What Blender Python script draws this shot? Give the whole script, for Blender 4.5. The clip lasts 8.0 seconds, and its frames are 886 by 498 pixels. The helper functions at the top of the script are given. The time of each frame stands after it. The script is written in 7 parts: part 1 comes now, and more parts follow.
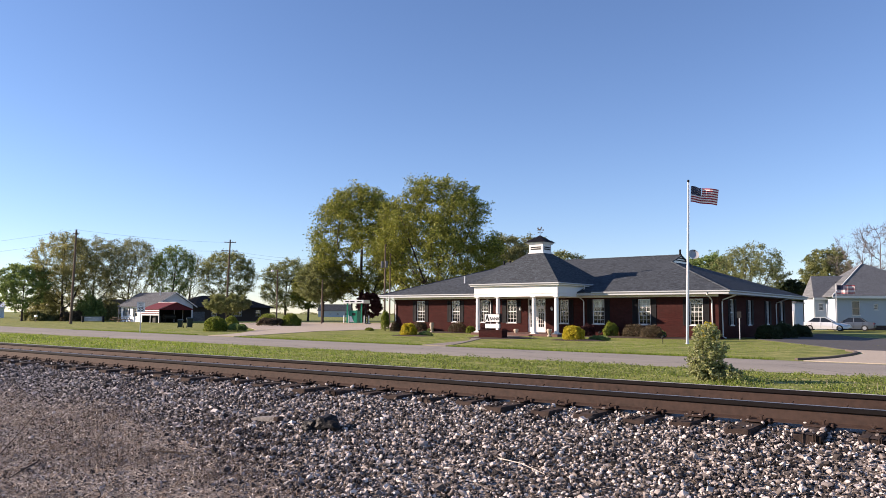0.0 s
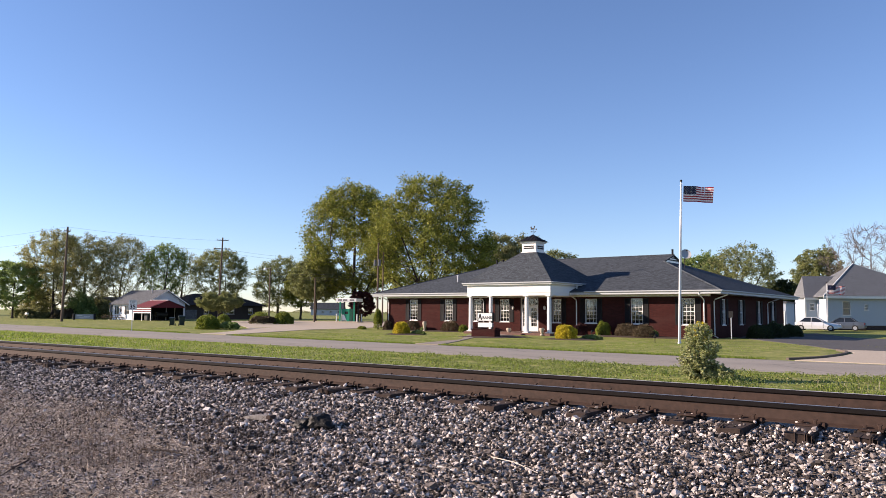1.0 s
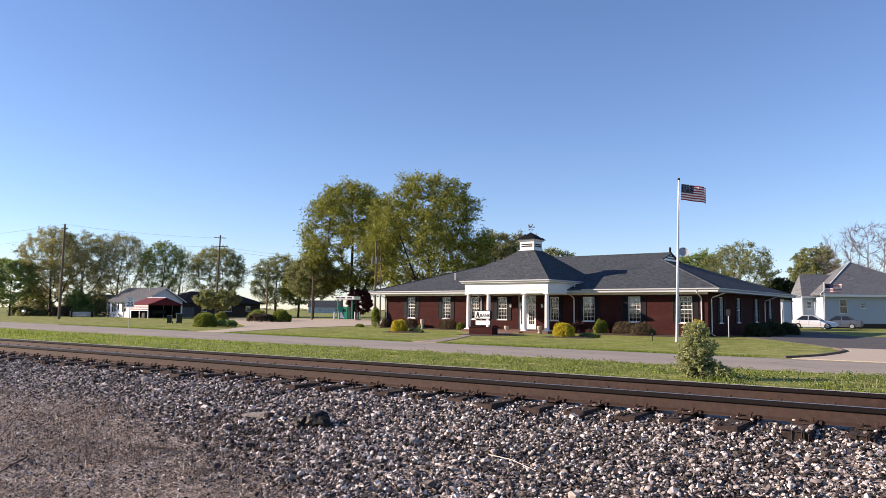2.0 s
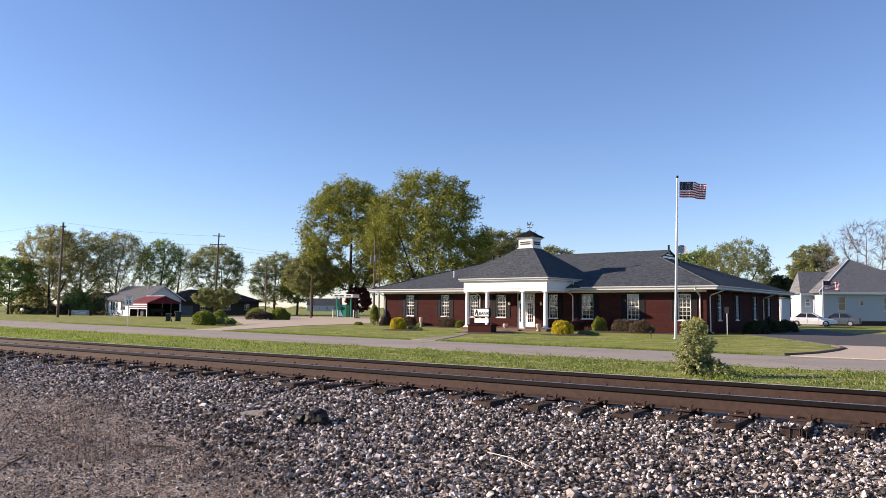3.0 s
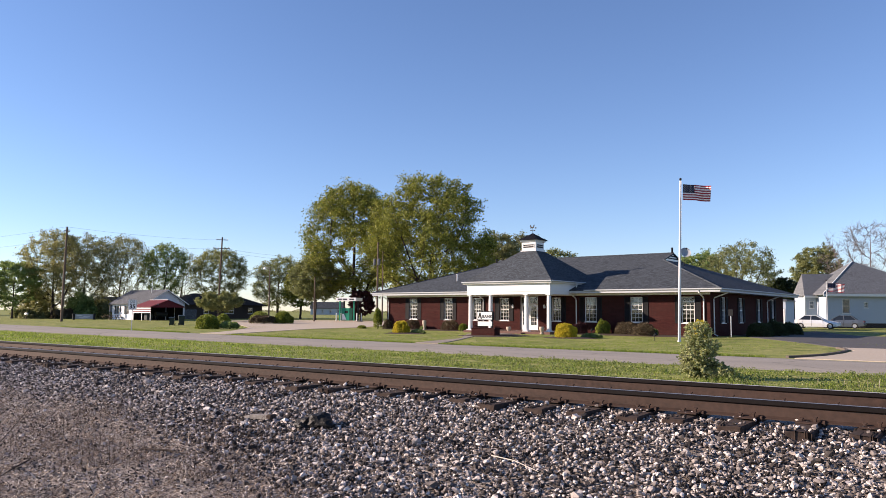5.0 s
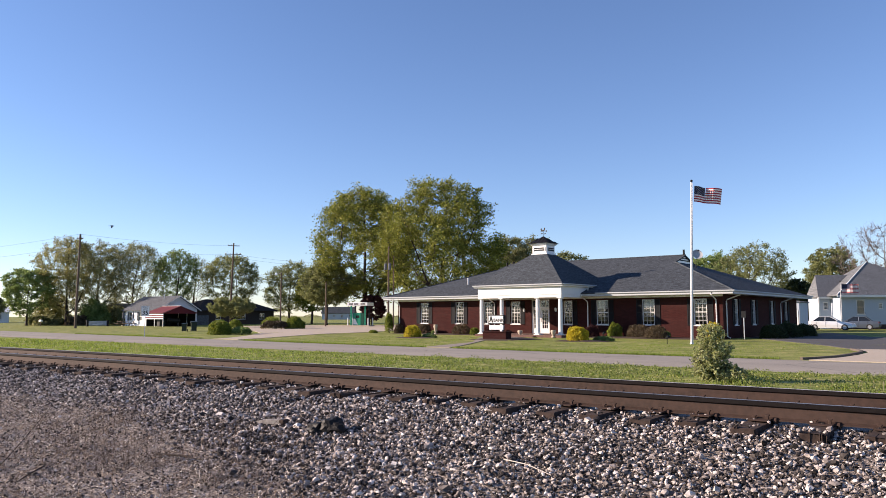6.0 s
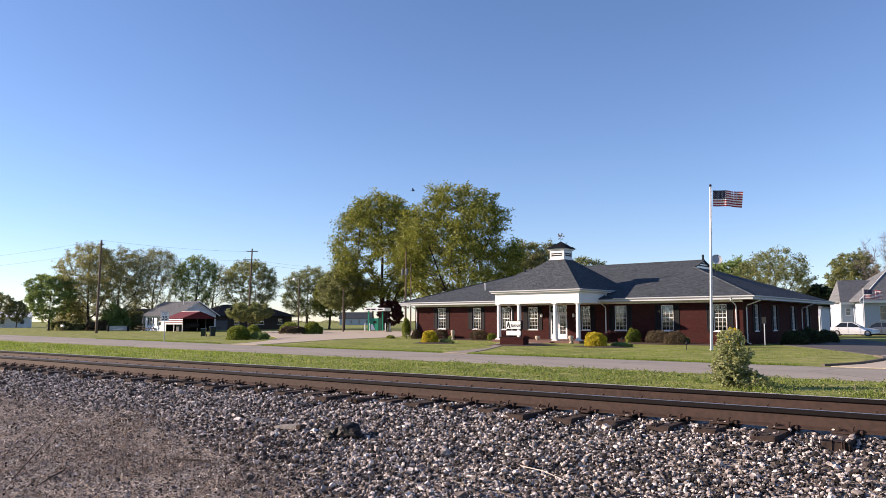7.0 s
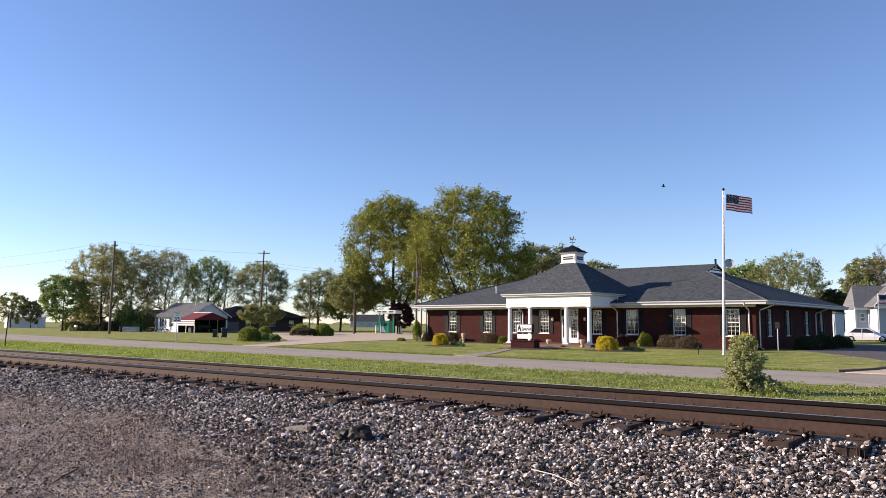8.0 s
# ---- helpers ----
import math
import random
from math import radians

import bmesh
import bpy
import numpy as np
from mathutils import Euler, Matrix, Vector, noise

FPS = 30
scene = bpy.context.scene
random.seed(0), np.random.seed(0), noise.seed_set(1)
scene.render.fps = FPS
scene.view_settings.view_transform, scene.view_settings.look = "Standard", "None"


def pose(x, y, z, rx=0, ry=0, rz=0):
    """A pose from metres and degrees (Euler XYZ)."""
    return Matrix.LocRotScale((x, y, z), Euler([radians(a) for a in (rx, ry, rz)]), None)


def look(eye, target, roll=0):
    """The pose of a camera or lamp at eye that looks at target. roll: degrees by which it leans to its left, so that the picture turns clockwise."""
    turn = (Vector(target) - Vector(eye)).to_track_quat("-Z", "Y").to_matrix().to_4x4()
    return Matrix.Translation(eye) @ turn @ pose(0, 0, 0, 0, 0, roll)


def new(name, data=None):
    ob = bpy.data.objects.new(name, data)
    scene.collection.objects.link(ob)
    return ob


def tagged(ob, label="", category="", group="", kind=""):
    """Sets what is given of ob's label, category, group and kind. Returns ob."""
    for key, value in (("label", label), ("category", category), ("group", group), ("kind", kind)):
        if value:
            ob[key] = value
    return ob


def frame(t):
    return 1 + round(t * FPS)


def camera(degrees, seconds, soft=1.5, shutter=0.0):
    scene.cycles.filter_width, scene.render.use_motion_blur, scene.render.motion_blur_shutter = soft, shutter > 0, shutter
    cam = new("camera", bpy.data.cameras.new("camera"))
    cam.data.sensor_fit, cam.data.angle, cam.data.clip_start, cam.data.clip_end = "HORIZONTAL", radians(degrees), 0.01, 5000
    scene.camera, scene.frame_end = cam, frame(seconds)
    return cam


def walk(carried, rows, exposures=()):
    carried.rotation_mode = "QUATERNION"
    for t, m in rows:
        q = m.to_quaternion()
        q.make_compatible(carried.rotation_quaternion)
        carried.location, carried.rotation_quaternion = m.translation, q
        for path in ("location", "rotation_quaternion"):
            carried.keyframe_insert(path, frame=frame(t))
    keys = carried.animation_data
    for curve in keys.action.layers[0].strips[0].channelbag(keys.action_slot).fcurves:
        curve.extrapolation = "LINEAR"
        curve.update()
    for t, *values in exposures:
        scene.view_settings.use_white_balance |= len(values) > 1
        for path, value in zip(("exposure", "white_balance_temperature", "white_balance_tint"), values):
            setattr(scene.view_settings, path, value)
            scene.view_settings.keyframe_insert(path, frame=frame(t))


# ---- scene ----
SECONDS = 8.0
PATH = [
    (0.0, pose(0.010, 0.000, 1.601, 95.070, -0.327, 38.518)),
    (0.5, pose(0.007, 0.000, 1.600, 95.040, -0.394, 38.201)),
    (1.0, pose(0.000, -0.001, 1.600, 94.980, -0.508, 37.956)),
    (1.5, pose(-0.003, -0.004, 1.600, 94.895, -0.574, 37.829)),
    (1.7, pose(-0.003, -0.004, 1.600, 94.862, -0.580, 37.804)),
    (2.8, pose(0.001, -0.001, 1.601, 94.680, -0.490, 37.710)),
    (3.0, pose(0.001, 0.000, 1.601, 94.650, -0.488, 37.689)),
    (3.5, pose(0.000, 0.003, 1.599, 94.648, -0.480, 37.650)),
    (4.0, pose(-0.004, 0.006, 1.598, 94.683, -0.489, 37.690)),
    (4.5, pose(-0.005, 0.004, 1.598, 94.788, -0.470, 37.763)),
    (4.7, pose(-0.004, 0.002, 1.599, 94.826, -0.438, 37.812)),
    (5.8, pose(0.001, -0.006, 1.599, 95.155, 0.000, 38.575)),
    (6.0, pose(0.004, -0.008, 1.598, 95.212, 0.070, 38.805)),
    (6.5, pose(0.011, -0.005, 1.599, 95.425, 0.093, 39.493)),
    (7.0, pose(0.008, 0.001, 1.600, 95.634, 0.013, 40.147)),
    (7.5, pose(0.002, 0.002, 1.597, 95.792, -0.186, 40.722)),
    (8.0, pose(-0.002, 0.005, 1.595, 95.855, -0.370, 40.981)),
]
cam = camera(62.2, SECONDS, 0.45)
walk(cam, PATH, [(0.0, 1.13, 5800, 22), (SECONDS, 1.13, 5800, 22)])

# ---- light: low sun from behind and left of the camera, clear sky ----
SUN_ELEVATION, SUN_HEADING = 21.0, 35.0        # heading: where the light goes, degrees from +X towards +Y
world = bpy.data.worlds.new("world")
scene.world = world
world.use_nodes = True
wn = world.node_tree.nodes
sky = wn.new("ShaderNodeTexSky")
sky.sky_type = "NISHITA"
sky.sun_disc = False
sky.sun_elevation = radians(SUN_ELEVATION)
sky.sun_rotation = radians(90 - (SUN_HEADING + 180))
sky.air_density, sky.dust_density, sky.ozone_density = 0.92, 0.05, 2.3
wn["Background"].inputs["Strength"].default_value = 0.072
world.node_tree.links.new(sky.outputs["Color"], wn["Background"].inputs["Color"])
sun = new("sun", bpy.data.lights.new("sun", "SUN"))
sun.data.energy, sun.data.angle, sun.data.color = 5.0, radians(0.5), (1.0, 0.79, 0.53)
sun.matrix_world = look((0, 0, 60), (math.cos(radians(SUN_HEADING)), math.sin(radians(SUN_HEADING)),
                                      60 - math.tan(radians(SUN_ELEVATION))))


# ---- materials ----
class Nodes:
    """Short hand for a node material."""

    def __init__(self, name, rough=0.8, metal=0.0, spec=0.3):
        self.m = bpy.data.materials.new(name)
        self.m.use_nodes = True
        self.t = self.m.node_tree
        self.b = self.t.nodes["Principled BSDF"]
        self.b.inputs["Roughness"].default_value = rough
        self.b.inputs["Metallic"].default_value = metal
        self.b.inputs["Specular IOR Level"].default_value = spec
        self.co = None

    def add(self, kind, **sockets):
        n = self.t.nodes.new("ShaderNode" + kind)
        for key, v in sockets.items():
            self.put(n.inputs[key.replace("_", " ")], v)
        return n

    def put(self, socket, v):
        if isinstance(v, bpy.types.NodeSocket):
            self.t.links.new(v, socket)
        elif isinstance(v, tuple) and len(v) == 3 and socket.type == "RGBA":
            socket.default_value = (*v, 1)
        else:
            socket.default_value = v

    def where(self, of="Object"):
        if of == "World":
            return self.add("NewGeometry").outputs["Position"]
        return self.add("TexCoord").outputs[of]

    def noise(self, scale, vec=None, detail=4.0, rough=0.6, stretch=None):
        vec = vec if vec is not None else self.where()
        if stretch:
            mp = self.add("Mapping", Vector=vec, Scale=stretch)
            vec = mp.outputs["Vector"]
        return self.add("TexNoise", Vector=vec, Scale=scale, Detail=detail, Roughness=rough).outputs["Fac"]

    def ramp(self, fac, *stops):
        n = self.add("ValToRGB", Fac=fac)
        while len(n.color_ramp.elements) < len(stops):
            n.color_ramp.elements.new(0.5)
        for e, (p, c) in zip(n.color_ramp.elements, stops):
            e.position = p
            e.color = (*c, 1) if isinstance(c, tuple) else (c, c, c, 1)
        return n.outputs["Color"]

    def mix(self, fac, a, b, how="MIX"):
        n = self.add("MixRGB", Fac=fac, Color1=a, Color2=b)
        n.blend_type = how
        return n.outputs["Color"]

    def bump(self, height, dist=0.02, strength=0.6):
        n = self.add("Bump", Height=height, Distance=dist, Strength=strength)
        self.t.links.new(n.outputs["Normal"], self.b.inputs["Normal"])

    def colour(self, c):
        self.put(self.b.inputs["Base Color"], c)
        return self.m


def shade(c, k):
    return tuple(min(1.0, v * k) for v in c)


def surface(name, c, rough=0.7, metal=0.0, fine=30.0, coarse=2.0, vary=0.18, relief=0.003, spec=0.3, of="Object"):
    """A surface with grain at two scales and fine relief."""
    n = Nodes(name, rough, metal, spec)
    v = n.where(of)
    a, b = n.noise(fine, v), n.noise(coarse, v)
    col = n.mix(n.ramp(a, (0.3, 0.0), (0.7, 1.0)), shade(c, 1 - vary), shade(c, 1 + vary))
    col = n.mix(n.ramp(b, (0.35, 0.0), (0.75, 0.35)), col, shade(c, 1 - 1.8 * vary))
    if relief:
        n.bump(a, relief, 0.5)
    return n.colour(col)


def island(name, stops, rough=0.85, spec=0.25, fine=40.0, relief=0.004):
    """Many loose pieces in one mesh, each of its own shade."""
    n = Nodes(name, rough, 0.0, spec)
    r = n.add("NewGeometry").outputs["Random Per Island"]
    col = n.ramp(r, *stops)
    g = n.noise(fine, n.where("World"))
    col = n.mix(0.55, col, n.ramp(g, (0.3, 0.35), (0.7, 1.0)), "MULTIPLY")
    n.bump(g, relief, 0.5)
    return n.colour(col)


def leafy(name, a, b, c, glow=0.25):
    """Foliage: every leaf of its own green, a little light comes through."""
    n = Nodes(name, 0.55, 0.0, 0.25)
    r = n.add("NewGeometry").outputs["Random Per Island"]
    big = n.noise(0.35, n.where("World"), 2.0)
    col = n.mix(n.ramp(big, (0.38, 0.0), (0.62, 1.0)), n.ramp(r, (0.0, a), (0.6, b), (1.0, c)), n.ramp(r, (0.0, c), (0.5, b), (1.0, a)))
    tr = n.add("BsdfTranslucent", Color=col)
    ms = n.add("MixShader", Fac=glow)
    n.t.links.new(n.b.outputs[0], ms.inputs[1])
    n.t.links.new(tr.outputs[0], ms.inputs[2])
    n.t.links.new(ms.outputs[0], n.t.nodes["Material Output"].inputs["Surface"])
    return n.colour(col)


def brick_material(name, a, b, mortar, rows=0.075, length=0.22):
    n = Nodes(name, 0.9, 0.0, 0.06)
    v = n.where("World")
    s = n.add("SeparateXYZ", Vector=v)
    u = n.add("Math", **{})
    n.put(u.inputs[0], s.outputs["X"])
    n.put(u.inputs[1], s.outputs["Y"])
    w = n.add("CombineXYZ", X=u.outputs[0], Y=s.outputs["Z"])
    br = n.add("TexBrick", Vector=w.outputs[0], Color1=a, Color2=b, Mortar=mortar, Scale=1.0)
    n.put(br.inputs["Mortar Size"], 0.008)
    n.put(br.inputs["Brick Width"], length)
    n.put(br.inputs["Row Height"], rows)
    n.put(br.inputs["Bias"], -0.1)
    st = n.noise(0.9, w.outputs[0], 3.0, 0.6, (0.5, 3.0, 1))
    col = n.mix(n.ramp(st, (0.35, 0.0), (0.7, 0.45)), br.outputs["Color"], shade(a, 0.6))
    g = n.noise(14.0, w.outputs[0], 3.0, 0.6, (1.0, 3.0, 1))
    col = n.mix(0.5, col, n.ramp(g, (0.25, 0.45), (0.75, 1.0)), "MULTIPLY")
    n.bump(br.outputs["Fac"], 0.006, -0.5)
    return n.colour(col)


def shingle_material(name, c):
    """Granular shingles in courses, blotched tab by tab."""
    n = Nodes(name, 0.95, 0.0, 0.1)
    v = n.where("World")
    s = n.add("SeparateXYZ", Vector=v)
    u = n.add("Math", **{})
    n.put(u.inputs[0], s.outputs["X"])
    n.put(u.inputs[1], s.outputs["Y"])
    w = n.add("CombineXYZ", X=u.outputs[0], Y=s.outputs["Z"])
    br = n.add("TexBrick", Vector=w.outputs[0], Color1=shade(c, 0.70), Color2=shade(c, 1.45), Mortar=shade(c, 0.55), Scale=1.0)
    n.put(br.inputs["Mortar Size"], 0.004)
    n.put(br.inputs["Brick Width"], 0.22)
    n.put(br.inputs["Row Height"], 0.045)
    a = n.noise(11.0, v, 5.0, 0.8)
    b = n.noise(0.5, v, 3.0)
    col = n.mix(0.85, br.outputs["Color"], n.ramp(a, (0.38, 0.22), (0.62, 1.0)), "MULTIPLY")
    col = n.mix(n.ramp(b, (0.4, 0.0), (0.7, 0.3)), col, shade(c, 0.85))
    n.bump(a, 0.010, 0.6)
    return n.colour(col)


def glass_material(name, tint=(0.8, 0.9, 0.95)):
    n = Nodes(name, 0.02, 0.0, 0.5)
    n.b.inputs["Transmission Weight"].default_value = 1.0
    n.b.inputs["IOR"].default_value = 1.45
    return n.colour(n.mix(n.noise(3.0), tint, shade(tint, 0.93)))


WHITE = surface("white_paint", (0.70, 0.70, 0.69), 0.55, fine=12, coarse=1.2, vary=0.04, relief=0.001)
# white walls out of the sun: their blue-grey shade is put into the colour
SHADED_SIDING = surface("shaded_white_siding", (0.36, 0.41, 0.48), 0.6, fine=9, coarse=0.7, vary=0.05, relief=0.002)
SIDING = surface("white_siding", (0.74, 0.76, 0.80), 0.6, fine=9, coarse=0.7, vary=0.05, relief=0.002)
BRICK = brick_material("red_brick", (0.060, 0.0175, 0.0155), (0.033, 0.0105, 0.0105), (0.058, 0.034, 0.030))
SHINGLE = shingle_material("charcoal_shingle", (0.078, 0.090, 0.104))
SHINGLE_GREY = shingle_material("grey_shingle", (0.19, 0.20, 0.215))
SHINGLE_MID = shingle_material("mid_grey_shingle", (0.145, 0.155, 0.17))
SHINGLE_BROWN = shingle_material("brown_shingle", (0.075, 0.062, 0.058))
SHUTTER = surface("black_shutter", (0.016, 0.017, 0.019), 0.6, vary=0.2, spec=0.12)
GLASS = glass_material("window_glass")
METAL_DARK = surface("dark_metal", (0.025, 0.022, 0.02), 0.5, 0.6)
ALU = surface("brushed_aluminium", (0.50, 0.51, 0.52), 0.42, 0.75, fine=60, vary=0.06)
CONCRETE = surface("concrete", (0.41, 0.35, 0.275), 0.9, fine=8, coarse=0.25, vary=0.14, relief=0.004, of="World")
PAVER = surface("worn_red_paving", (0.13, 0.075, 0.06), 0.9, fine=12, coarse=1.0, vary=0.2, of="World")
GUTTER = surface("weathered_white_gutter", (0.42, 0.44, 0.465), 0.6, fine=12, coarse=1.2, vary=0.08, relief=0.001)
# indoor gloom behind the panes, put into a near-black colour
ROOM_SHADE = surface("unlit_interior", (0.028, 0.029, 0.032), 0.9)
WOOD_POLE = surface("weathered_pole_wood", (0.13, 0.095, 0.07), 0.9, fine=14, coarse=1.5, vary=0.25, relief=0.006)
BARK = surface("bark", (0.048, 0.039, 0.032), 0.95, fine=9, coarse=1.2, vary=0.3, relief=0.02)
MULCH = surface("mulch", (0.055, 0.038, 0.028), 0.95, fine=25, coarse=3, vary=0.4, relief=0.02, of="World")
RED_CANVAS = surface("red_canvas", (0.12, 0.016, 0.024), 0.75, fine=25, coarse=0.8, vary=0.12)
RED_PAINT = surface("red_cloth", (0.29, 0.018, 0.030), 0.65, vary=0.08, relief=0)
WHITE_CLOTH = surface("white_cloth", (0.76, 0.73, 0.72), 0.65, vary=0.05, relief=0)
BLUE_CLOTH = surface("navy_cloth", (0.012, 0.015, 0.045), 0.65, vary=0.1, relief=0)
BLACK_PLASTIC = surface("black_plastic", (0.02, 0.022, 0.022), 0.5, vary=0.2)
GREEN_BIN = surface("dark_green_plastic", (0.018, 0.030, 0.026), 0.45, vary=0.2)
GREEN_PANEL = surface("green_panel", (0.02, 0.22, 0.13), 0.35, vary=0.08, relief=0)
SILVER_SIGN = surface("sign_sheet", (0.78, 0.78, 0.76), 0.4, 0.1, vary=0.04, relief=0)
INK = surface("black_ink", (0.012, 0.012, 0.012), 0.5, relief=0)
DISH_GREY = surface("grey_dish_mesh", (0.40, 0.41, 0.42), 0.6, 0.2, vary=0.1)
RUBBER = surface("tyre_rubber", (0.02, 0.02, 0.02), 0.8)


def grass_material():
    n = Nodes("grass", 0.9, 0.0, 0.15)
    v = n.where("World")
    fine, mid, big = n.noise(9.0, v, 5.0, 0.75), n.noise(1.1, v, 5.0, 0.7), n.noise(0.12, v, 3.0)
    streak = n.noise(1.0, v, 5.0, 0.75, (0.22, 1.6, 1.0))
    col = n.ramp(fine, (0.30, (0.055, 0.085, 0.014)), (0.52, (0.185, 0.215, 0.042)), (0.74, (0.40, 0.365, 0.12)))
    col = n.mix(n.ramp(mid, (0.46, 0.0), (0.60, 0.8)), col, (0.36, 0.325, 0.13))
    col = n.mix(n.ramp(streak, (0.48, 0.0), (0.58, 0.8)), col, (0.085, 0.115, 0.022))
    col = n.mix(n.ramp(big, (0.42, 0.0), (0.7, 0.45)), col, (0.19, 0.215, 0.05))
    n.bump(mid, 0.12, 0.8)
    return n.colour(col)


def asphalt_material():
    n = Nodes("road_chipseal", 0.9, 0.0, 0.2)
    v = n.where("World")
    fine, mid = n.noise(22.0, v, 4.0, 0.7), n.noise(0.5, v, 4.0, 0.6, (0.3, 1.4, 1.0))
    col = n.ramp(fine, (0.3, (0.175, 0.16, 0.14)), (0.7, (0.31, 0.285, 0.245)))
    col = n.mix(n.ramp(mid, (0.35, 0.0), (0.7, 0.5)), col, (0.34, 0.31, 0.265))
    crack = n.add("TexVoronoi", Vector=n.add("Mapping", Vector=v, Scale=(0.35, 0.8, 1.0)).outputs[0], Scale=0.5)
    crack.feature = "DISTANCE_TO_EDGE"
    col = n.mix(n.ramp(crack.outputs["Distance"], (0.0, 0.6), (0.012, 0.0)), col, (0.06, 0.058, 0.055))
    n.bump(fine, 0.006, 0.5)
    return n.colour(col)


def ballast_bed_material():
    """Fines, dust and dead stalks between the stones."""
    n = Nodes("ballast_fines", 0.95, 0.0, 0.15)
    v = n.where("World")
    fine, mid, big = n.noise(38.0, v, 5.0, 0.75), n.noise(5.0, v, 4.0), n.noise(0.5, v, 3.0)
    col = n.ramp(fine, (0.36, (0.022, 0.017, 0.015)), (0.48, (0.26, 0.225, 0.195)), (0.64, (0.80, 0.72, 0.64)))
    col = n.mix(n.ramp(mid, (0.4, 0.0), (0.7, 0.65)), col, (0.105, 0.083, 0.068))
    col = n.mix(n.ramp(big, (0.45, 0.0), (0.65, 0.35)), col, (0.10, 0.072, 0.053))
    n.bump(fine, 0.03, 0.9)
    return n.colour(col)


def rust_material():
    n = Nodes("rusty_rail_steel", 0.75, 0.25, 0.3)
    v = n.where()
    a, b = n.noise(18.0, v, 4.0), n.noise(1.2, v, 3.0, 0.6, (0.3, 3, 3))
    col = n.ramp(a, (0.3, (0.022, 0.0145, 0.0115)), (0.7, (0.056, 0.034, 0.026)))
    col = n.mix(n.ramp(b, (0.4, 0.0), (0.7, 0.5)), col, (0.070, 0.043, 0.033))
    n.bump(a, 0.003, 0.5)
    return n.colour(col)


GRASS, ROAD, BED, RUST = grass_material(), asphalt_material(), ballast_bed_material(), rust_material()
RAIL_TOP = surface("worn_rail_top", (0.36, 0.35, 0.34), 0.45, 0.8, fine=40, coarse=3, vary=0.15, relief=0.0005)
# far rail's worn top, with the sun's glint put into a paler colour
GLINT_TOP = surface("worn_rail_top_with_glint", (0.62, 0.59, 0.57), 0.5, 0.35, fine=40, coarse=3, vary=0.1, relief=0.0005)
# steel of the head's sides and underside, its shadow band painted in
RAIL_HEAD_SHADE = surface("shaded_rail_head", (0.022, 0.018, 0.017), 0.42, 0.6, fine=40, coarse=3, vary=0.2, relief=0.0005)
KERB = surface("stained_kerb_concrete", (0.12, 0.098, 0.08), 0.9, fine=12, coarse=1.0, vary=0.25, relief=0.004, of="World")
ASPHALT = surface("dark_asphalt", (0.075, 0.072, 0.072), 0.92, fine=18, coarse=0.4, vary=0.2, relief=0.004, of="World")
STONE = island("ballast_stone", ((0.0, (0.016, 0.014, 0.013)), (0.32, (0.058, 0.049, 0.045)), (0.57, (0.225, 0.195, 0.178)), (0.82, (0.58, 0.515, 0.475)), (1.0, (0.82, 0.755, 0.70))), 0.75, 0.2)
TIE = surface("creosoted_tie", (0.050, 0.034, 0.027), 0.9, fine=18, coarse=3, vary=0.35, relief=0.01)
BLADE = leafy("grass_blades", (0.075, 0.125, 0.014), (0.20, 0.285, 0.034), (0.38, 0.42, 0.09), 0.5)
WEED = leafy("verge_weed_leaves", (0.06, 0.09, 0.02), (0.17, 0.215, 0.055), (0.42, 0.42, 0.18), 0.4)
STRAW = island("dead_stalks", ((0.0, (0.06, 0.042, 0.03)), (0.5, (0.25, 0.18, 0.13)), (0.8, (0.5, 0.42, 0.34)), (1.0, (0.8, 0.73, 0.63))), 0.85, 0.2, 10.0, 0.0)

DRY_STICK = surface("pale_dry_stick", (0.55, 0.49, 0.42), 0.85, fine=40, coarse=5, vary=0.15)
WALKWAY = surface("weathered_walk_concrete", (0.25, 0.215, 0.18), 0.9, fine=10, coarse=0.8, vary=0.25, relief=0.004, of="World")
BRUSH = island("brown_dead_brush", ((0.0, (0.030, 0.020, 0.015)), (0.6, (0.11, 0.075, 0.055)), (1.0, (0.30, 0.23, 0.18))), 0.9, 0.1, 10.0, 0.0)


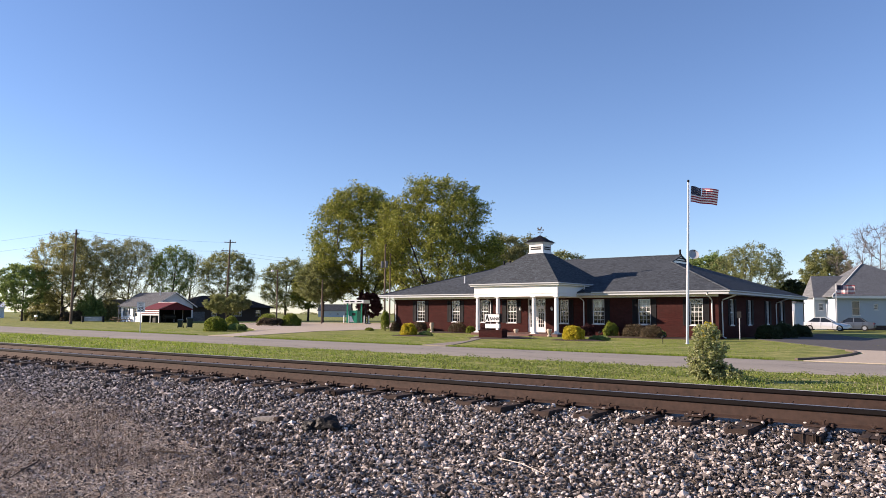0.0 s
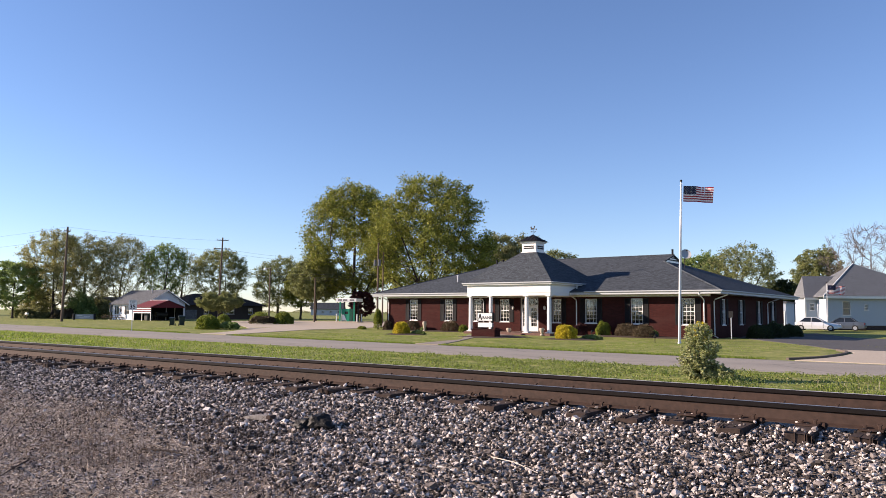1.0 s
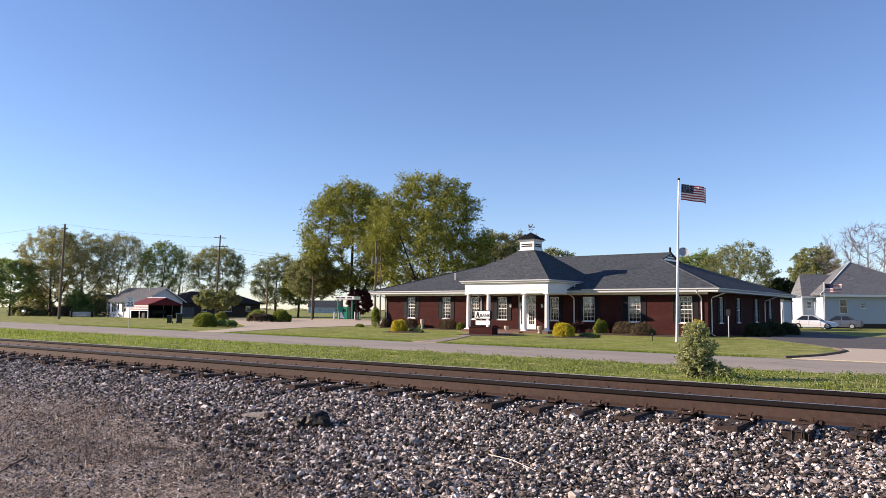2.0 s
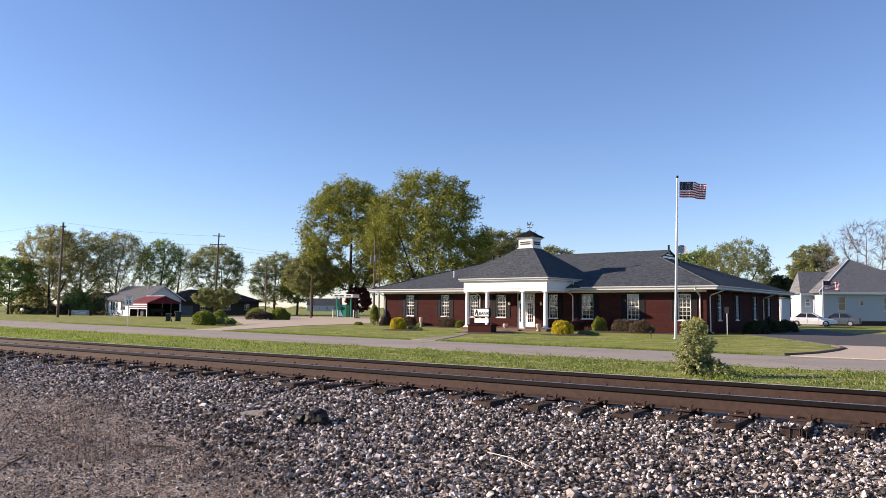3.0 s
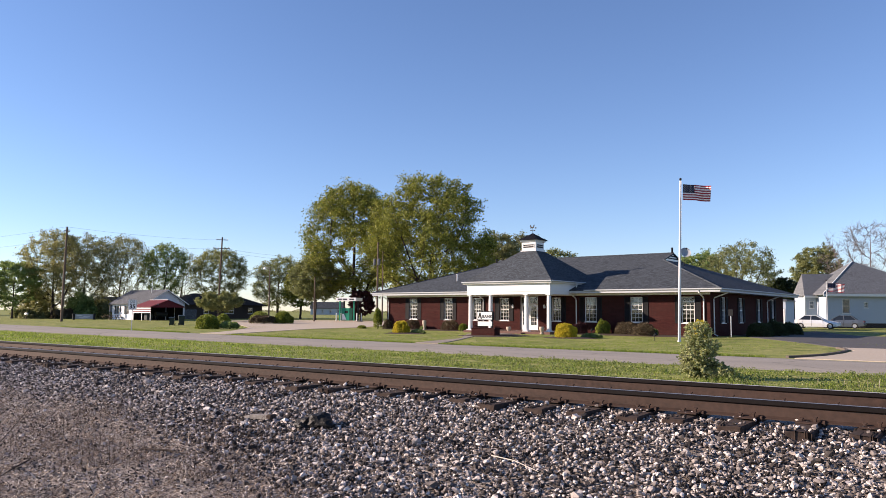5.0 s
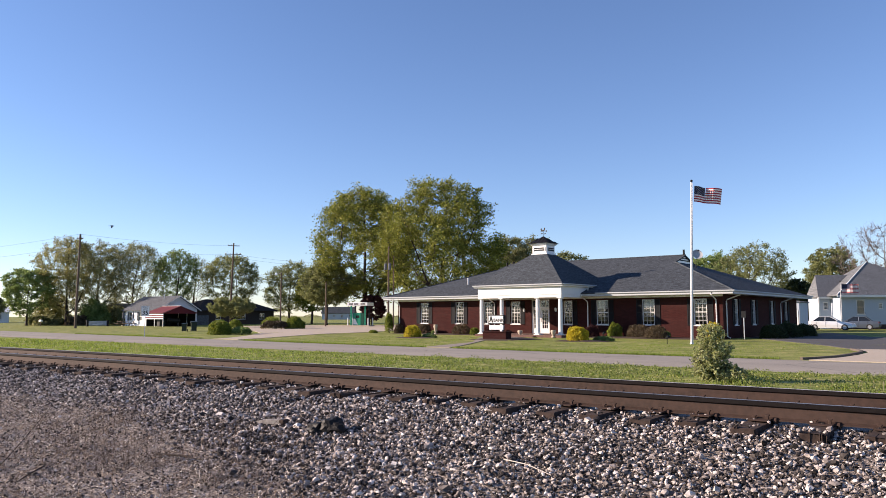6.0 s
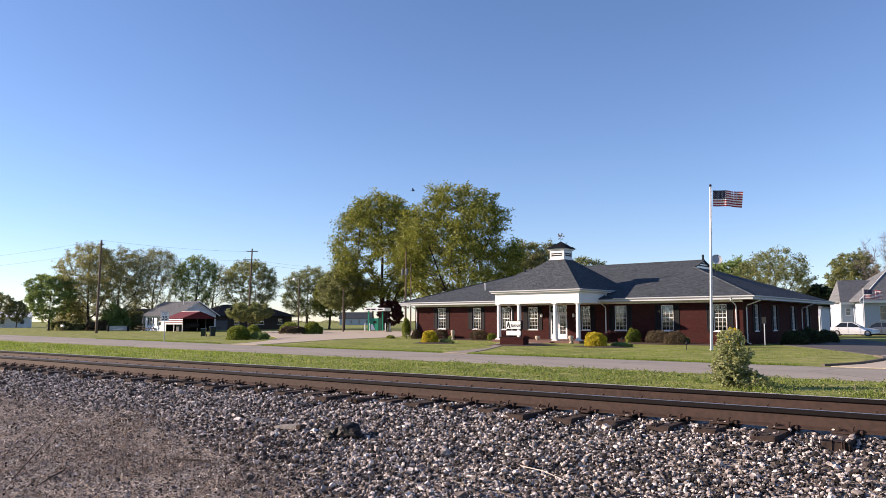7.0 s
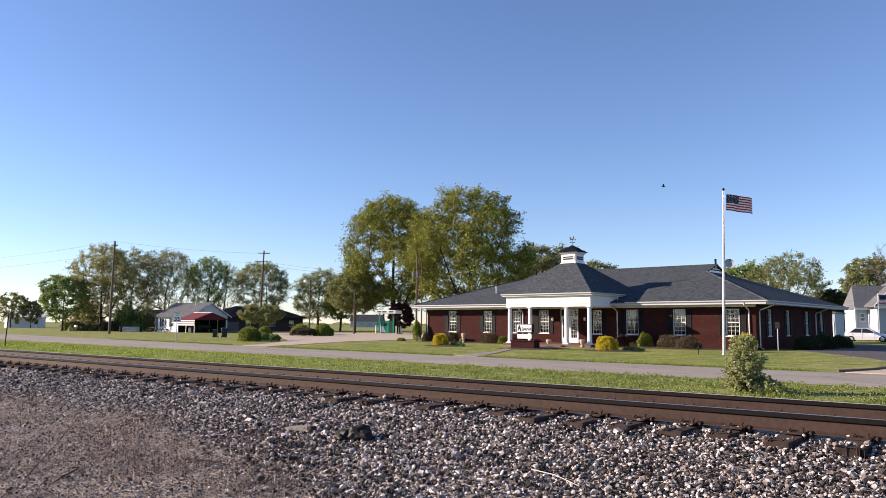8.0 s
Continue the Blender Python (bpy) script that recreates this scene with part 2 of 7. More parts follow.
# ---- mesh building ----
class Mesh:
    """Collects vertices and faces; several materials by index."""

    def __init__(self):
        self.v, self.f, self.k = [], [], []

    def face(self, ids, k=0):
        self.f.append(ids)
        self.k.append(k)

    def quad(self, a, b, c, d, k=0):
        i = len(self.v)
        self.v += [tuple(a), tuple(b), tuple(c), tuple(d)]
        self.face((i, i + 1, i + 2, i + 3), k)
        return self

    def poly(self, pts, k=0):
        i = len(self.v)
        self.v += [tuple(p) for p in pts]
        self.face(tuple(range(i, i + len(pts))), k)
        return self

    def box(self, x0, x1, y0, y1, z0, z1, b=0.0, k=0, m=None):
        """A box, with chamfered edges if b."""
        c = Vector(((x0 + x1) / 2, (y0 + y1) / 2, (z0 + z1) / 2))
        h = ((x1 - x0) / 2, (y1 - y0) / 2, (z1 - z0) / 2)
        i = len(self.v)
        if b <= 0:
            pts = [c + Vector((sx * h[0], sy * h[1], sz * h[2])) for sx in (-1, 1) for sy in (-1, 1) for sz in (-1, 1)]
            fs = [(0, 1, 3, 2), (4, 6, 7, 5), (0, 4, 5, 1), (2, 3, 7, 6), (0, 2, 6, 4), (1, 5, 7, 3)]
        else:
            b = min(b, *(q * 0.45 for q in h))
            pts, where = [], {}
            for s in [(sx, sy, sz) for sx in (-1, 1) for sy in (-1, 1) for sz in (-1, 1)]:
                for a in range(3):
                    where[s, a] = len(pts)
                    pts.append(c + Vector([s[j] * (h[j] if j == a else h[j] - b) for j in range(3)]))
            fs = []
            for a in range(3):
                o, p = (a + 1) % 3, (a + 2) % 3
                for s in (-1, 1):
                    ring = []
                    for so, sp in ((-1, -1), (1, -1), (1, 1), (-1, 1)):
                        q = [0, 0, 0]
                        q[a], q[o], q[p] = s, so, sp
                        ring.append(where[tuple(q), a])
                    fs.append(tuple(ring if s > 0 else ring[::-1]))
                for so in (-1, 1):
                    for sp in (-1, 1):
                        q0, q1 = [0, 0, 0], [0, 0, 0]
                        q0[a], q0[o], q0[p] = -1, so, sp
                        q1[a], q1[o], q1[p] = 1, so, sp
                        q0, q1 = tuple(q0), tuple(q1)
                        r = (where[q0, o], where[q1, o], where[q1, p], where[q0, p])
                        fs.append(r if so * sp < 0 else r[::-1])
            for s in [(sx, sy, sz) for sx in (-1, 1) for sy in (-1, 1) for sz in (-1, 1)]:
                r = (where[s, 0], where[s, 1], where[s, 2])
                fs.append(r if s[0] * s[1] * s[2] > 0 else r[::-1])
        if m is not None:
            pts = [m @ p for p in pts]
        self.v += [tuple(p) for p in pts]
        for f in fs:
            self.face(tuple(i + j for j in f), k)
        return self

    def lathe(self, x, y, profile, n=16, k=0, caps=True):
        """Turned about the upright through x, y; profile: (radius, z)."""
        i = len(self.v)
        for r, z in profile:
            for j in range(n):
                a = 2 * math.pi * j / n
                self.v.append((x + r * math.cos(a), y + r * math.sin(a), z))
        for p in range(len(profile) - 1):
            for j in range(n):
                q = (j + 1) % n
                self.face((i + p * n + j, i + p * n + q, i + (p + 1) * n + q, i + (p + 1) * n + j), k)
        if caps:
            self.face(tuple(i + j for j in reversed(range(n))), k)
            self.face(tuple(i + (len(profile) - 1) * n + j for j in range(n)), k)
        return self

    def tube(self, pts, radii, n=8, k=0, caps=True):
        """A round tube along points, with a radius for each."""
        if not isinstance(radii, (list, tuple)):
            radii = [radii] * len(pts)
        pts = [Vector(p) for p in pts]
        i = len(self.v)
        for j, p in enumerate(pts):
            d = (pts[min(j + 1, len(pts) - 1)] - pts[max(j - 1, 0)]).normalized()
            a = d.cross(Vector((0, 0, 1)) if abs(d.z) < 0.9 else Vector((1, 0, 0))).normalized()
            b = d.cross(a)
            for q in range(n):
                t = 2 * math.pi * q / n
                self.v.append(tuple(p + (a * math.cos(t) + b * math.sin(t)) * radii[j]))
        for j in range(len(pts) - 1):
            for q in range(n):
                w = (q + 1) % n
                self.face((i + j * n + q, i + (j + 1) * n + q, i + (j + 1) * n + w, i + j * n + w), k)
        if caps:
            self.face(tuple(i + q for q in range(n)), k)
            self.face(tuple(i + (len(pts) - 1) * n + q for q in reversed(range(n))), k)
        return self

    def extrude(self, outline, a, b, place, k=0):
        """An outline of (u, w), from a to b along the third axis; place(u, w, s) gives the point."""
        n, i = len(outline), len(self.v)
        for s in (a, b):
            self.v += [tuple(place(u, w, s)) for u, w in outline]
        for j in range(n):
            q = (j + 1) % n
            self.face((i + j, i + q, i + n + q, i + n + j), k)
        self.face(tuple(i + j for j in reversed(range(n))), k)
        self.face(tuple(i + n + j for j in range(n)), k)
        return self

    def data(self, name, mats, smooth=False):
        me = bpy.data.meshes.new(name)
        me.from_pydata(self.v, [], self.f)
        for m in mats if isinstance(mats, (list, tuple)) else [mats]:
            me.materials.append(m)
        if max(self.k, default=0):
            me.polygons.foreach_set("material_index", self.k)
        if smooth:
            me.polygons.foreach_set("use_smooth", [True] * len(me.polygons))
        bm = bmesh.new()
        bm.from_mesh(me)
        bmesh.ops.recalc_face_normals(bm, faces=bm.faces)
        bm.to_mesh(me)
        bm.free()
        if smooth:
            me.set_sharp_from_angle(angle=radians(35))
        me.update()
        return me


def part(name, mesh, material, parent=None, label="", smooth=False):
    """One mesh object, under a thing or a part."""
    ob = new(name, mesh.data(name, material, smooth) if isinstance(mesh, Mesh) else mesh)
    ob.parent = parent
    return tagged(ob, label)


def thing(name, label, category, at=(0, 0, 0), turn=0.0, group="", kind=""):
    """The empty at a thing's base."""
    ob = new(name)
    ob.empty_display_size = 0.2
    ob.matrix_basis = pose(*at, 0, 0, turn)
    return tagged(ob, label, category, group, kind)


def raw_mesh(name, verts, faces, material):
    """A large mesh of triangles from arrays."""
    me = bpy.data.meshes.new(name)
    nv, nf = len(verts), len(faces)
    me.vertices.add(nv)
    me.vertices.foreach_set("co", np.asarray(verts, np.float32).ravel())
    w = faces.shape[1]
    me.loops.add(nf * w)
    me.loops.foreach_set("vertex_index", np.asarray(faces, np.int32).ravel())
    me.polygons.add(nf)
    me.polygons.foreach_set("loop_start", np.arange(0, nf * w, w, dtype=np.int32))
    me.polygons.foreach_set("loop_total", np.full(nf, w, np.int32))
    me.materials.append(material)
    me.update(calc_edges=True)
    me.validate()
    me.shade_flat()
    return me


# ---- the lie of the land: a railway bank, a ditch, a road, flat country ----
TURN = 2.5                                   # the track runs this many degrees off the X axis
TU = Vector((math.cos(radians(TURN)), math.sin(radians(TURN)), 0))
TN = Vector((-math.sin(radians(TURN)), math.cos(radians(TURN)), 0))
RAIL_Z, NEAR_RAIL, FAR_RAIL = 0.735, 8.02, 9.525
TIE_TOP = RAIL_Z - 0.185


def track(s, d, z=0.0):
    """A point s metres along the track, d metres across it."""
    p = TU * s + TN * d
    return Vector((p.x, p.y, z))


BANK = [(-60, 0.0), (2.0, 0.0), (3.6, 0.02), (4.8, 0.10), (6.0, 0.27), (7.0, 0.420), (7.40, 0.460), (7.75, 0.495), (10.1, 0.50), (11.0, 0.40), (12.6, -0.02), (14.0, -0.12), (17.5, -0.02)]


def bank_height(d):
    return float(np.interp(d, [q[0] for q in BANK], [q[1] for q in BANK]))


def build_ground():
    m = Mesh()
    xs = [-4000, -1500, -600, -300] + [x for x in range(-200, 61, 4)] + [120, 300, 900, 4000]
    ys = [-4000, -1000, -200, -60, -20, -5, 0, 2, 4, 6, 8, 10, 11, 12, 13, 14, 16, 18, 20, 22] + list(range(24, 160, 4)) + [200, 300, 600, 1500, 4500]
    for y in ys:
        for x in xs:
            d = y * math.cos(radians(TURN)) - x * math.sin(radians(TURN)) if abs(x) < 250 else y
            z = bank_height(d) - 0.14 if d < 12.6 else bank_height(d)
            m.v.append((x, y, min(z, 0.36)))
    w = len(xs)
    for j in range(len(ys) - 1):
        for i in range(w - 1):
            m.face((j * w + i, j * w + i + 1, (j + 1) * w + i + 1, (j + 1) * w + i))
    tagged(part("ground", m, GRASS, smooth=True), "mown grass and flat fields reaching the horizon", "ground", kind="structure")


def sheet(name, outline, z, material, label, thick=0.12, kind="structure"):
    """A flat slab with an outline of (x, y)."""
    m = Mesh().extrude(outline, z - thick, z, lambda u, w, s: (u, w, s))
    return tagged(part(name, m, material), label, name, kind=kind)


def build_roads():
    near = [(-400, 36.5), (-200, 29.5), (-100, 25.4), (-63, 24.1), (-35, 23.2), (-12, 22.7), (0, 22.6), (40, 22.6), (200, 22.8)]
    far = [(200, 30.0), (40, 29.3), (0, 29.1), (-14, 29.0), (-34, 29.6), (-46, 30.7), (-63, 32.0), (-100, 34.8), (-200, 42.0), (-400, 54)]
    m = Mesh()
    nx, ny = [p[0] for p in near], [p[1] for p in near]
    fx, fy = [p[0] for p in far][::-1], [p[1] for p in far][::-1]
    cols = [-400, -300] + [-200 + 5 * i for i in range(49)] + [60, 100, 200]
    for x in cols:
        a, b = np.interp(x, nx, ny), np.interp(x, fx, fy)
        for k in range(9):
            t = k / 8
            e = 0.10 * noise.noise((x * 0.6, k, 3)) if k in (0, 8) else 0
            m.v.append((x, a + (b - a) * t + e, 0.010 + 0.04 * math.sin(math.pi * t) - (0.04 if k in (0, 8) else 0)))
    for i in range(len(cols) - 1):
        for k in range(8):
            q = i * 9 + k
            m.face((q, q + 9, q + 10, q + 1))
    tagged(part("road", m, ROAD, smooth=True), "worn pale grey asphalt road beside the railway", "road", kind="structure")
    sheet("driveway_1", [(-45.6, 30.6), (-43.0, 30.9), (-44.2, 33.6), (-46.4, 37.6), (-50.4, 45.0), (-52.2, 53.0), (-54.5, 58.0), (-60.0, 68.0), (-70.0, 88.0), (-88, 96.0), (-104, 86.0), (-98.0, 66.0), (-84, 57.0), (-66.0, 49.5), (-57.0, 43.5), (-50.0, 36.6), (-47.0, 33.0)],
          0.007, CONCRETE, "pale tan concrete drive and parking area")
    sheet("driveway_2", [(-6.5, 29.2), (-5.9, 31.5), (-5.7, 34.0), (-5.75, 36.9), (-7.0, 40.0), (10.0, 40.6), (40.0, 41.0), (40, 29.4)], 0.007, CONCRETE, "pale tan concrete drive apron")
    sheet("parking_lot", [(-7.0, 40.02), (-8.7, 43.5), (-12.6, 50.0), (-15.0, 53.8), (-15.0, 76.0), (-9.5, 62.5), (4.0, 60.5), (40.0, 60.0), (40.0, 41.02), (10.0, 40.62)], 0.009, ASPHALT, "dark asphalt parking lot beside the bank")
    # kerb round the lawn's corner
    m = Mesh()
    pts = [(-6.8, 29.5), (-6.45, 30.3), (-6.1, 31.8), (-5.95, 34.0), (-5.95, 36.2), (-6.2, 37.6), (-6.8, 39.0)]
    for i in range(len(pts) - 1):
        a, b = Vector((*pts[i], 0)), Vector((*pts[i + 1], 0))
        d = (b - a).normalized() * 0.02
        s = Vector((-d.y, d.x, 0)).normalized() * 0.065
        p = [a - d - s, b + d - s, b + d + s, a - d + s]
        i0 = len(m.v)
        m.v += [tuple(q + Vector((0, 0, z))) for z in (-0.05, 0.065) for q in p]
        for f in ((0, 1, 2, 3), (4, 5, 6, 7), (0, 1, 5, 4), (1, 2, 6, 5), (2, 3, 7, 6), (3, 0, 4, 7)):
            m.face(tuple(i0 + q for q in f))
    tagged(part("kerb", m, KERB), "low concrete kerb round the lawn corner", "kerb", kind="structure")


build_ground()
build_roads()


# ---- railway ----
def build_bed():
    m = Mesh()
    ss = [-400, -250, -150] + [-100 + 2.0 * i for i in range(40)] + [-20 + 0.5 * i for i in range(61)] + [14, 20, 40, 120]
    ds = [-3, 0, 1.5] + [2.5 + 0.25 * i for i in range(22)] + [8.5, 9.3, 10.1, 10.6, 11.0, 11.6, 12.2, 12.7]
    for s in ss:
        for d in ds:
            p = track(s, d)
            e = 0.03 * noise.noise((s * 0.9, d * 0.9, 1)) + 0.015 * noise.noise((s * 3, d * 3, 2)) if d < 7.5 else 0
            m.v.append((p.x, p.y, bank_height(d) + e + (-0.2 if d in (-3, 12.7) else 0)))
    w = len(ds)
    for i in range(len(ss) - 1):
        for j in range(w - 1):
            q = i * w + j
            m.face((q, q + w, q + w + 1, q + 1))
    tagged(part("ballast_bed", m, BED, smooth=True), "railway bank of dusty gravel fines with bare soil at its foot", "railway bank", kind="structure")


def rail_outline():
    return [(-0.070, 0.0), (0.070, 0.0), (0.070, 0.010), (0.012, 0.030), (0.009, 0.128), (0.034, 0.140), (0.036, 0.176), (0.026, 0.185), (-0.026, 0.185), (-0.036, 0.176), (-0.034, 0.140), (-0.009, 0.128), (-0.012, 0.030), (-0.070, 0.010)]


TIE_ENDS = []


def build_track():
    t = thing("railway_track", "railway track of rusty rails on creosoted wooden ties", "railway track", (0, 0, TIE_TOP), TURN)
    prof = rail_outline()
    for d in (NEAR_RAIL, FAR_RAIL):
        m = Mesh()
        m.extrude(prof, -400, 140, lambda u, w, s: (s, d + u, w))
        for i, f in enumerate(m.f):
            zs = [m.v[q][2] for q in f]
            if min(zs) > 0.184 and len(f) == 4:
                m.k[i] = 1
            elif min(zs) > 0.12 and len(f) == 4:
                m.k[i] = 2
        part("rail", m, [RUST, RAIL_TOP if d == NEAR_RAIL else GLINT_TOP, RAIL_HEAD_SHADE], t, "rusty steel rail with a worn bright top")
    rng = random.Random(4)
    mid = (NEAR_RAIL + FAR_RAIL) / 2
    ties = []
    for v in range(4):
        m = Mesh()
        m.box(-0.115, 0.115, -1.30, 1.30, -0.175, 0.0, 0.012)
        for j in range(len(m.v)):
            x, y, z = m.v[j]
            m.v[j] = (x + rng.uniform(-0.008, 0.008), y + rng.uniform(-0.03, 0.03), z + rng.uniform(-0.008, 0.004))
        for c in range(2 + v):
            x = rng.uniform(-0.09, 0.09)
            m.box(x - 0.004, x + 0.004, -1.30 - 0.012, -1.30 + rng.uniform(0.1, 0.3), -0.15, 0.003)
        ties.append(m.data("sleeper", TIE))
    p = Mesh()
    for d in (0.0,):
        p.box(-0.10, 0.10, d - 0.19, d + 0.19, 0.0, 0.016, 0.004)
        for sx in (-0.062, 0.062):
            for sy in (-0.085, 0.085):
                p.box(sx - 0.012, sx + 0.012, d + sy - 0.012, d + sy + 0.012, 0.01, 0.040 + 0.016 * (sx > 0), 0.003)
                p.box(sx - 0.02, sx + 0.02, d + sy - 0.02 - 0.01 * (1 if sy > 0 else -1), d + sy + 0.02 - 0.01 * (1 if sy > 0 else -1), 0.032 + 0.016 * (sx > 0), 0.045 + 0.016 * (sx > 0), 0.004)
        # rail anchors beside the tie
        p.box(0.125, 0.150, d - 0.085, d + 0.085, -0.03, 0.03, 0.005)
    plate = p.data("tie_plate", RUST)
    s = 12.0
    while s > -95:
        ob = part("sleeper", ties[rng.randrange(4)], None, t)
        yaw = rng.uniform(-1.5, 1.5)
        off = rng.uniform(-0.16, 0.10)
        ob.matrix_basis = pose(s, mid + off, -0.002 + rng.uniform(-0.012, 0.0), 0, 0, yaw)
        TIE_ENDS.append((s, mid + off - 1.30))
        if s > -42:
            for d in (NEAR_RAIL, FAR_RAIL):
                q = part("tie_plate", plate, None, t)
                q.matrix_basis = pose(s, d, 0.0, 0, 0, 0)
        s -= 0.53 + rng.uniform(-0.05, 0.05)


def stone_shapes(rng, rings):
    """Angular broken stones: a few variants, unit size."""
    out = []
    if rings:
        g = (1 + 5 ** 0.5) / 2
        base = np.array([(-1, g, 0), (1, g, 0), (-1, -g, 0), (1, -g, 0), (0, -1, g), (0, 1, g), (0, -1, -g), (0, 1, -g), (g, 0, -1), (g, 0, 1), (-g, 0, -1), (-g, 0, 1)]) / 1.9
        faces = np.array([(0, 11, 5), (0, 5, 1), (0, 1, 7), (0, 7, 10), (0, 10, 11), (1, 5, 9), (5, 11, 4), (11, 10, 2), (10, 7, 6), (7, 1, 8), (3, 9, 4), (3, 4, 2), (3, 2, 6), (3, 6, 8), (3, 8, 9), (4, 9, 5), (2, 4, 11), (6, 2, 10), (8, 6, 7), (9, 8, 1)])
    else:
        base = np.array([(x, y, z) for x in (-1, 1) for y in (-1, 1) for z in (-1, 1)], float) * 0.52
        faces = np.array([(0, 1, 3), (0, 3, 2), (4, 6, 7), (4, 7, 5), (0, 4, 5), (0, 5, 1), (2, 3, 7), (2, 7, 6), (0, 2, 6), (0, 6, 4), (1, 5, 7), (1, 7, 3)])
    for _ in range(14):
        b = base * rng.uniform(0.74, 1.15, (len(base), 1)) + rng.uniform(-0.18, 0.18, base.shape)
        out.append(b)
    return np.array(out), faces


def scatter_stones(rng, pos, size, rings):
    shapes, faces = stone_shapes(rng, rings)
    n = len(pos)
    q = rng.normal(size=(n, 4))
    q /= np.linalg.norm(q, axis=1)[:, None]
    w, x, y, z = q.T
    rot = np.stack([1 - 2 * (y * y + z * z), 2 * (x * y - z * w), 2 * (x * z + y * w), 2 * (x * y + z * w), 1 - 2 * (x * x + z * z), 2 * (y * z - x * w), 2 * (x * z - y * w), 2 * (y * z + x * w), 1 - 2 * (x * x + y * y)], 1).reshape(n, 3, 3)
    sc = size[:, None] * rng.uniform(0.36, 1.38, (n, 3)) * 0.5
    v = shapes[rng.integers(0, len(shapes), n)] * sc[:, None, :]
    v = np.einsum("nij,nkj->nki", rot, v) * np.array([1.05, 1.05, 0.85]) + pos[:, None, :]
    k = shapes.shape[1]
    f = (faces[None] + (np.arange(n) * k)[:, None, None]).reshape(-1, 3)
    return v.reshape(-1, 3), f


def on_bank(s, d):
    bx, bz = np.array([q[0] for q in BANK]), np.array([q[1] for q in BANK])
    z = np.interp(d, bx, bz)
    return np.stack([s * TU.x + d * TN.x, s * TU.y + d * TN.y, z], 1)


def clean_share(s, d):
    """How stony the bank is: bare soil with dead stalks spreads at its foot towards -X."""
    foot = np.where(s > -4.5, 4.3 - 0.45 * (s + 4.5), 4.3 + np.clip((-4.5 - s) * 0.30, 0, 1.5))
    return np.clip((d - foot) / 0.8 + 0.5, 0.0, 1.0)


def build_ballast():
    rng = np.random.default_rng(7)

    def lay(name, label, n, rings, lo, hi, low_share, base, gain, spread):
        s, d = rng.uniform(-17, 1.6, n), lo + (hi - lo) * rng.random(n)
        s = np.where(s > 0.8, 0.8 + rng.exponential(1.3, n), s)      # thins out past the end
        c = clean_share(s, d)
        keep = rng.random(n) < low_share + (1 - low_share) * c
        s, d, c = s[keep], d[keep], c[keep]
        # stones lie between the tie ends, not on them
        free = np.ones(len(s), bool)
        for ts, td in TIE_ENDS:
            free &= ~((np.abs(s - ts) < 0.125) & (d > td - 0.01))
        over = ~free & (rng.random(len(s)) < 0.08)
        free |= over
        s, d, c, over = s[free], d[free], c[free], over[free]
        size = (base + gain * c) * np.exp(rng.normal(0, spread, len(s))) + 0.008
        pos = on_bank(s, d)
        pos[:, 2] += rng.uniform(-0.3, 0.6, len(s)) * size + 0.012 * rng.random(len(s))
        pos[over, 2] = np.maximum(pos[over, 2], TIE_TOP + 0.3 * size[over])
        ob = new(name, raw_mesh(name, *scatter_stones(rng, pos, size, rings), STONE))
        tagged(ob, label, "gravel", kind="stuff")

    lay("ballast_stones", "broken grey and pinkish ballast stones on the railway bank", 74000, 1, 2.6, 7.55, 0.26, 0.015, 0.0125, 0.30)
    lay("shoulder_ballast", "broken ballast stones packed between the tie ends", 12000, 1, 7.30, 7.96, 0.9, 0.014, 0.0105, 0.30)
    lay("ballast_chips", "small pale stone chips among the ballast and bare soil", 40000, 0, 2.6, 7.55, 0.75, 0.016, 0.010, 0.40)
    n = 20000
    s, d = -17 - 75 * rng.random(n) ** 1.6, rng.uniform(3.0, 7.6, n)
    size = 0.036 + 0.040 * rng.random(n) + 0.0006 * (-17 - s)
    pos = on_bank(s, d)
    pos[:, 2] += rng.uniform(-0.1, 0.5, n) * size
    s2, d2 = rng.uniform(-40, 5, 7000), rng.uniform(7.6, 11.5, 7000)
    pos2 = on_bank(s2, d2)
    pos2[:, 2] += 0.005
    s3, d3 = rng.uniform(1.6, 30, 3000), rng.uniform(3.2, 7.6, 3000)
    pos3 = on_bank(s3, d3)
    pos, size = np.concatenate([pos, pos2, pos3]), np.concatenate([size, rng.uniform(0.03, 0.06, 7000), rng.uniform(0.04, 0.08, 3000)])
    ob = new("ballast_gravel", raw_mesh("ballast_gravel", *scatter_stones(rng, pos, size, 0), STONE))
    tagged(ob, "broken grey ballast along the railway and between the rails", "gravel", kind="stuff")


build_bed()
build_track()
build_ballast()


# ---- the bank ----
FRONT, BACK, LEFT, RIGHT = 52.0, 72.3, -47.3, -16.9
WALL_TOP, EAVE_LOW, EAVE_TOP, OVER = 3.14, 3.12, 3.35, 1.05
PITCH = 0.308
PORCH_X0, PORCH_X1, PORCH_Y = -34.75, -27.55, 48.2
PORCH_FLOOR = 0.16


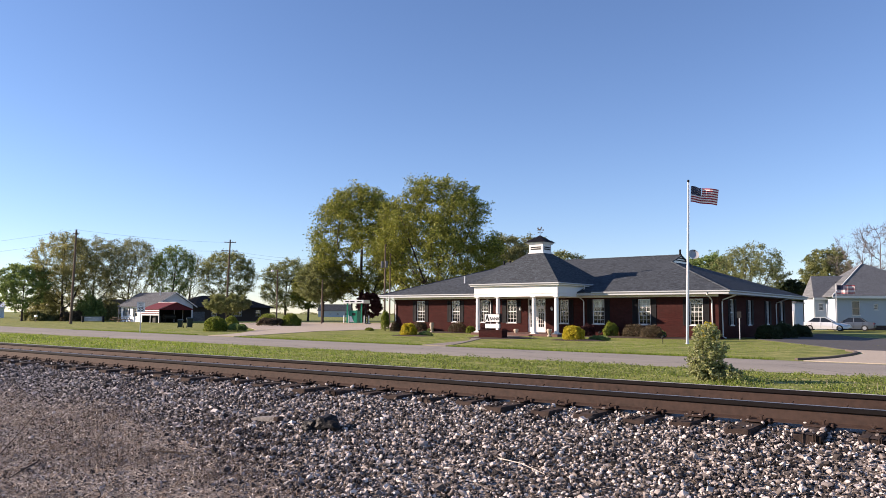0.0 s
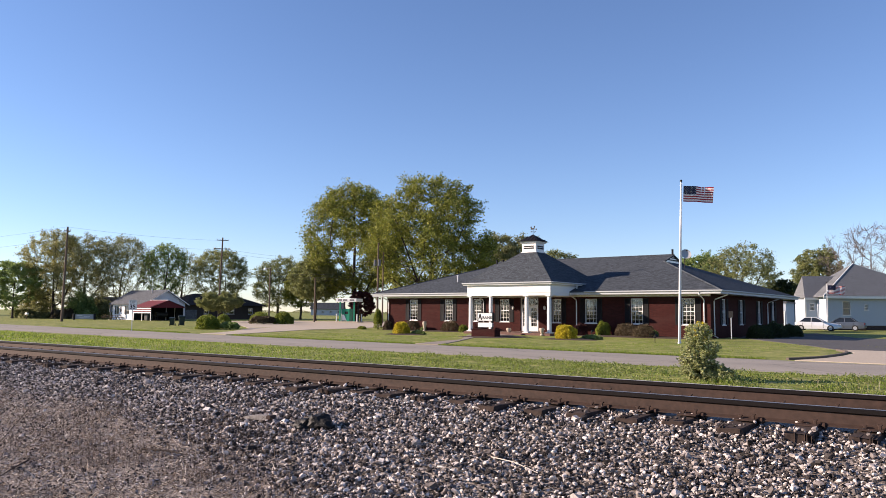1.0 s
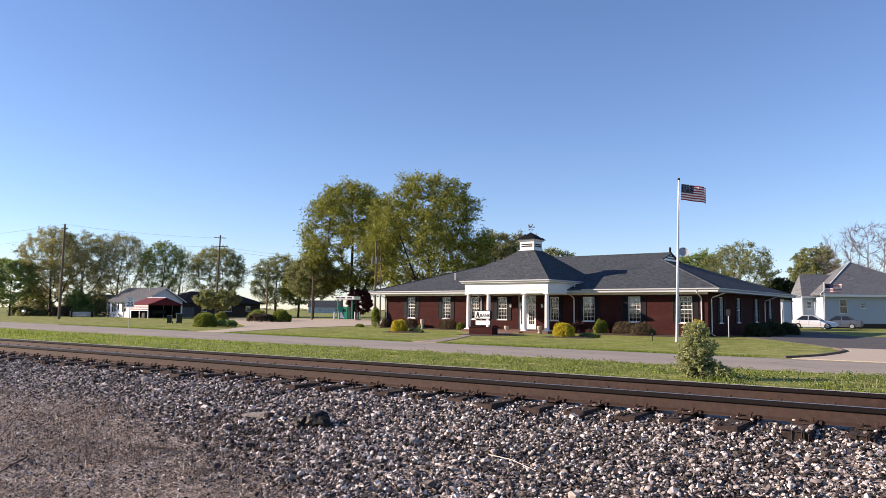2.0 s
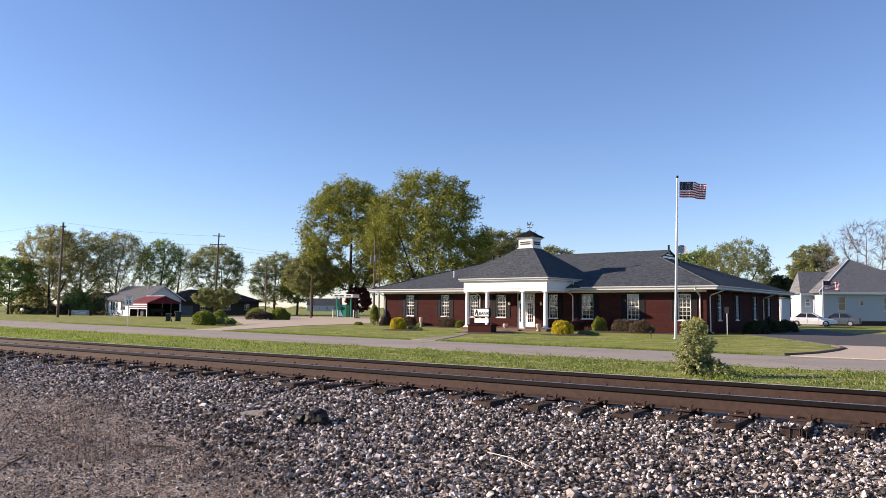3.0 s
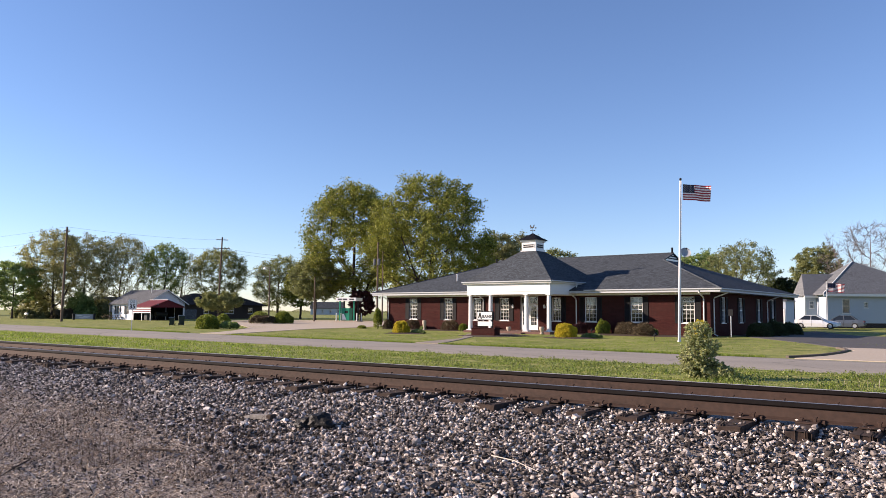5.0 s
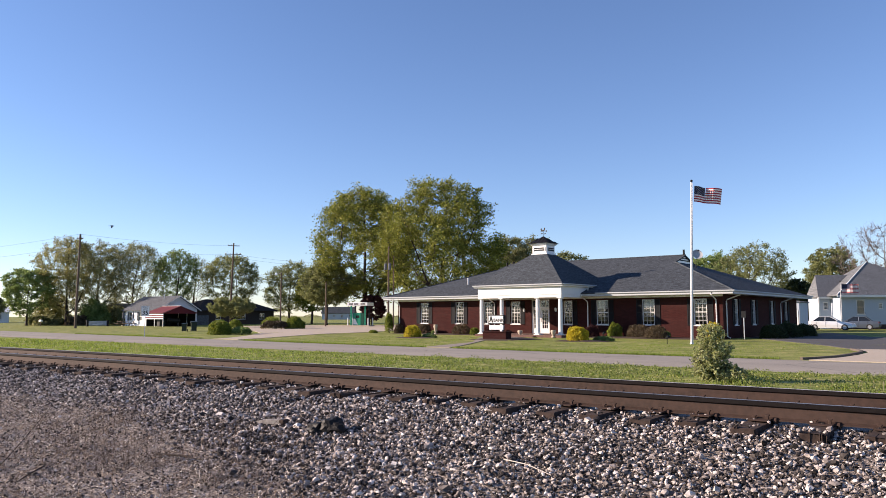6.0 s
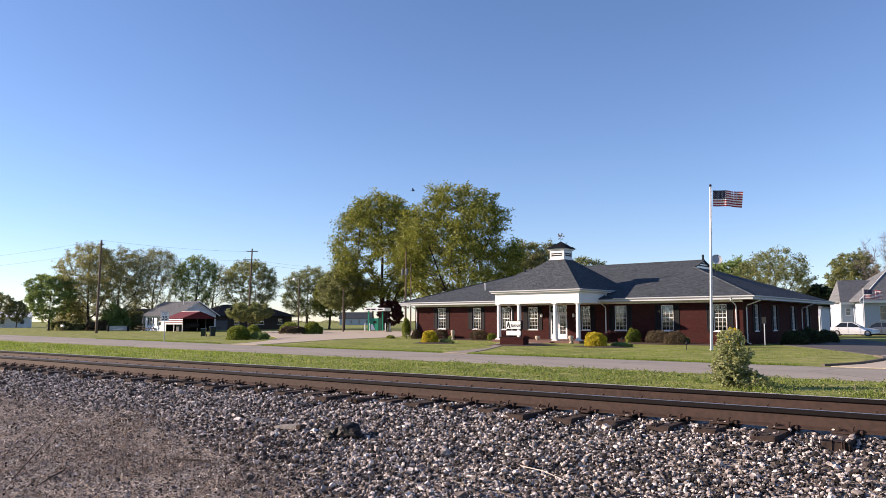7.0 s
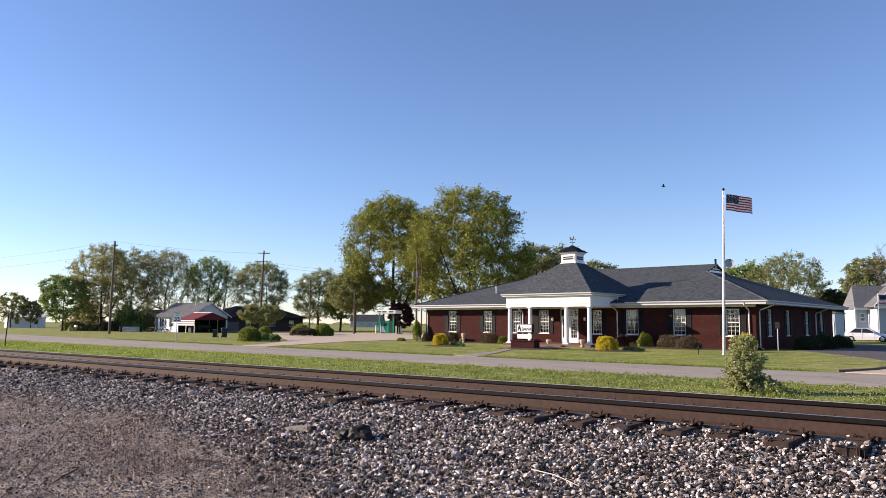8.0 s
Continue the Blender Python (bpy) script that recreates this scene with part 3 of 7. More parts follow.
def wall_panel(m, a, b, z0, z1, thick, openings):
    """A wall from a to b (x, y), with openings (from, to, low, high) along it; thickness to its left."""
    a, b = Vector((*a, 0)), Vector((*b, 0))
    u = (b - a).normalized()
    n = Vector((-u.y, u.x, 0)) * thick
    length = (b - a).length

    known = {}

    def block(s0, s1, w0, w1):
        ids = []
        for w in (w0, w1):
            for p in (a + u * s0, a + u * s1, a + u * s1 + n, a + u * s0 + n):
                key = (round(p.x, 4), round(p.y, 4), round(w, 4))
                if key not in known:
                    known[key] = len(m.v)
                    m.v.append((p.x, p.y, w))
                ids.append(known[key])
        for f in ((0, 3, 2, 1), (4, 5, 6, 7), (0, 1, 5, 4), (1, 2, 6, 5), (2, 3, 7, 6), (3, 0, 4, 7)):
            m.face(tuple(ids[q] for q in f))

    s = 0.0
    for o0, o1, w0, w1 in sorted(openings):
        block(s, o0, z0, z1)
        if w0 > z0 + 0.01:
            block(o0, o1, z0, w0)
        block(o0, o1, w1, z1)
        s = o1
    block(s, length, z0, z1)


def window(parent, at, turn, w, h, cols=3, rows=6, blinds=0.0):
    """A sash window standing in its opening: the origin is the middle of its sill, outside face at y = 0, looking towards -y."""
    win = new("window")
    win.parent = parent
    win.matrix_basis = pose(*at, 0, 0, turn)
    tagged(win, "white-framed sash window with small panes")
    m = Mesh()
    t = 0.055
    m.box(-w / 2, -w / 2 + t, 0.0, 0.10, 0, h, 0.006).box(w / 2 - t, w / 2, 0.0, 0.10, 0, h, 0.006)
    m.box(-w / 2 + t, w / 2 - t, 0.0, 0.10, h - t, h, 0.006).box(-w / 2 + t, w / 2 - t, 0.0, 0.10, 0, t, 0.006)
    m.box(-w / 2 + t, w / 2 - t, 0.02, 0.09, h / 2 - 0.03, h / 2 + 0.03, 0.004)
    part("window_frame", m, WHITE, win)
    m = Mesh()
    for i in range(1, cols):
        x = -w / 2 + t + (w - 2 * t) * i / cols
        m.box(x - 0.010, x + 0.010, 0.03, 0.06, t, h - t)
    for j in range(1, rows):
        if j * 2 != rows:
            z = t + (h - 2 * t) * j / rows
            m.box(-w / 2 + t, w / 2 - t, 0.031, 0.059, z - 0.010, z + 0.010)
    part("glazing_grid", m, WHITE, win)
    part("pane", Mesh().box(-w / 2 + t, w / 2 - t, 0.064, 0.072, t, h - t), GLASS, win, "dark reflecting glass")
    part("window_sill", Mesh().box(-w / 2 - 0.06, w / 2 + 0.06, -0.07, 0.09, -0.06, 0.0, 0.01), WHITE, win)
    if blinds:
        m = Mesh()
        z = h - t
        while z > h - t - blinds * (h - 2 * t):
            m.box(-w / 2 + t, w / 2 - t, 0.14, 0.165, z - 0.022, z - 0.004)
            z -= 0.028
        part("blind", m, WHITE, win, "white slatted blind drawn part way")
    return win


def shutter(parent, x, z, w, h, turn=0.0, y=FRONT):
    """A louvred shutter fixed to the wall's face."""
    s = new("shutter")
    s.parent = parent
    s.matrix_basis = pose(x, y, z, 0, 0, turn)
    m = Mesh()
    b = 0.05
    m.box(-w / 2, -w / 2 + b, -0.045, 0.004, 0, h, 0.005).box(w / 2 - b, w / 2, -0.045, 0.004, 0, h, 0.005)
    for z0 in (0.0, h * 0.5 - b / 2, h - b):
        m.box(-w / 2 + b, w / 2 - b, -0.044, 0.004, z0, z0 + b, 0.004)
    k = int(h / 0.055)
    for i in range(k):
        zz = b + (h - 2 * b) * (i + 0.5) / k
        m.quad((-w / 2 + b, -0.036, zz - 0.022), (w / 2 - b, -0.036, zz - 0.022), (w / 2 - b, -0.010, zz + 0.022), (-w / 2 + b, -0.010, zz + 0.022))
    part("louvres", m, SHUTTER, s, "black louvred shutter")
    return s


def downspout(parent, pts, label="white painted downspout"):
    part("downspout", Mesh().tube(pts, 0.045, 8), WHITE, parent, label, True)


def slope(m, pts, thick=0.10):
    """A roof plane with a thickness."""
    i, n = len(m.v), len(pts)
    for dz in (0.0, -thick):
        m.v += [(p[0], p[1], p[2] + dz) for p in pts]
    m.face(tuple(i + j for j in range(n)))
    m.face(tuple(i + n + j for j in reversed(range(n))))
    for j in range(n):
        q = (j + 1) % n
        m.face((i + j, i + n + j, i + n + q, i + q))


def build_bank():
    b = thing("bank_building", "single-storey red brick bank with white columned porch and dark hipped roof", "building", (0, 0, 0))
    # x of each front window: from, to
    fronts = [(-44.5, -43.55), (-40.4, -39.5), (-37.25, -36.4), (-34.5, -33.55), (-29.45, -28.65), (-26.55, -25.55), (-22.8, -21.85), (-18.95, -18.0)]
    z0, z1 = 0.92, 2.80
    door = (-32.45, -30.75, PORCH_FLOOR, 2.92)
    m = Mesh()
    wall_panel(m, (LEFT, FRONT), (RIGHT, FRONT), -0.15, WALL_TOP, 0.30, [(x0 - LEFT, x1 - LEFT, z0, z1) for x0, x1 in fronts] + [(door[0] - LEFT, door[1] - LEFT, -0.15, door[3])])
    part("wall", m, BRICK, b, "dark red brick front wall")
    sides = [(54.5, 55.45), (58.8, 59.75), (63.8, 64.75), (68.2, 69.15)]
    m = Mesh()
    wall_panel(m, (RIGHT - 0.003, FRONT + 0.3), (RIGHT - 0.003, BACK), -0.15, WALL_TOP, 0.30, [(y0 - FRONT - 0.3, y1 - FRONT - 0.3, z0, z1) for y0, y1 in sides])
    part("wall", m, BRICK, b, "dark red brick side wall")
    m = Mesh()
    wall_panel(m, (RIGHT - 0.303, BACK), (LEFT, BACK), -0.15, WALL_TOP, 0.30, [])
    part("wall", m, BRICK, b)
    m = Mesh()
    wall_panel(m, (LEFT + 0.003, BACK - 0.3), (LEFT + 0.003, FRONT + 0.3), -0.15, WALL_TOP, 0.30, [])
    part("wall", m, BRICK, b)
    part("inner_floor", Mesh().box(LEFT + 0.3, RIGHT - 0.31, FRONT + 0.31, BACK - 0.31, -0.1, 0.2), ROOM_SHADE, b)
    part("partition", Mesh().box(LEFT + 0.3, RIGHT - 0.31, FRONT + 5.0, FRONT + 5.15, 0.21, 3.0), ROOM_SHADE, b)
    part("inner_ceiling", Mesh().box(LEFT + 0.3, RIGHT - 0.31, FRONT + 0.31, BACK - 0.31, 2.94, 3.0), ROOM_SHADE, b)
    rng = random.Random(2)
    for x0, x1 in fronts:
        window(b, ((x0 + x1) / 2, FRONT + 0.05, z0), 0, x1 - x0, z1 - z0, 3, 6, rng.choice((0.0, 0.0, 0.3)))
        for x in (x0 - 0.24, x1 + 0.24):
            if not (door[0] < x < door[1]):
                shutter(b, x, z0 - 0.02, 0.42, z1 - z0 + 0.04)
    for y0, y1 in sides:
        window(b, (RIGHT - 0.05, (y0 + y1) / 2, z0), 90, y1 - y0, z1 - z0, 3, 6)
        for y in (y0 - 0.24, y1 + 0.24):
            s = shutter(b, RIGHT, z0 - 0.02, 0.42, z1 - z0 + 0.04, 90, y)
    # double door with sidelights of small panes, transom above
    d = new("door")
    d.parent = b
    d.matrix_basis = pose((door[0] + door[1]) / 2, FRONT + 0.06, PORCH_FLOOR)
    tagged(d, "white double door with small glass panes and transom")
    w, h = door[1] - door[0], door[3] - door[2]
    m = Mesh()
    m.box(-w / 2, -w / 2 + 0.07, 0, 0.14, 0, h, 0.008).box(w / 2 - 0.07, w / 2, 0, 0.14, 0, h, 0.008)
    m.box(-w / 2 + 0.07, w / 2 - 0.07, 0, 0.14, h - 0.07, h, 0.008).box(-w / 2 + 0.07, w / 2 - 0.07, 0, 0.14, 2.10, 2.18, 0.008)
    for i in range(1, 4):
        x = -w / 2 + w * i / 4
        m.box(x - 0.02, x + 0.02, 0.03, 0.08, 2.18, h - 0.07)
    part("door_frame", m, WHITE, d)
    part("transom_pane", Mesh().box(-w / 2 + 0.07, w / 2 - 0.07, 0.05, 0.056, 2.18, h - 0.07), GLASS, d)
    for sx in (-1, 1):
        leaf = new("door_leaf")
        leaf.parent = d
        x0, x1 = (-w / 2 + 0.07, -0.005) if sx < 0 else (0.005, w / 2 - 0.07)
        m = Mesh()
        m.box(x0, x0 + 0.13, 0.04, 0.085, 0.01, 2.09, 0.006).box(x1 - 0.13, x1, 0.04, 0.085, 0.01, 2.09, 0.006)
        m.box(x0 + 0.13, x1 - 0.13, 0.04, 0.085, 0.01, 0.42, 0.006).box(x0 + 0.13, x1 - 0.13, 0.04, 0.085, 1.93, 2.09, 0.006)
        for j in range(1, 5):
            z = 0.42 + 1.51 * j / 5
            m.box(x0 + 0.13, x1 - 0.13, 0.05, 0.075, z - 0.012, z + 0.012)
        for j in range(1, 3):
            x = x0 + 0.13 + (x1 - x0 - 0.26) * j / 3
            m.box(x - 0.012, x + 0.012, 0.051, 0.074, 0.42, 1.93)
        part("stile", m, WHITE, leaf)
        part("glass", Mesh().box(x0 + 0.13, x1 - 0.13, 0.06, 0.066, 0.42, 1.93), GLASS, leaf)
        xx = -0.07 if sx < 0 else 0.07
        part("handle", Mesh().tube([(xx, 0.04, 0.95), (xx, -0.02, 0.97), (xx, -0.02, 1.17), (xx, 0.04, 1.19)], 0.011, 6), METAL_DARK, leaf, "dark metal handle")
    # wall lanterns by the door
    for x in (-33.1, -30.1):
        m = Mesh().box(x - 0.05, x + 0.05, FRONT - 0.03, FRONT + 0.002, 1.95, 2.15, 0.01)
        m.lathe(x, FRONT - 0.13, [(0.03, 1.93), (0.075, 1.97), (0.095, 2.16), (0.11, 2.17), (0.02, 2.26)], 6)
        m.box(x - 0.012, x + 0.012, FRONT - 0.13, FRONT - 0.02, 2.17, 2.19)
        part("wall_lantern", m, SILVER_SIGN, b, "small white wall lantern")

    # main roof: hipped, with a small vented gable at one end
    x0, x1, y0, y1 = LEFT - 0.95, RIGHT + OVER, FRONT - OVER, BACK + OVER
    run = (y1 - y0) / 2
    ym, zr = (y0 + y1) / 2, EAVE_TOP + PITCH * run
    cut = 2.4
    rl, rr = x0 + run - 4.2, x1 - run + 3.86
    zc = zr - PITCH * cut                      # foot of the little gable
    m = Mesh()
    g0, g1 = (rr, ym - cut, zc), (rr, ym + cut, zc)
    k0, k1 = (rl, ym - cut, zc), (rl, ym + cut, zc)
    slope(m, [(x0, y0, EAVE_TOP), (x1, y0, EAVE_TOP), g0, (rr, ym, zr), (rl, ym, zr), k0])
    part("roof", m, SHINGLE, b, "charcoal shingle front slope")
    m = Mesh()
    slope(m, [(x1, y1, EAVE_TOP), (x0, y1, EAVE_TOP), k1, (rl, ym, zr), (rr, ym, zr), g1])
    part("roof", m, SHINGLE, b)
    m = Mesh()
    slope(m, [(x1, y0, EAVE_TOP), (x1, y1, EAVE_TOP), g1, g0])
    part("roof", m, SHINGLE, b, "charcoal shingle end slope")
    m = Mesh()
    slope(m, [(x0, y1, EAVE_TOP), (x0, y0, EAVE_TOP), k0, k1])
    part("roof", m, SHINGLE, b)
    m = Mesh().extrude([(ym - cut, zc), (ym + cut, zc), (ym, zr - 0.02)], rl + 0.12, rl + 0.25, lambda u, w, s: (s, u, w))
    part("gable_wall", m, SILVER_SIGN, b)
    m = Mesh().extrude([(ym - cut, zc), (ym + cut, zc), (ym, zr - 0.02)], rr - 0.25, rr - 0.12, lambda u, w, s: (s, u, w))
    gable = part("gable_vent", m, SILVER_SIGN, b, "small louvred gable vent, pale painted")
    m = Mesh()
    for i in range(4):
        z = zc + 0.2 + i * 0.2
        hw = (zr - z) / PITCH - 0.45
        if hw > 0.1:
            m.box(rr - 0.121, rr - 0.09, ym - hw, ym + hw, z, z + 0.09)
    part("louvre", m, SHUTTER, gable)
    # ridge and hip caps
    for q0, q1 in (((rl, ym, zr), (rr, ym, zr)), ((x1, y0, EAVE_TOP), g0), ((x0, y0, EAVE_TOP), k0)):
        part("ridge_cap", Mesh().tube([Vector(q0) + Vector((0, 0, 0.0)), Vector(q1)], 0.07, 6), SHINGLE, b)
    # soffit, fascia, gutter
    m = Mesh()
    for f in ((x0 + 0.02, x1 - 0.02, y0 + 0.02, FRONT - 0.002), (x0 + 0.02, x1 - 0.02, BACK + 0.002, y1 - 0.02), (x0 + 0.02, LEFT - 0.002, FRONT, BACK), (RIGHT + 0.002, x1 - 0.02, FRONT, BACK)):
        m.box(*f, EAVE_LOW - 0.02, EAVE_LOW + 0.01)
    part("soffit", m, WHITE, b)
    for f in ((x0, x1, y0 - 0.02, y0 + 0.015), (x0, x1, y1 - 0.015, y1 + 0.02)):
        part("fascia", Mesh().box(*f, EAVE_LOW - 0.03, EAVE_TOP - 0.09, 0.004), GUTTER, b)
    for f in ((x0 - 0.02, x0 + 0.015, y0 + 0.02, y1 - 0.02), (x1 - 0.015, x1 + 0.02, y0 + 0.02, y1 - 0.02)):
        part("fascia", Mesh().box(*f, EAVE_LOW - 0.03, EAVE_TOP - 0.09, 0.004), GUTTER, b)
    part("frieze", Mesh().box(LEFT - 0.02, RIGHT + 0.02, FRONT - 0.03, FRONT - 0.003, 2.94, 3.095), WHITE, b)
    gut = [(-0.02, 0.0), (-0.02, 0.11), (-0.13, 0.11), (-0.13, 0.05), (-0.08, 0.0)]
    part("gutter", Mesh().extrude(gut, x0 - 0.12, PORCH_X0 - 0.62, lambda u, w, s: (s, y0 + u, EAVE_TOP - 0.11 + w)), GUTTER, b)
    part("gutter", Mesh().extrude(gut, PORCH_X1 + 1.5, x1 + 0.12, lambda u, w, s: (s, y0 + u, EAVE_TOP - 0.11 + w)), GUTTER, b)
    part("gutter", Mesh().extrude(gut, y0, y1, lambda u, w, s: (x1 - u, s, EAVE_TOP - 0.11 + w)), GUTTER, b)

    def spout(x, y, nx, ny):
        """A pipe from the gutter back to the wall and down it."""
        downspout(b, [(x + nx * 1.10, y + ny * 1.10, 3.22), (x + nx * 1.06, y + ny * 1.06, 3.06), (x + nx * 0.14, y + ny * 0.14, 2.72), (x + nx * 0.08, y + ny * 0.08, 2.6), (x + nx * 0.08, y + ny * 0.08, 0.15), (x + nx * 0.3, y + ny * 0.3, 0.04)])

    spout(LEFT + 0.25, FRONT, 0, -1)
    spout(-27.35 + 0.1, FRONT, 0, -1)
    spout(-36.1, FRONT, 0, -1)
    spout(RIGHT - 0.42, FRONT, 0, -1)
    spout(RIGHT, FRONT + 0.55, 1, 0)
    spout(RIGHT, 66.6, 1, 0)
    # vent pipes on the roof
    def roof_z(y):
        return EAVE_TOP + PITCH * (y - y0)
    for x, y, r, h in ((-40.9, 54.6, 0.06, 0.55), (-41.0, 61.3, 0.09, 0.30), (-40.3, 61.4, 0.09, 0.30)):
        m = Mesh().lathe(x, y, [(r, roof_z(y) - 0.1), (r, roof_z(y) + h), (r * 1.4, roof_z(y) + h), (r * 1.4, roof_z(y) + h + 0.08)], 10)
        part("vent_pipe", m, SHUTTER if r > 0.08 else WHITE, b, "", True)
    part("ridge_vent", Mesh().lathe(rr - 0.15, ym, [(0.09, zr - 0.1), (0.09, zr + 0.45), (0.11, zr + 0.47)], 10), SHUTTER, b, "black vent pipe at the ridge end", True)

    # porch
    part("porch_floor", Mesh().box(PORCH_X0 - 0.35, PORCH_X1 + 0.35, PORCH_Y - 0.5, FRONT - 0.004, -0.1, PORCH_FLOOR, 0.015), PAVER, b, "worn brick-red porch floor")
    part("step", Mesh().box(-33.4, -29.4, PORCH_Y - 0.95, PORCH_Y - 0.504, -0.1, 0.08, 0.015), PAVER, b)
    ent0, ent1 = 2.98, 3.92
    xs = (PORCH_X0, -32.8, -29.5, PORCH_X1)
    for x in xs:
        c = new("column")
        c.parent = b
        c.matrix_basis = pose(x, PORCH_Y, PORCH_FLOOR)
        tagged(c, "white round porch column")
        hh = ent0 - PORCH_FLOOR
        part("shaft", Mesh().lathe(0, 0, [(0.185, 0.13), (0.175, 0.16), (0.168, 0.9), (0.160, hh - 0.45), (0.142, hh - 0.13)], 20), WHITE, c, "", True)
        part("base", Mesh().box(-0.25, 0.25, -0.25, 0.25, 0, 0.07, 0.008).lathe(0, 0, [(0.22, 0.07), (0.235, 0.09), (0.22, 0.115), (0.19, 0.13)], 20), WHITE, c)
        part("capital", Mesh().lathe(0, 0, [(0.143, hh - 0.14), (0.165, hh - 0.12), (0.15, hh - 0.10), (0.19, hh - 0.06)], 20).box(-0.21, 0.21, -0.21, 0.21, hh - 0.06, hh, 0.006), WHITE, c)
    m = Mesh()
    e = 0.22
    m.box(PORCH_X0 - e, PORCH_X1 + e, PORCH_Y - e, PORCH_Y + e, ent0, ent1, 0.006)
    m.box(PORCH_X0 - e, PORCH_X0 + e, PORCH_Y + e, FRONT + 1.3, ent0, ent1, 0.006)
    m.box(PORCH_X1 - e, PORCH_X1 + e, PORCH_Y + e, FRONT + 1.3, ent0, ent1, 0.006)
    part("entablature", m, WHITE, b, "white porch entablature")
    m = Mesh()
    for z, o, t in ((ent0 + 0.22, 0.03, 0.035), (ent1 - 0.10, 0.08, 0.05), (ent1 - 0.05, 0.16, 0.05)):
        m.box(PORCH_X0 - e - o, PORCH_X1 + e + o, PORCH_Y - e - o, PORCH_Y - e + 0.003, z, z + t, 0.004)
        m.box(PORCH_X0 - e - o, PORCH_X0 - e + 0.003, PORCH_Y - e + 0.004, FRONT + 1.0, z, z + t, 0.004)
        m.box(PORCH_X1 + e - 0.003, PORCH_X1 + e + o, PORCH_Y - e + 0.004, FRONT + 1.0, z, z + t, 0.004)
    part("moulding", m, WHITE, b)
    part("porch_ceiling", Mesh().box(PORCH_X0 + e, PORCH_X1 - e, PORCH_Y + e, FRONT - 0.002, ent0 + 0.3, ent0 + 0.34), WHITE, b)
    # porch roof: a tall pyramid cut off at the cupola
    o = 0.46
    px0, px1, py0 = PORCH_X0 - o, PORCH_X1 + o, PORCH_Y - o
    cx, cy, cw, cz = (PORCH_X0 + PORCH_X1) / 2 - 0.12, 52.1, 0.72, 6.60
    py1 = 2 * cy - py0
    pz = ent1 + 0.10
    low = [(px0, py0, pz), (px1, py0, pz), (px1, py1, pz), (px0, py1, pz)]
    top = [(cx - cw, cy - cw, cz), (cx + cw, cy - cw, cz), (cx + cw, cy + cw, cz), (cx - cw, cy + cw, cz)]
    for i in range(4):
        j = (i + 1) % 4
        m = Mesh()
        slope(m, [low[i], low[j], top[j], top[i]], 0.08)
        part("porch_roof", m, SHINGLE, b, "steep charcoal shingle porch roof" if i < 2 else "")
    m = Mesh().box(px0, px1, py0, py0 + 0.03, pz - 0.20, pz - 0.081, 0.004)
    m.box(px0, px0 + 0.03, py0 + 0.03, FRONT + 1.2, pz - 0.20, pz - 0.081, 0.004).box(px1 - 0.03, px1, py0 + 0.03, FRONT + 1.2, pz - 0.20, pz - 0.081, 0.004)
    part("porch_fascia", m, WHITE, b)
    part("porch_soffit", Mesh().box(px0 + 0.03, px1 - 0.03, py0 + 0.03, FRONT + 1.0, pz - 0.17, pz - 0.15), WHITE, b)
    part("porch_gutter", Mesh().extrude(gut, px0 - 0.05, px1 + 0.05, lambda u, w, s: (s, py0 + u, pz - 0.12 + w)), GUTTER, b)
    part("porch_gutter", Mesh().extrude(gut, py0, FRONT + 1.1, lambda u, w, s: (px1 - u, s, pz - 0.12 + w)), GUTTER, b)
    downspout(b, [(px1 + 0.05, FRONT - 0.3, pz - 0.1), (px1 - 0.02, FRONT - 0.3, 3.5), (px1 - 0.02, FRONT - 0.3, 3.2)])
    # cupola
    c = new("cupola")
    c.parent = b
    c.matrix_basis = pose(cx, cy, cz - 0.12)
    tagged(c, "white louvred cupola with a dark metal roof")
    m = Mesh().box(-0.74, 0.74, -0.74, 0.74, 0.0, 0.16, 0.01).box(-0.66, 0.66, -0.66, 0.66, 0.16, 0.88, 0.008)
    m.box(-0.76, 0.76, -0.76, 0.76, 0.88, 0.96, 0.008).box(-0.82, 0.82, -0.82, 0.82, 0.96, 1.02, 0.008)
    part("drum", m, WHITE, c)
    for a in (0, 90, 180, 270):
        m = Mesh()
        r = pose(0, 0, 0, 0, 0, a)
        m.box(-0.50, 0.50, -0.675, -0.655, 0.40, 0.66, 0, 0, r)
        q = part("louvre", m, SHUTTER, c, "dark louvred opening")
        m = Mesh()
        m.box(-0.50, 0.50, -0.70, -0.66, 0.51, 0.55, 0, 0, r).box(-0.56, -0.50, -0.69, -0.66, 0.36, 0.70, 0, 0, r).box(0.50, 0.56, -0.69, -0.66, 0.36, 0.70, 0, 0, r)
        part("louvre_frame", m, WHITE, c)
    m = Mesh()
    n = 8
    prev = None
    for i in range(n + 1):
        t = i / n
        hw = 0.95 * (1 - t) + 0.03 * t
        z = 1.02 + 0.62 * (0.82 * t + 0.18 * t * t)
        ring = [(-hw, -hw, z), (hw, -hw, z), (hw, hw, z), (-hw, hw, z)]
        if prev:
            for j in range(4):
                q = (j + 1) % 4
                m.quad(prev[j], prev[q], ring[q], ring[j])
        prev = ring
    for j, (ax, ay) in enumerate(((0, -1), (1, 0), (0, 1), (-1, 0))):
        for u in (-0.66, -0.33, 0, 0.33, 0.66):
            k = 1 - abs(u) / 0.95
            p0 = Vector((u, -0.95, 1.03))
            p1 = Vector((u, -0.95 + 0.92 * k, 1.03 + 0.6 * k))
            r = pose(0, 0, 0, 0, 0, 90 * j)
            m.tube([r @ p0, r @ p1], 0.018, 4)
    part("cupola_roof", m, METAL_DARK, c, "dark standing-seam metal roof")
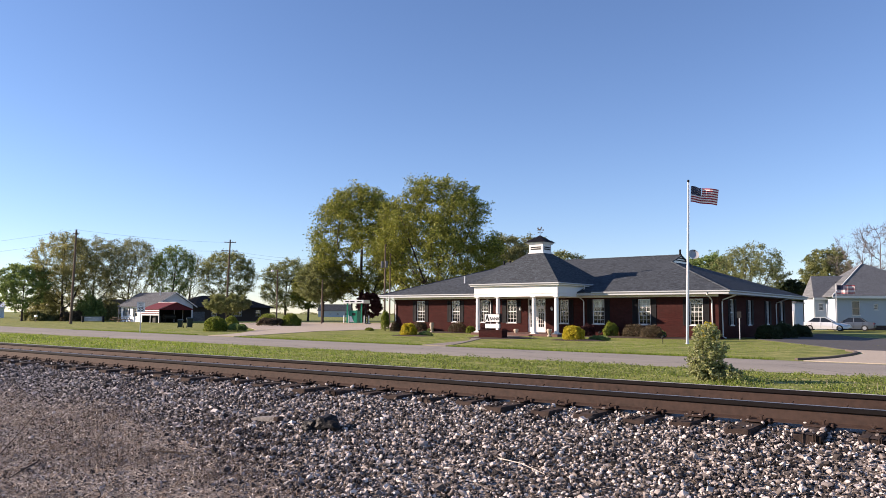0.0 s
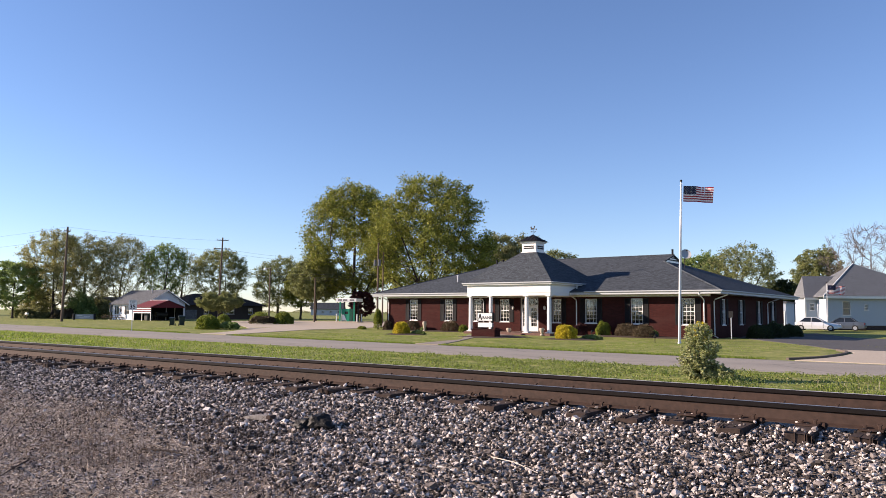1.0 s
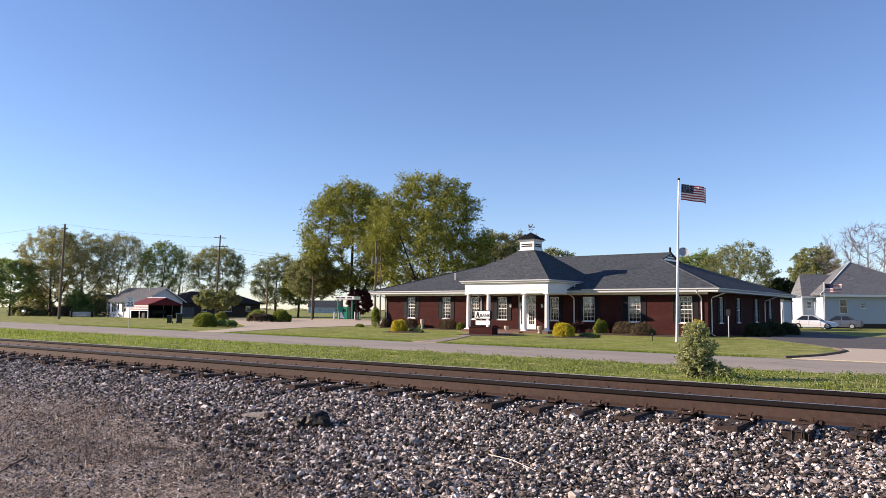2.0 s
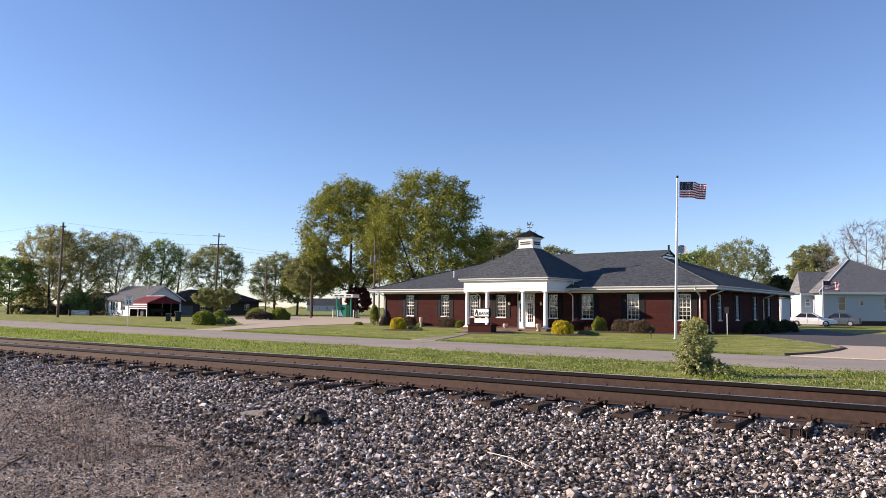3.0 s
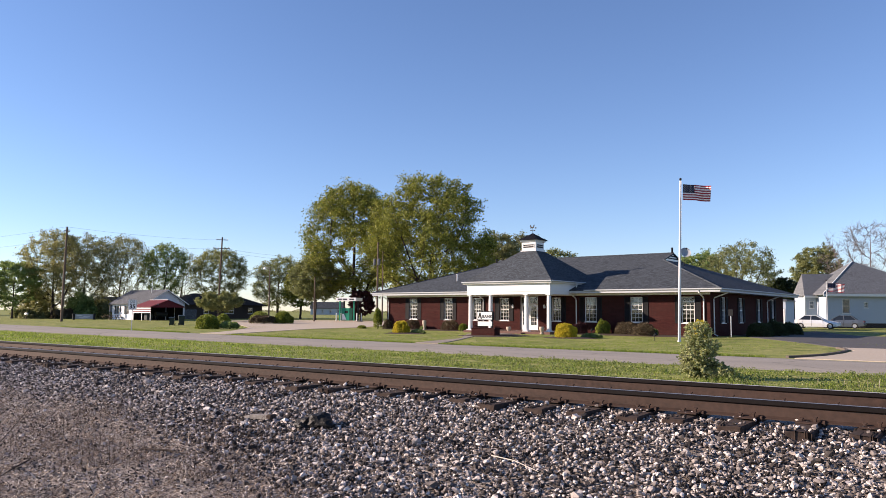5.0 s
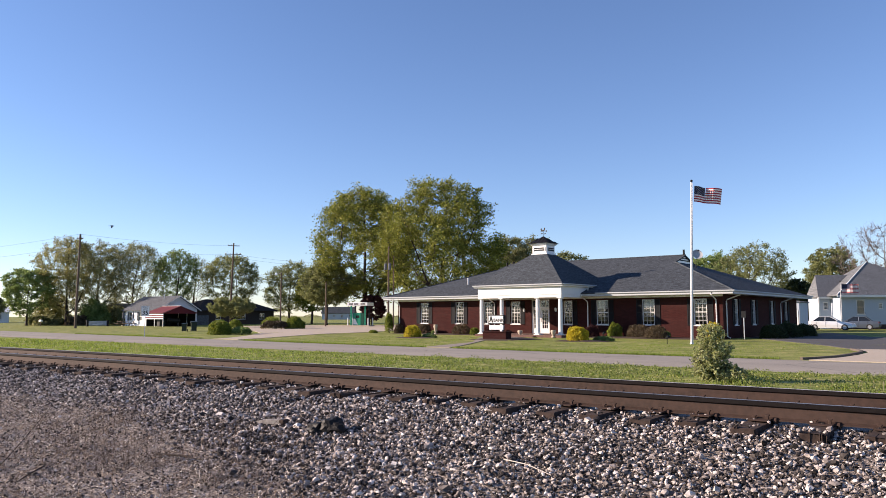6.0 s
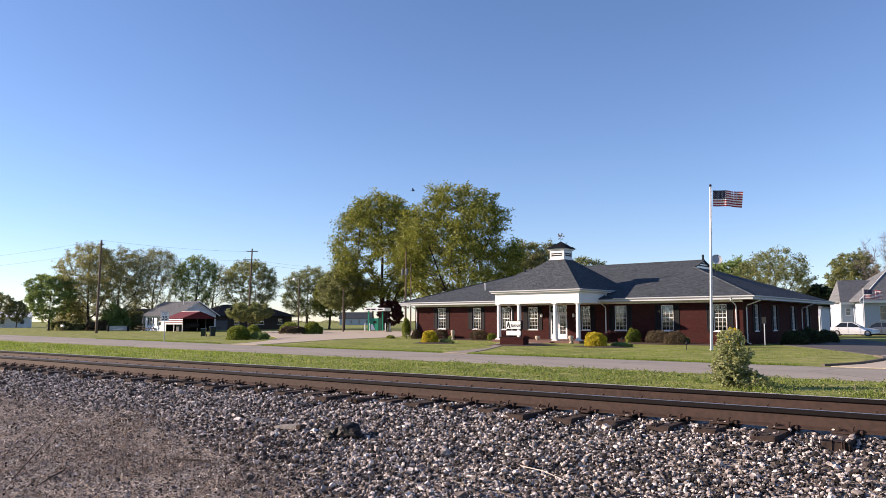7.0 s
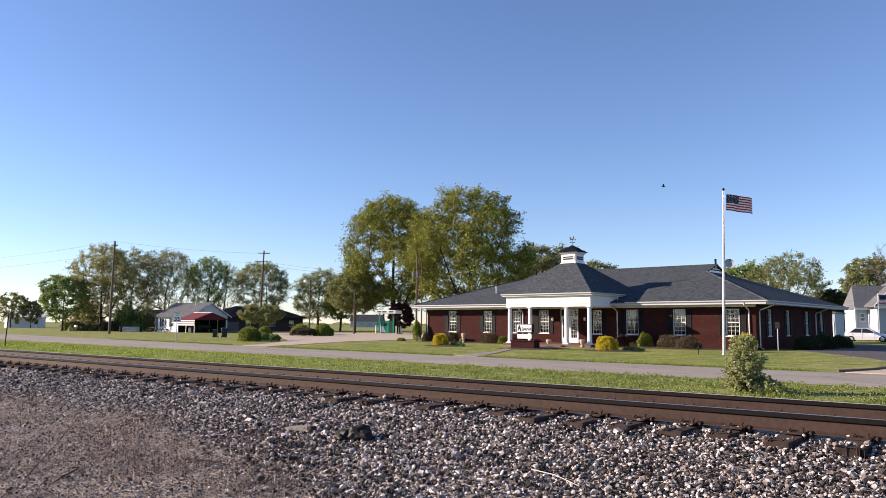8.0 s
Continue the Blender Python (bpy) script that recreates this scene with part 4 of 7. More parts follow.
    # weathervane: rod, cross arms, arrow, cockerel
    m = Mesh().tube([(0, 0, 1.6), (0, 0, 2.12)], 0.014, 6)
    m.tube([(-0.2, 0, 1.86), (0.2, 0, 1.86)], 0.010, 5).tube([(0, -0.2, 1.86), (0, 0.2, 1.86)], 0.010, 5)
    for x, y in ((-0.2, 0), (0.2, 0), (0, -0.2), (0, 0.2)):
        m.box(x - 0.035, x + 0.035, y - 0.008, y + 0.008, 1.83, 1.90)
    m.tube([(-0.30, 0.05, 2.06), (0.34, -0.05, 2.06)], 0.010, 5)
    m.box(0.26, 0.38, -0.055, -0.042, 2.01, 2.11)
    bird = [(-0.20, 2.08), (-0.26, 2.26), (-0.19, 2.36), (-0.12, 2.20), (0.0, 2.16), (0.07, 2.22), (0.08, 2.32), (0.13, 2.36), (0.16, 2.31), (0.19, 2.29), (0.15, 2.26), (0.13, 2.14), (0.05, 2.06), (-0.08, 2.05)]
    m.extrude(bird, -0.012, 0.012, lambda u, w, s: (u, s, w))
    part("weathervane", m, METAL_DARK, c, "black cockerel weathervane")
    return b


build_bank()


# ---- trees and bushes ----
LEAF_OAK = leafy("oak_leaves", (0.045, 0.070, 0.012), (0.18, 0.205, 0.028), (0.42, 0.41, 0.07), 0.38)
LEAF_GREEN = leafy("green_leaves", (0.08, 0.13, 0.038), (0.20, 0.275, 0.080), (0.36, 0.43, 0.15), 0.45)
LEAF_GREY = leafy("grey_green_leaves", (0.08, 0.092, 0.040), (0.21, 0.22, 0.088), (0.38, 0.37, 0.16), 0.42)
LEAF_GOLD = leafy("golden_spring_leaves", (0.15, 0.15, 0.05), (0.28, 0.275, 0.095), (0.42, 0.39, 0.15), 0.5)
LEAF_DULL = leafy("dull_green_leaves", (0.09, 0.115, 0.04), (0.22, 0.245, 0.085), (0.38, 0.38, 0.16), 0.5)
GREY_BARK = surface("grey_bark", (0.15, 0.13, 0.12), 0.95, fine=9, coarse=1.2, vary=0.25, relief=0.01)
LEAF_PURPLE = leafy("purple_leaves", (0.030, 0.010, 0.012), (0.060, 0.018, 0.020), (0.090, 0.030, 0.030), 0.2)
LEAF_BOX = leafy("clipped_leaves", (0.06, 0.10, 0.012), (0.18, 0.22, 0.024), (0.34, 0.36, 0.05), 0.35)
LEAF_YELLOW = leafy("golden_shrub_leaves", (0.22, 0.185, 0.010), (0.52, 0.43, 0.016), (0.74, 0.62, 0.04), 0.3)
LEAF_RUSSET = leafy("russet_shrub_leaves", (0.04, 0.028, 0.016), (0.09, 0.068, 0.036), (0.17, 0.13, 0.07), 0.2)
LEAF_DARK = leafy("dark_evergreen_leaves", (0.012, 0.022, 0.008), (0.026, 0.042, 0.014), (0.070, 0.085, 0.026), 0.15)
LEAF_WILD = leafy("wild_shrub_leaves", (0.10, 0.13, 0.035), (0.30, 0.33, 0.11), (0.62, 0.62, 0.36), 0.4)


def leaf_mesh(name, pos, size, material, rng, flat=0.3):
    """Small four-cornered leaves, each bent along its midrib's ends, at the points given."""
    n = len(pos)
    a = rng.normal(size=(n, 3))
    a[:, 2] *= 1 - flat
    a /= np.linalg.norm(a, axis=1)[:, None]
    b = np.cross(a, rng.normal(size=(n, 3)))
    b /= np.linalg.norm(b, axis=1)[:, None] + 1e-9
    s = (size * rng.uniform(0.6, 1.3, n))[:, None]
    p = np.stack([pos - a * s * 0.5, pos + b * s * 0.32, pos + a * s * 0.5, pos - b * s * 0.32], 1)
    f = np.arange(4 * n).reshape(n, 4)
    return raw_mesh(name, p.reshape(-1, 3), f, material)


def crown_points(rng, n, w, h, low, seed, vase, gaps):
    """Points through a lumpy crown; vase puts its widest part higher up."""
    out = []
    f = 3.4 / w
    while len(out) < n:
        u = rng.random()
        k = u ** (1.35 if vase else 0.92)
        prof = math.sin(math.pi * (0.06 + 0.90 * k)) ** (0.62 if vase else 0.46)
        a = rng.uniform(0, 2 * math.pi)
        lump = 1 + 0.34 * noise.noise((math.cos(a) * 1.3 + seed, math.sin(a) * 1.3, u * 2.6)) + 0.16 * noise.noise((math.cos(a) * 4, math.sin(a) * 4 + seed, u * 7))
        r = prof * lump * w / 2 * rng.random() ** 0.36
        p = (r * math.cos(a), r * math.sin(a), low + (h * 0.93 - low) * u * (0.92 + 0.08 * lump))
        if noise.noise((p[0] * f + seed, p[1] * f, p[2] * f * 1.7)) > gaps - 0.45 * rng.random():
            out.append(p)
    return np.array(out)


def grow(rng, pts, base, step, reach, rise):
    """Branches that grow from the trunk's foot towards the crown's points, forking as they go."""
    low = pts[:, 2].min()
    pos = [base]
    par = [-1]
    while pos[-1][2] < low * 0.85:
        pos.append(pos[-1] + np.array([*rng.normal(0, 0.05 * step, 2), step]))
        par.append(len(pos) - 2)
    P = np.array(pos)
    d = np.linalg.norm(pts[:, None] - P[None], axis=2)
    near, dist = d.argmin(1), d.min(1)
    alive = np.ones(len(pts), bool)
    for _ in range(90):
        ids = np.where(alive)[0]
        if len(ids) < 3:
            break
        v = pts[ids] - P[near[ids]]
        v /= np.linalg.norm(v, axis=1)[:, None] + 1e-9
        acc = np.zeros((len(P), 3))
        np.add.at(acc, near[ids], v)
        act = np.unique(near[ids])
        g = acc[act] + rng.normal(0, 0.12, (len(act), 3))
        g /= np.linalg.norm(g, axis=1)[:, None] + 1e-9
        g[:, 2] += rise
        g /= np.linalg.norm(g, axis=1)[:, None] + 1e-9
        fresh = P[act] + g * step
        k0 = len(P)
        P = np.concatenate([P, fresh])
        par += act.tolist()
        d = np.linalg.norm(pts[:, None] - fresh[None], axis=2)
        m = d.min(1)
        closer = m < dist
        near = np.where(closer, k0 + d.argmin(1), near)
        dist = np.minimum(dist, m)
        alive &= dist > reach
    return P, np.array(par)


def tree(name, label, x, y, h, w, low, seed, leaves, points=420, per=40, leaf=0.30, trunk=0.020, vase=False, gaps=-0.05, spread=1.0, twigs=4, rise=0.12, bark=None, category="tree", z0=-0.05):
    """A broad-leaved tree: a forking skeleton with fine twigs, and leaf sprays along its thin ends."""
    rng = np.random.default_rng(seed)
    t = thing(name, label, category, (x, y, z0))
    pts = crown_points(rng, points, w, h, low, seed, vase, gaps)
    step = 0.055 * (h + w) / 2
    P, par = grow(rng, pts, np.zeros(3), step, step * 1.15, rise)
    n = len(P)
    tip = 0.0007 * h + 0.003
    area = np.zeros(n)
    kids = np.bincount(par[1:], minlength=n)
    for i in range(n - 1, 0, -1):
        area[i] = max(area[i], tip ** 2.1)
        area[par[i]] += area[i]
    rad = np.maximum(area, tip ** 2.1) ** (1 / 2.1)
    rad = tip * (rad / tip) ** (math.log(trunk * h / tip) / math.log(rad[0] / tip))
    rad[0] *= 1.35
    # a twig fan at every thin joint
    thin = np.where(rad < tip * 2.6)[0]
    way = P[thin] - P[np.maximum(par[thin], 0)]
    way /= np.linalg.norm(way, axis=1)[:, None] + 1e-9
    src = np.repeat(thin, twigs)
    tw = np.repeat(way, twigs, 0) * 0.8 + rng.normal(0, 0.62, (len(src), 3)) + np.array([0, 0, 0.25])
    tw /= np.linalg.norm(tw, axis=1)[:, None]
    ends = P[src] + tw * (step * rng.uniform(0.7, 1.7, len(src)))[:, None]
    allp = np.concatenate([P, ends])
    allpar = np.concatenate([par, src])
    allrad = np.concatenate([rad, np.full(len(ends), tip * 0.45)])
    sides = 4
    d = allp - allp[np.maximum(allpar, 0)]
    d[0] = (0, 0, 1)
    d /= np.linalg.norm(d, axis=1)[:, None] + 1e-9
    a = np.cross(d, np.array([0.83, 0.54, 0.11]))
    a /= np.linalg.norm(a, axis=1)[:, None] + 1e-9
    b = np.cross(d, a)
    ang = 2 * np.pi * np.arange(sides) / sides
    ring = allp[:, None] + (a[:, None] * np.cos(ang)[None, :, None] + b[:, None] * np.sin(ang)[None, :, None]) * allrad[:, None, None]
    i = np.arange(1, len(allp))
    q = np.arange(sides)
    lo, hi = allpar[i][:, None] * sides, i[:, None] * sides
    faces = np.stack([lo + q, lo + (q + 1) % sides, hi + (q + 1) % sides, hi + q], 2).reshape(-1, 4)
    part("trunk", raw_mesh("trunk", ring.reshape(-1, 3), faces, bark or BARK), None, t)
    if per:
        k = rng.integers(int(per * 0.4), int(per * 1.6) + 1, len(ends))
        s0 = np.repeat(P[src], k, 0)
        s1 = np.repeat(ends, k, 0)
        f = rng.random((len(s0), 1)) ** 0.7
        pos = s0 + (s1 - s0) * (f * 1.15) + rng.normal(0, 1, s0.shape) * np.array([1, 1, 0.55]) * step * 0.30 * spread
        part("crown", leaf_mesh("crown", pos, leaf, leaves, rng), None, t)
    return t


def bush(name, label, x, y, wx, wy, h, leaves, seed, n=2600, leaf=0.07, turn=0.0, round_top=0.75, group="", ragged=0.10, z=0.0):
    """A shrub of many small leaves over a few stems."""
    rng = np.random.default_rng(seed)
    n, leaf = int(n * 1.7), leaf * 1.12
    d = rng.normal(size=(n, 3))
    d /= np.linalg.norm(d, axis=1)[:, None]
    d[:, 2] = np.abs(d[:, 2]) ** round_top
    rad = 1 - np.abs(rng.normal(0, 0.16, n))
    wob = np.array([1 + ragged * 2 * noise.noise((float(a) * 2.3, float(b) * 2.3 + seed, float(c) * 2.3)) for a, b, c in d])
    p = d * (rad * wob)[:, None] * np.array([wx / 2, wy / 2, h * 0.98])
    p[:, 2] = p[:, 2] * 0.97 + 0.02
    t = thing(name, label, "bush", (x, y, z - 0.02), turn, group)
    part("foliage", leaf_mesh("foliage", p, leaf, leaves, rng, 0.1), None, t)
    m = Mesh()
    for i in range(7):
        a = rng.uniform(0, 6.28)
        m.tube([(0.05 * math.cos(a) * wx, 0.05 * math.sin(a) * wy, 0), (0.2 * math.cos(a) * wx, 0.2 * math.sin(a) * wy, h * 0.45), (0.3 * math.cos(a) * wx, 0.3 * math.sin(a) * wy, h * 0.75)], [0.02, 0.014, 0.006], 4)
    part("stem", m, BARK, t)
    return t


# two great oaks behind the drive
tree("oak_tree", "broad spreading oak in fresh olive-green spring leaf", -94.8, 95.2, 25.4, 19.0, 4.2, 11, LEAF_OAK, 960, 35, 0.34, 0.022, gaps=0.04)
tree("oak_tree", "tallest oak with olive-gold spring leaves over dark limbs", -74.4, 92.0, 24.2, 20.0, 4.0, 23, LEAF_OAK, 1020, 35, 0.32, 0.026, gaps=0.04)
tree("oak_tree", "lower oak with drooping olive-green leafy limbs", -98.0, 89.0, 12.0, 9.0, 3.4, 31, LEAF_DULL, 450, 25, 0.24, 0.014)
# the row beyond the white house
tree("roadside_tree", "small dense green tree on open grass", -139.3, 55.6, 10.4, 9.0, 1.8, 41, LEAF_GREEN, 351, 17, 0.30, vase=True)
tree("roadside_tree", "bronze-green budding tree with an open crown", -138.5, 62.0, 16.4, 12.0, 2.6, 42, LEAF_GOLD, 567, 21, 0.23, vase=True)
tree("roadside_tree", "wide half-leafed tree with a dark trunk", -140.5, 68.4, 16.8, 14.5, 2.4, 43, LEAF_GREY, 648, 21, 0.23, vase=True)
tree("roadside_tree", "wide half-leafed tree with a dark trunk", -144.0, 77.6, 17.4, 15.0, 2.4, 44, LEAF_GREY, 648, 16, 0.23, vase=True)
tree("roadside_tree", "tall airy tree in new green leaf", -137.0, 83.2, 15.8, 10.0, 3.5, 45, LEAF_GREEN, 405, 11, 0.30, vase=True)
tree("roadside_tree", "thin grey-green tree with bare upper twigs", -143.4, 91.0, 15.8, 9.0, 3.0, 46, LEAF_GREY, 378, 6, 0.21, vase=True)
tree("roadside_tree", "rounded grey-green tree behind the brown house", -135.1, 95.2, 15.4, 12.5, 2.6, 47, LEAF_DULL, 567, 23, 0.24, vase=True)
tree("roadside_tree", "rounded olive tree behind the brown house", -131.5, 108.0, 14.6, 11.5, 2.8, 48, LEAF_DULL, 540, 19, 0.24)
tree("roadside_tree", "slim olive tree at the edge of the field", -118.0, 103.0, 11.5, 7.5, 2.6, 49, LEAF_OAK, 324, 20, 0.27)
tree("purple_plum_tree", "small dark purple-leaved plum tree", -89.6, 91.7, 5.4, 4.6, 0.9, 50, LEAF_PURPLE, 229, 24, 0.25)
tree("young_tree", "low spreading ornamental tree with fine olive leaves", -93.0, 65.6, 4.5, 6.6, 1.7, 51, LEAF_DULL, 351, 35, 0.15, 0.03)
# behind the bank
tree("backyard_tree", "full yellow-green tree rising behind the bank roof", -83.0, 125.0, 18.2, 10.5, 3.0, 52, LEAF_GREY, 459, 27, 0.31)
tree("backyard_tree", "full yellow-green tree rising behind the bank roof", -84.0, 135.0, 19.4, 11.5, 3.0, 53, LEAF_GREY, 459, 27, 0.31)
tree("backyard_tree", "feathery grey-green tree top above the roof", -63.4, 113.5, 13.4, 9.0, 3.0, 54, LEAF_DULL, 351, 14, 0.27, vase=True)
tree("backyard_tree", "leafy green tree behind the bank", -42.0, 123.0, 12.4, 11.0, 2.0, 55, LEAF_GREEN, 459, 24, 0.28)
tree("backyard_tree", "half-leafed yellow-green tree behind the bank", -32.6, 115.5, 13.0, 11.0, 2.0, 56, LEAF_DULL, 486, 14, 0.23, vase=True)
tree("backyard_tree", "dense tree with wind-turned leaves behind the white house", -28.2, 147.1, 14.4, 8.5, 2.0, 57, LEAF_DULL, 486, 27, 0.28)
tree("evergreen_tree", "dark dense evergreen beside the white house", -27.8, 119.0, 7.4, 5.5, 0.6, 58, LEAF_DARK, 297, 32, 0.29)
tree("bare_tree", "tall grey leafless tree behind the white house", -18.6, 138.7, 17.6, 15.0, 4.0, 59, LEAF_GREY, 720, 0, vase=True, twigs=9, trunk=0.014, bark=GREY_BARK)
tree("distant_tree", "hazy grey-green tree far across the fields", -209.0, 70.6, 9.4, 8.5, 2.0, 60, LEAF_GREY, 243, 9, 0.34, vase=True)
tree("distant_tree", "hazy grey-green tree far across the fields", -207.5, 74.8, 7.2, 6.0, 1.6, 61, LEAF_GREY, 202, 9, 0.34, vase=True)
# woods on the horizon
rng = np.random.default_rng(66)
a = np.radians(rng.uniform(92, 172, 14000))
swell = np.array([noise.noise((float(q) * 14, 3.0, 0)) + 0.5 * noise.noise((float(q) * 60, 7.0, 0)) for q in a])
a, swell = a[swell > -0.05], swell[swell > -0.05]
r = rng.uniform(1000, 1060, len(a))
woods = np.stack([r * np.cos(a), r * np.sin(a), rng.random(len(a)) * (2.0 + 6.5 * swell)], 1)
tagged(new("far_woods", leaf_mesh("far_woods", woods, 1.8, LEAF_GREY, rng)), "thin line of far grey-green woods on the horizon", "woods", kind="stuff")
# thicket by the row of trees
for i, (x, y, w, h, mt, lb) in enumerate(((-146.0, 62.5, 6.0, 6.0, LEAF_GOLD, "golden-leaved thicket under the trees"), (-141.5, 59.6, 6.0, 1.8, LEAF_GREY, "low grey-green hedge under the trees"), (-136.5, 66.2, 5.0, 4.4, LEAF_GREEN, "fresh green sapling clump under the trees"), (-140.0, 70.5, 6.0, 3.6, LEAF_GREY, "olive undergrowth between tree trunks"), (-141.0, 76.5, 6.0, 2.8, LEAF_DULL, "dull green undergrowth behind the white house"), (-138.0, 85.5, 6.0, 2.6, LEAF_DULL, "dull green undergrowth behind the white house"), (-136.0, 63.0, 4.0, 1.6, LEAF_RUSSET, "brown-green low shrubs under the trees"))):
    bush("thicket", lb, x, y, w, w, h, mt, 70 + i, 3400, 0.32, ragged=0.28)

# shrubs in the bank's beds and along the drive
bush("golden_shrub", "bright yellow rounded shrub in a mulch bed", -22.7, 41.9, 1.45, 1.4, 0.98, LEAF_YELLOW, 81, 3600, 0.075, group="golden shrubs")
bush("golden_shrub", "bright yellow rounded shrub in a mulch bed", -36.1, 41.3, 1.25, 1.25, 0.98, LEAF_YELLOW, 82, 3400, 0.075, group="golden shrubs")
bush("low_shrub", "low creeping green shrub beside a mulch bed", -21.5, 43.0, 1.5, 0.8, 0.32, LEAF_GREEN, 83, 1600, 0.06)
bush("low_shrub", "low creeping green shrub beside a mulch bed", -35.0, 41.9, 1.3, 0.8, 0.34, LEAF_GREEN, 84, 1600, 0.06)
for i, (x, w, h, mt, lb) in enumerate(((-46.2, 0.95, 0.9, LEAF_RUSSET, "russet rounded shrub against the brick wall"), (-43.2, 1.5, 1.0, LEAF_RUSSET, "clipped russet shrub against the brick wall"), (-41.9, 0.6, 0.4, LEAF_GREEN, "small green shrub against the brick wall"), (-38.9, 1.9, 1.0, LEAF_RUSSET, "clipped russet shrub against the brick wall"), (-37.5, 0.8, 0.65, LEAF_BOX, "loose green shrub under a window"), (-35.7, 1.2, 1.0, LEAF_PURPLE, "dark purple shrub beside the porch"), (-26.4, 1.2, 0.95, LEAF_PURPLE, "dark purple shrub beside the porch"), (-24.5, 1.15, 1.15, LEAF_BOX, "loose green shrub under a window"), (-22.4, 1.9, 1.05, LEAF_RUSSET, "clipped grey-russet shrub against the brick wall"), (-20.6, 0.7, 0.55, LEAF_GREEN, "small green shrub against the brick wall"), (-17.3, 1.3, 1.0, LEAF_PURPLE, "dark purple shrub near the building corner"))):
    bush("foundation_shrub", lb, x, 50.9 if i != 8 else 50.4, w, min(w, 1.3), h, mt, 90 + i, 1900, 0.075, group="shrubs along the bank")
bush("foundation_shrub", "clipped tan-green shrub in front of the brick wall", -20.9, 49.9, 1.65, 1.3, 0.98, LEAF_RUSSET, 110, 2200, 0.07, group="shrubs along the bank")
bush("climbing_shrub", "tall narrow green shrub at the building corner", -47.9, 51.4, 0.85, 0.8, 2.0, LEAF_BOX, 111, 2600, 0.09, round_top=0.5)
bush("low_shrub", "low green shrub beside the drive", -49.6, 51.0, 1.0, 0.7, 0.28, LEAF_BOX, 112, 1400, 0.08)
for i, (x, y, w, h) in enumerate(((-14.5, 55.2, 1.9, 1.05), (-14.3, 58.4, 2.2, 1.2), (-14.1, 62.4, 2.1, 0.95))):
    bush("evergreen_shrub", "dark evergreen shrub along the shaded side wall", x, y, 1.8, w, h, LEAF_DARK, 120 + i, 2600, 0.10, group="evergreens along the side wall")
bush("round_shrub", "round clipped golden-green shrub on the grass corner", -56.3, 38.5, 2.05, 2.05, 1.36, LEAF_BOX, 130, 6000, 0.10)
bush("flat_shrub", "low flat-topped dark green shrub beside a round one", -54.8, 39.7, 1.9, 1.5, 0.66, LEAF_GREEN, 131, 3600, 0.10, round_top=0.4)
bush("round_shrub", "rounded golden-green shrub behind another", -58.2, 41.5, 1.6, 1.6, 1.35, LEAF_BOX, 134, 2600, 0.085)
bush("flat_shrub", "low brown-green clipped hedge by the drive", -75.0, 59.4, 2.4, 4.0, 1.02, LEAF_RUSSET, 132, 4200, 0.13, round_top=0.4)
bush("round_shrub", "round clipped green shrub by the drive", -74.2, 61.9, 2.6, 2.6, 1.55, LEAF_BOX, 133, 4600, 0.13)
bush("round_shrub", "rounded green shrub behind the hedge", -79.5, 62.4, 2.4, 3.0, 1.6, LEAF_BOX, 135, 2600, 0.1)
tree("wild_shrub", "ragged leafy shrub with pale leaves beside the railway", -6.32, 18.5, 1.48, 0.92, 0.10, 140, LEAF_WILD, 420, 5, 0.062, 0.012, category="bush", z0=-0.06, twigs=3, gaps=-0.15)
tree("wild_shrub", "low ragged leaves spreading beside the railway", -6.12, 18.45, 0.55, 1.15, 0.06, 141, LEAF_WILD, 240, 5, 0.055, 0.012, category="bush", z0=-0.06, twigs=3, gaps=-0.1)
bush("golden_flower_shrub", "yellow flowering shrub against the shaded corner", -16.0, 47.2, 1.1, 1.0, 1.3, LEAF_YELLOW, 142, 1600, 0.08)


def bed(name, x, y, rx, ry, seed):
    """A mulch bed: a low mound with an uneven rim."""
    m = Mesh()
    n = 28
    m.v.append((x, y, 0.075))
    for q in (0.6, 1.0):
        for i in range(n):
            a = 2 * math.pi * i / n
            k = q * (1 + 0.12 * noise.noise((math.cos(a) * 2, math.sin(a) * 2, seed)))
            m.v.append((x + rx * k * math.cos(a), y + ry * k * math.sin(a), 0.07 if q < 1 else -0.02))
    for i in range(n):
        j = (i + 1) % n
        m.face((0, 1 + i, 1 + j))
        m.face((1 + i, 1 + n + i, 1 + n + j, 1 + j))
    tagged(part(name, m, MULCH, smooth=True), "dark mulch bed in the lawn", "flower bed", kind="structure")


bed("mulch_bed_1", -22.6, 42.1, 1.9, 1.2, 1)
bed("mulch_bed_2", -36.0, 41.5, 1.8, 1.2, 2)
bed("mulch_bed_3", -41.5, 51.1, 6.0, 1.1, 3)
bed("mulch_bed_4", -21.8, 50.6, 5.6, 1.4, 4)
bed("mulch_bed_5", -28.6, 42.6, 2.3, 2.9, 5)
bed("mulch_bed_6", -15.9, 64.0, 1.3, 8.5, 6)
sheet("walkway", [(-24.9, 29.6), (-23.2, 29.4), (-25.4, 34.0), (-28.6, 40.0), (-31.0, 44.0), (-30.2, 47.3), (-32.6, 47.3), (-32.3, 44.5), (-29.6, 40.3), (-27.0, 36.5)], 0.008, WALKWAY, "weathered stained concrete footpath to the porch")


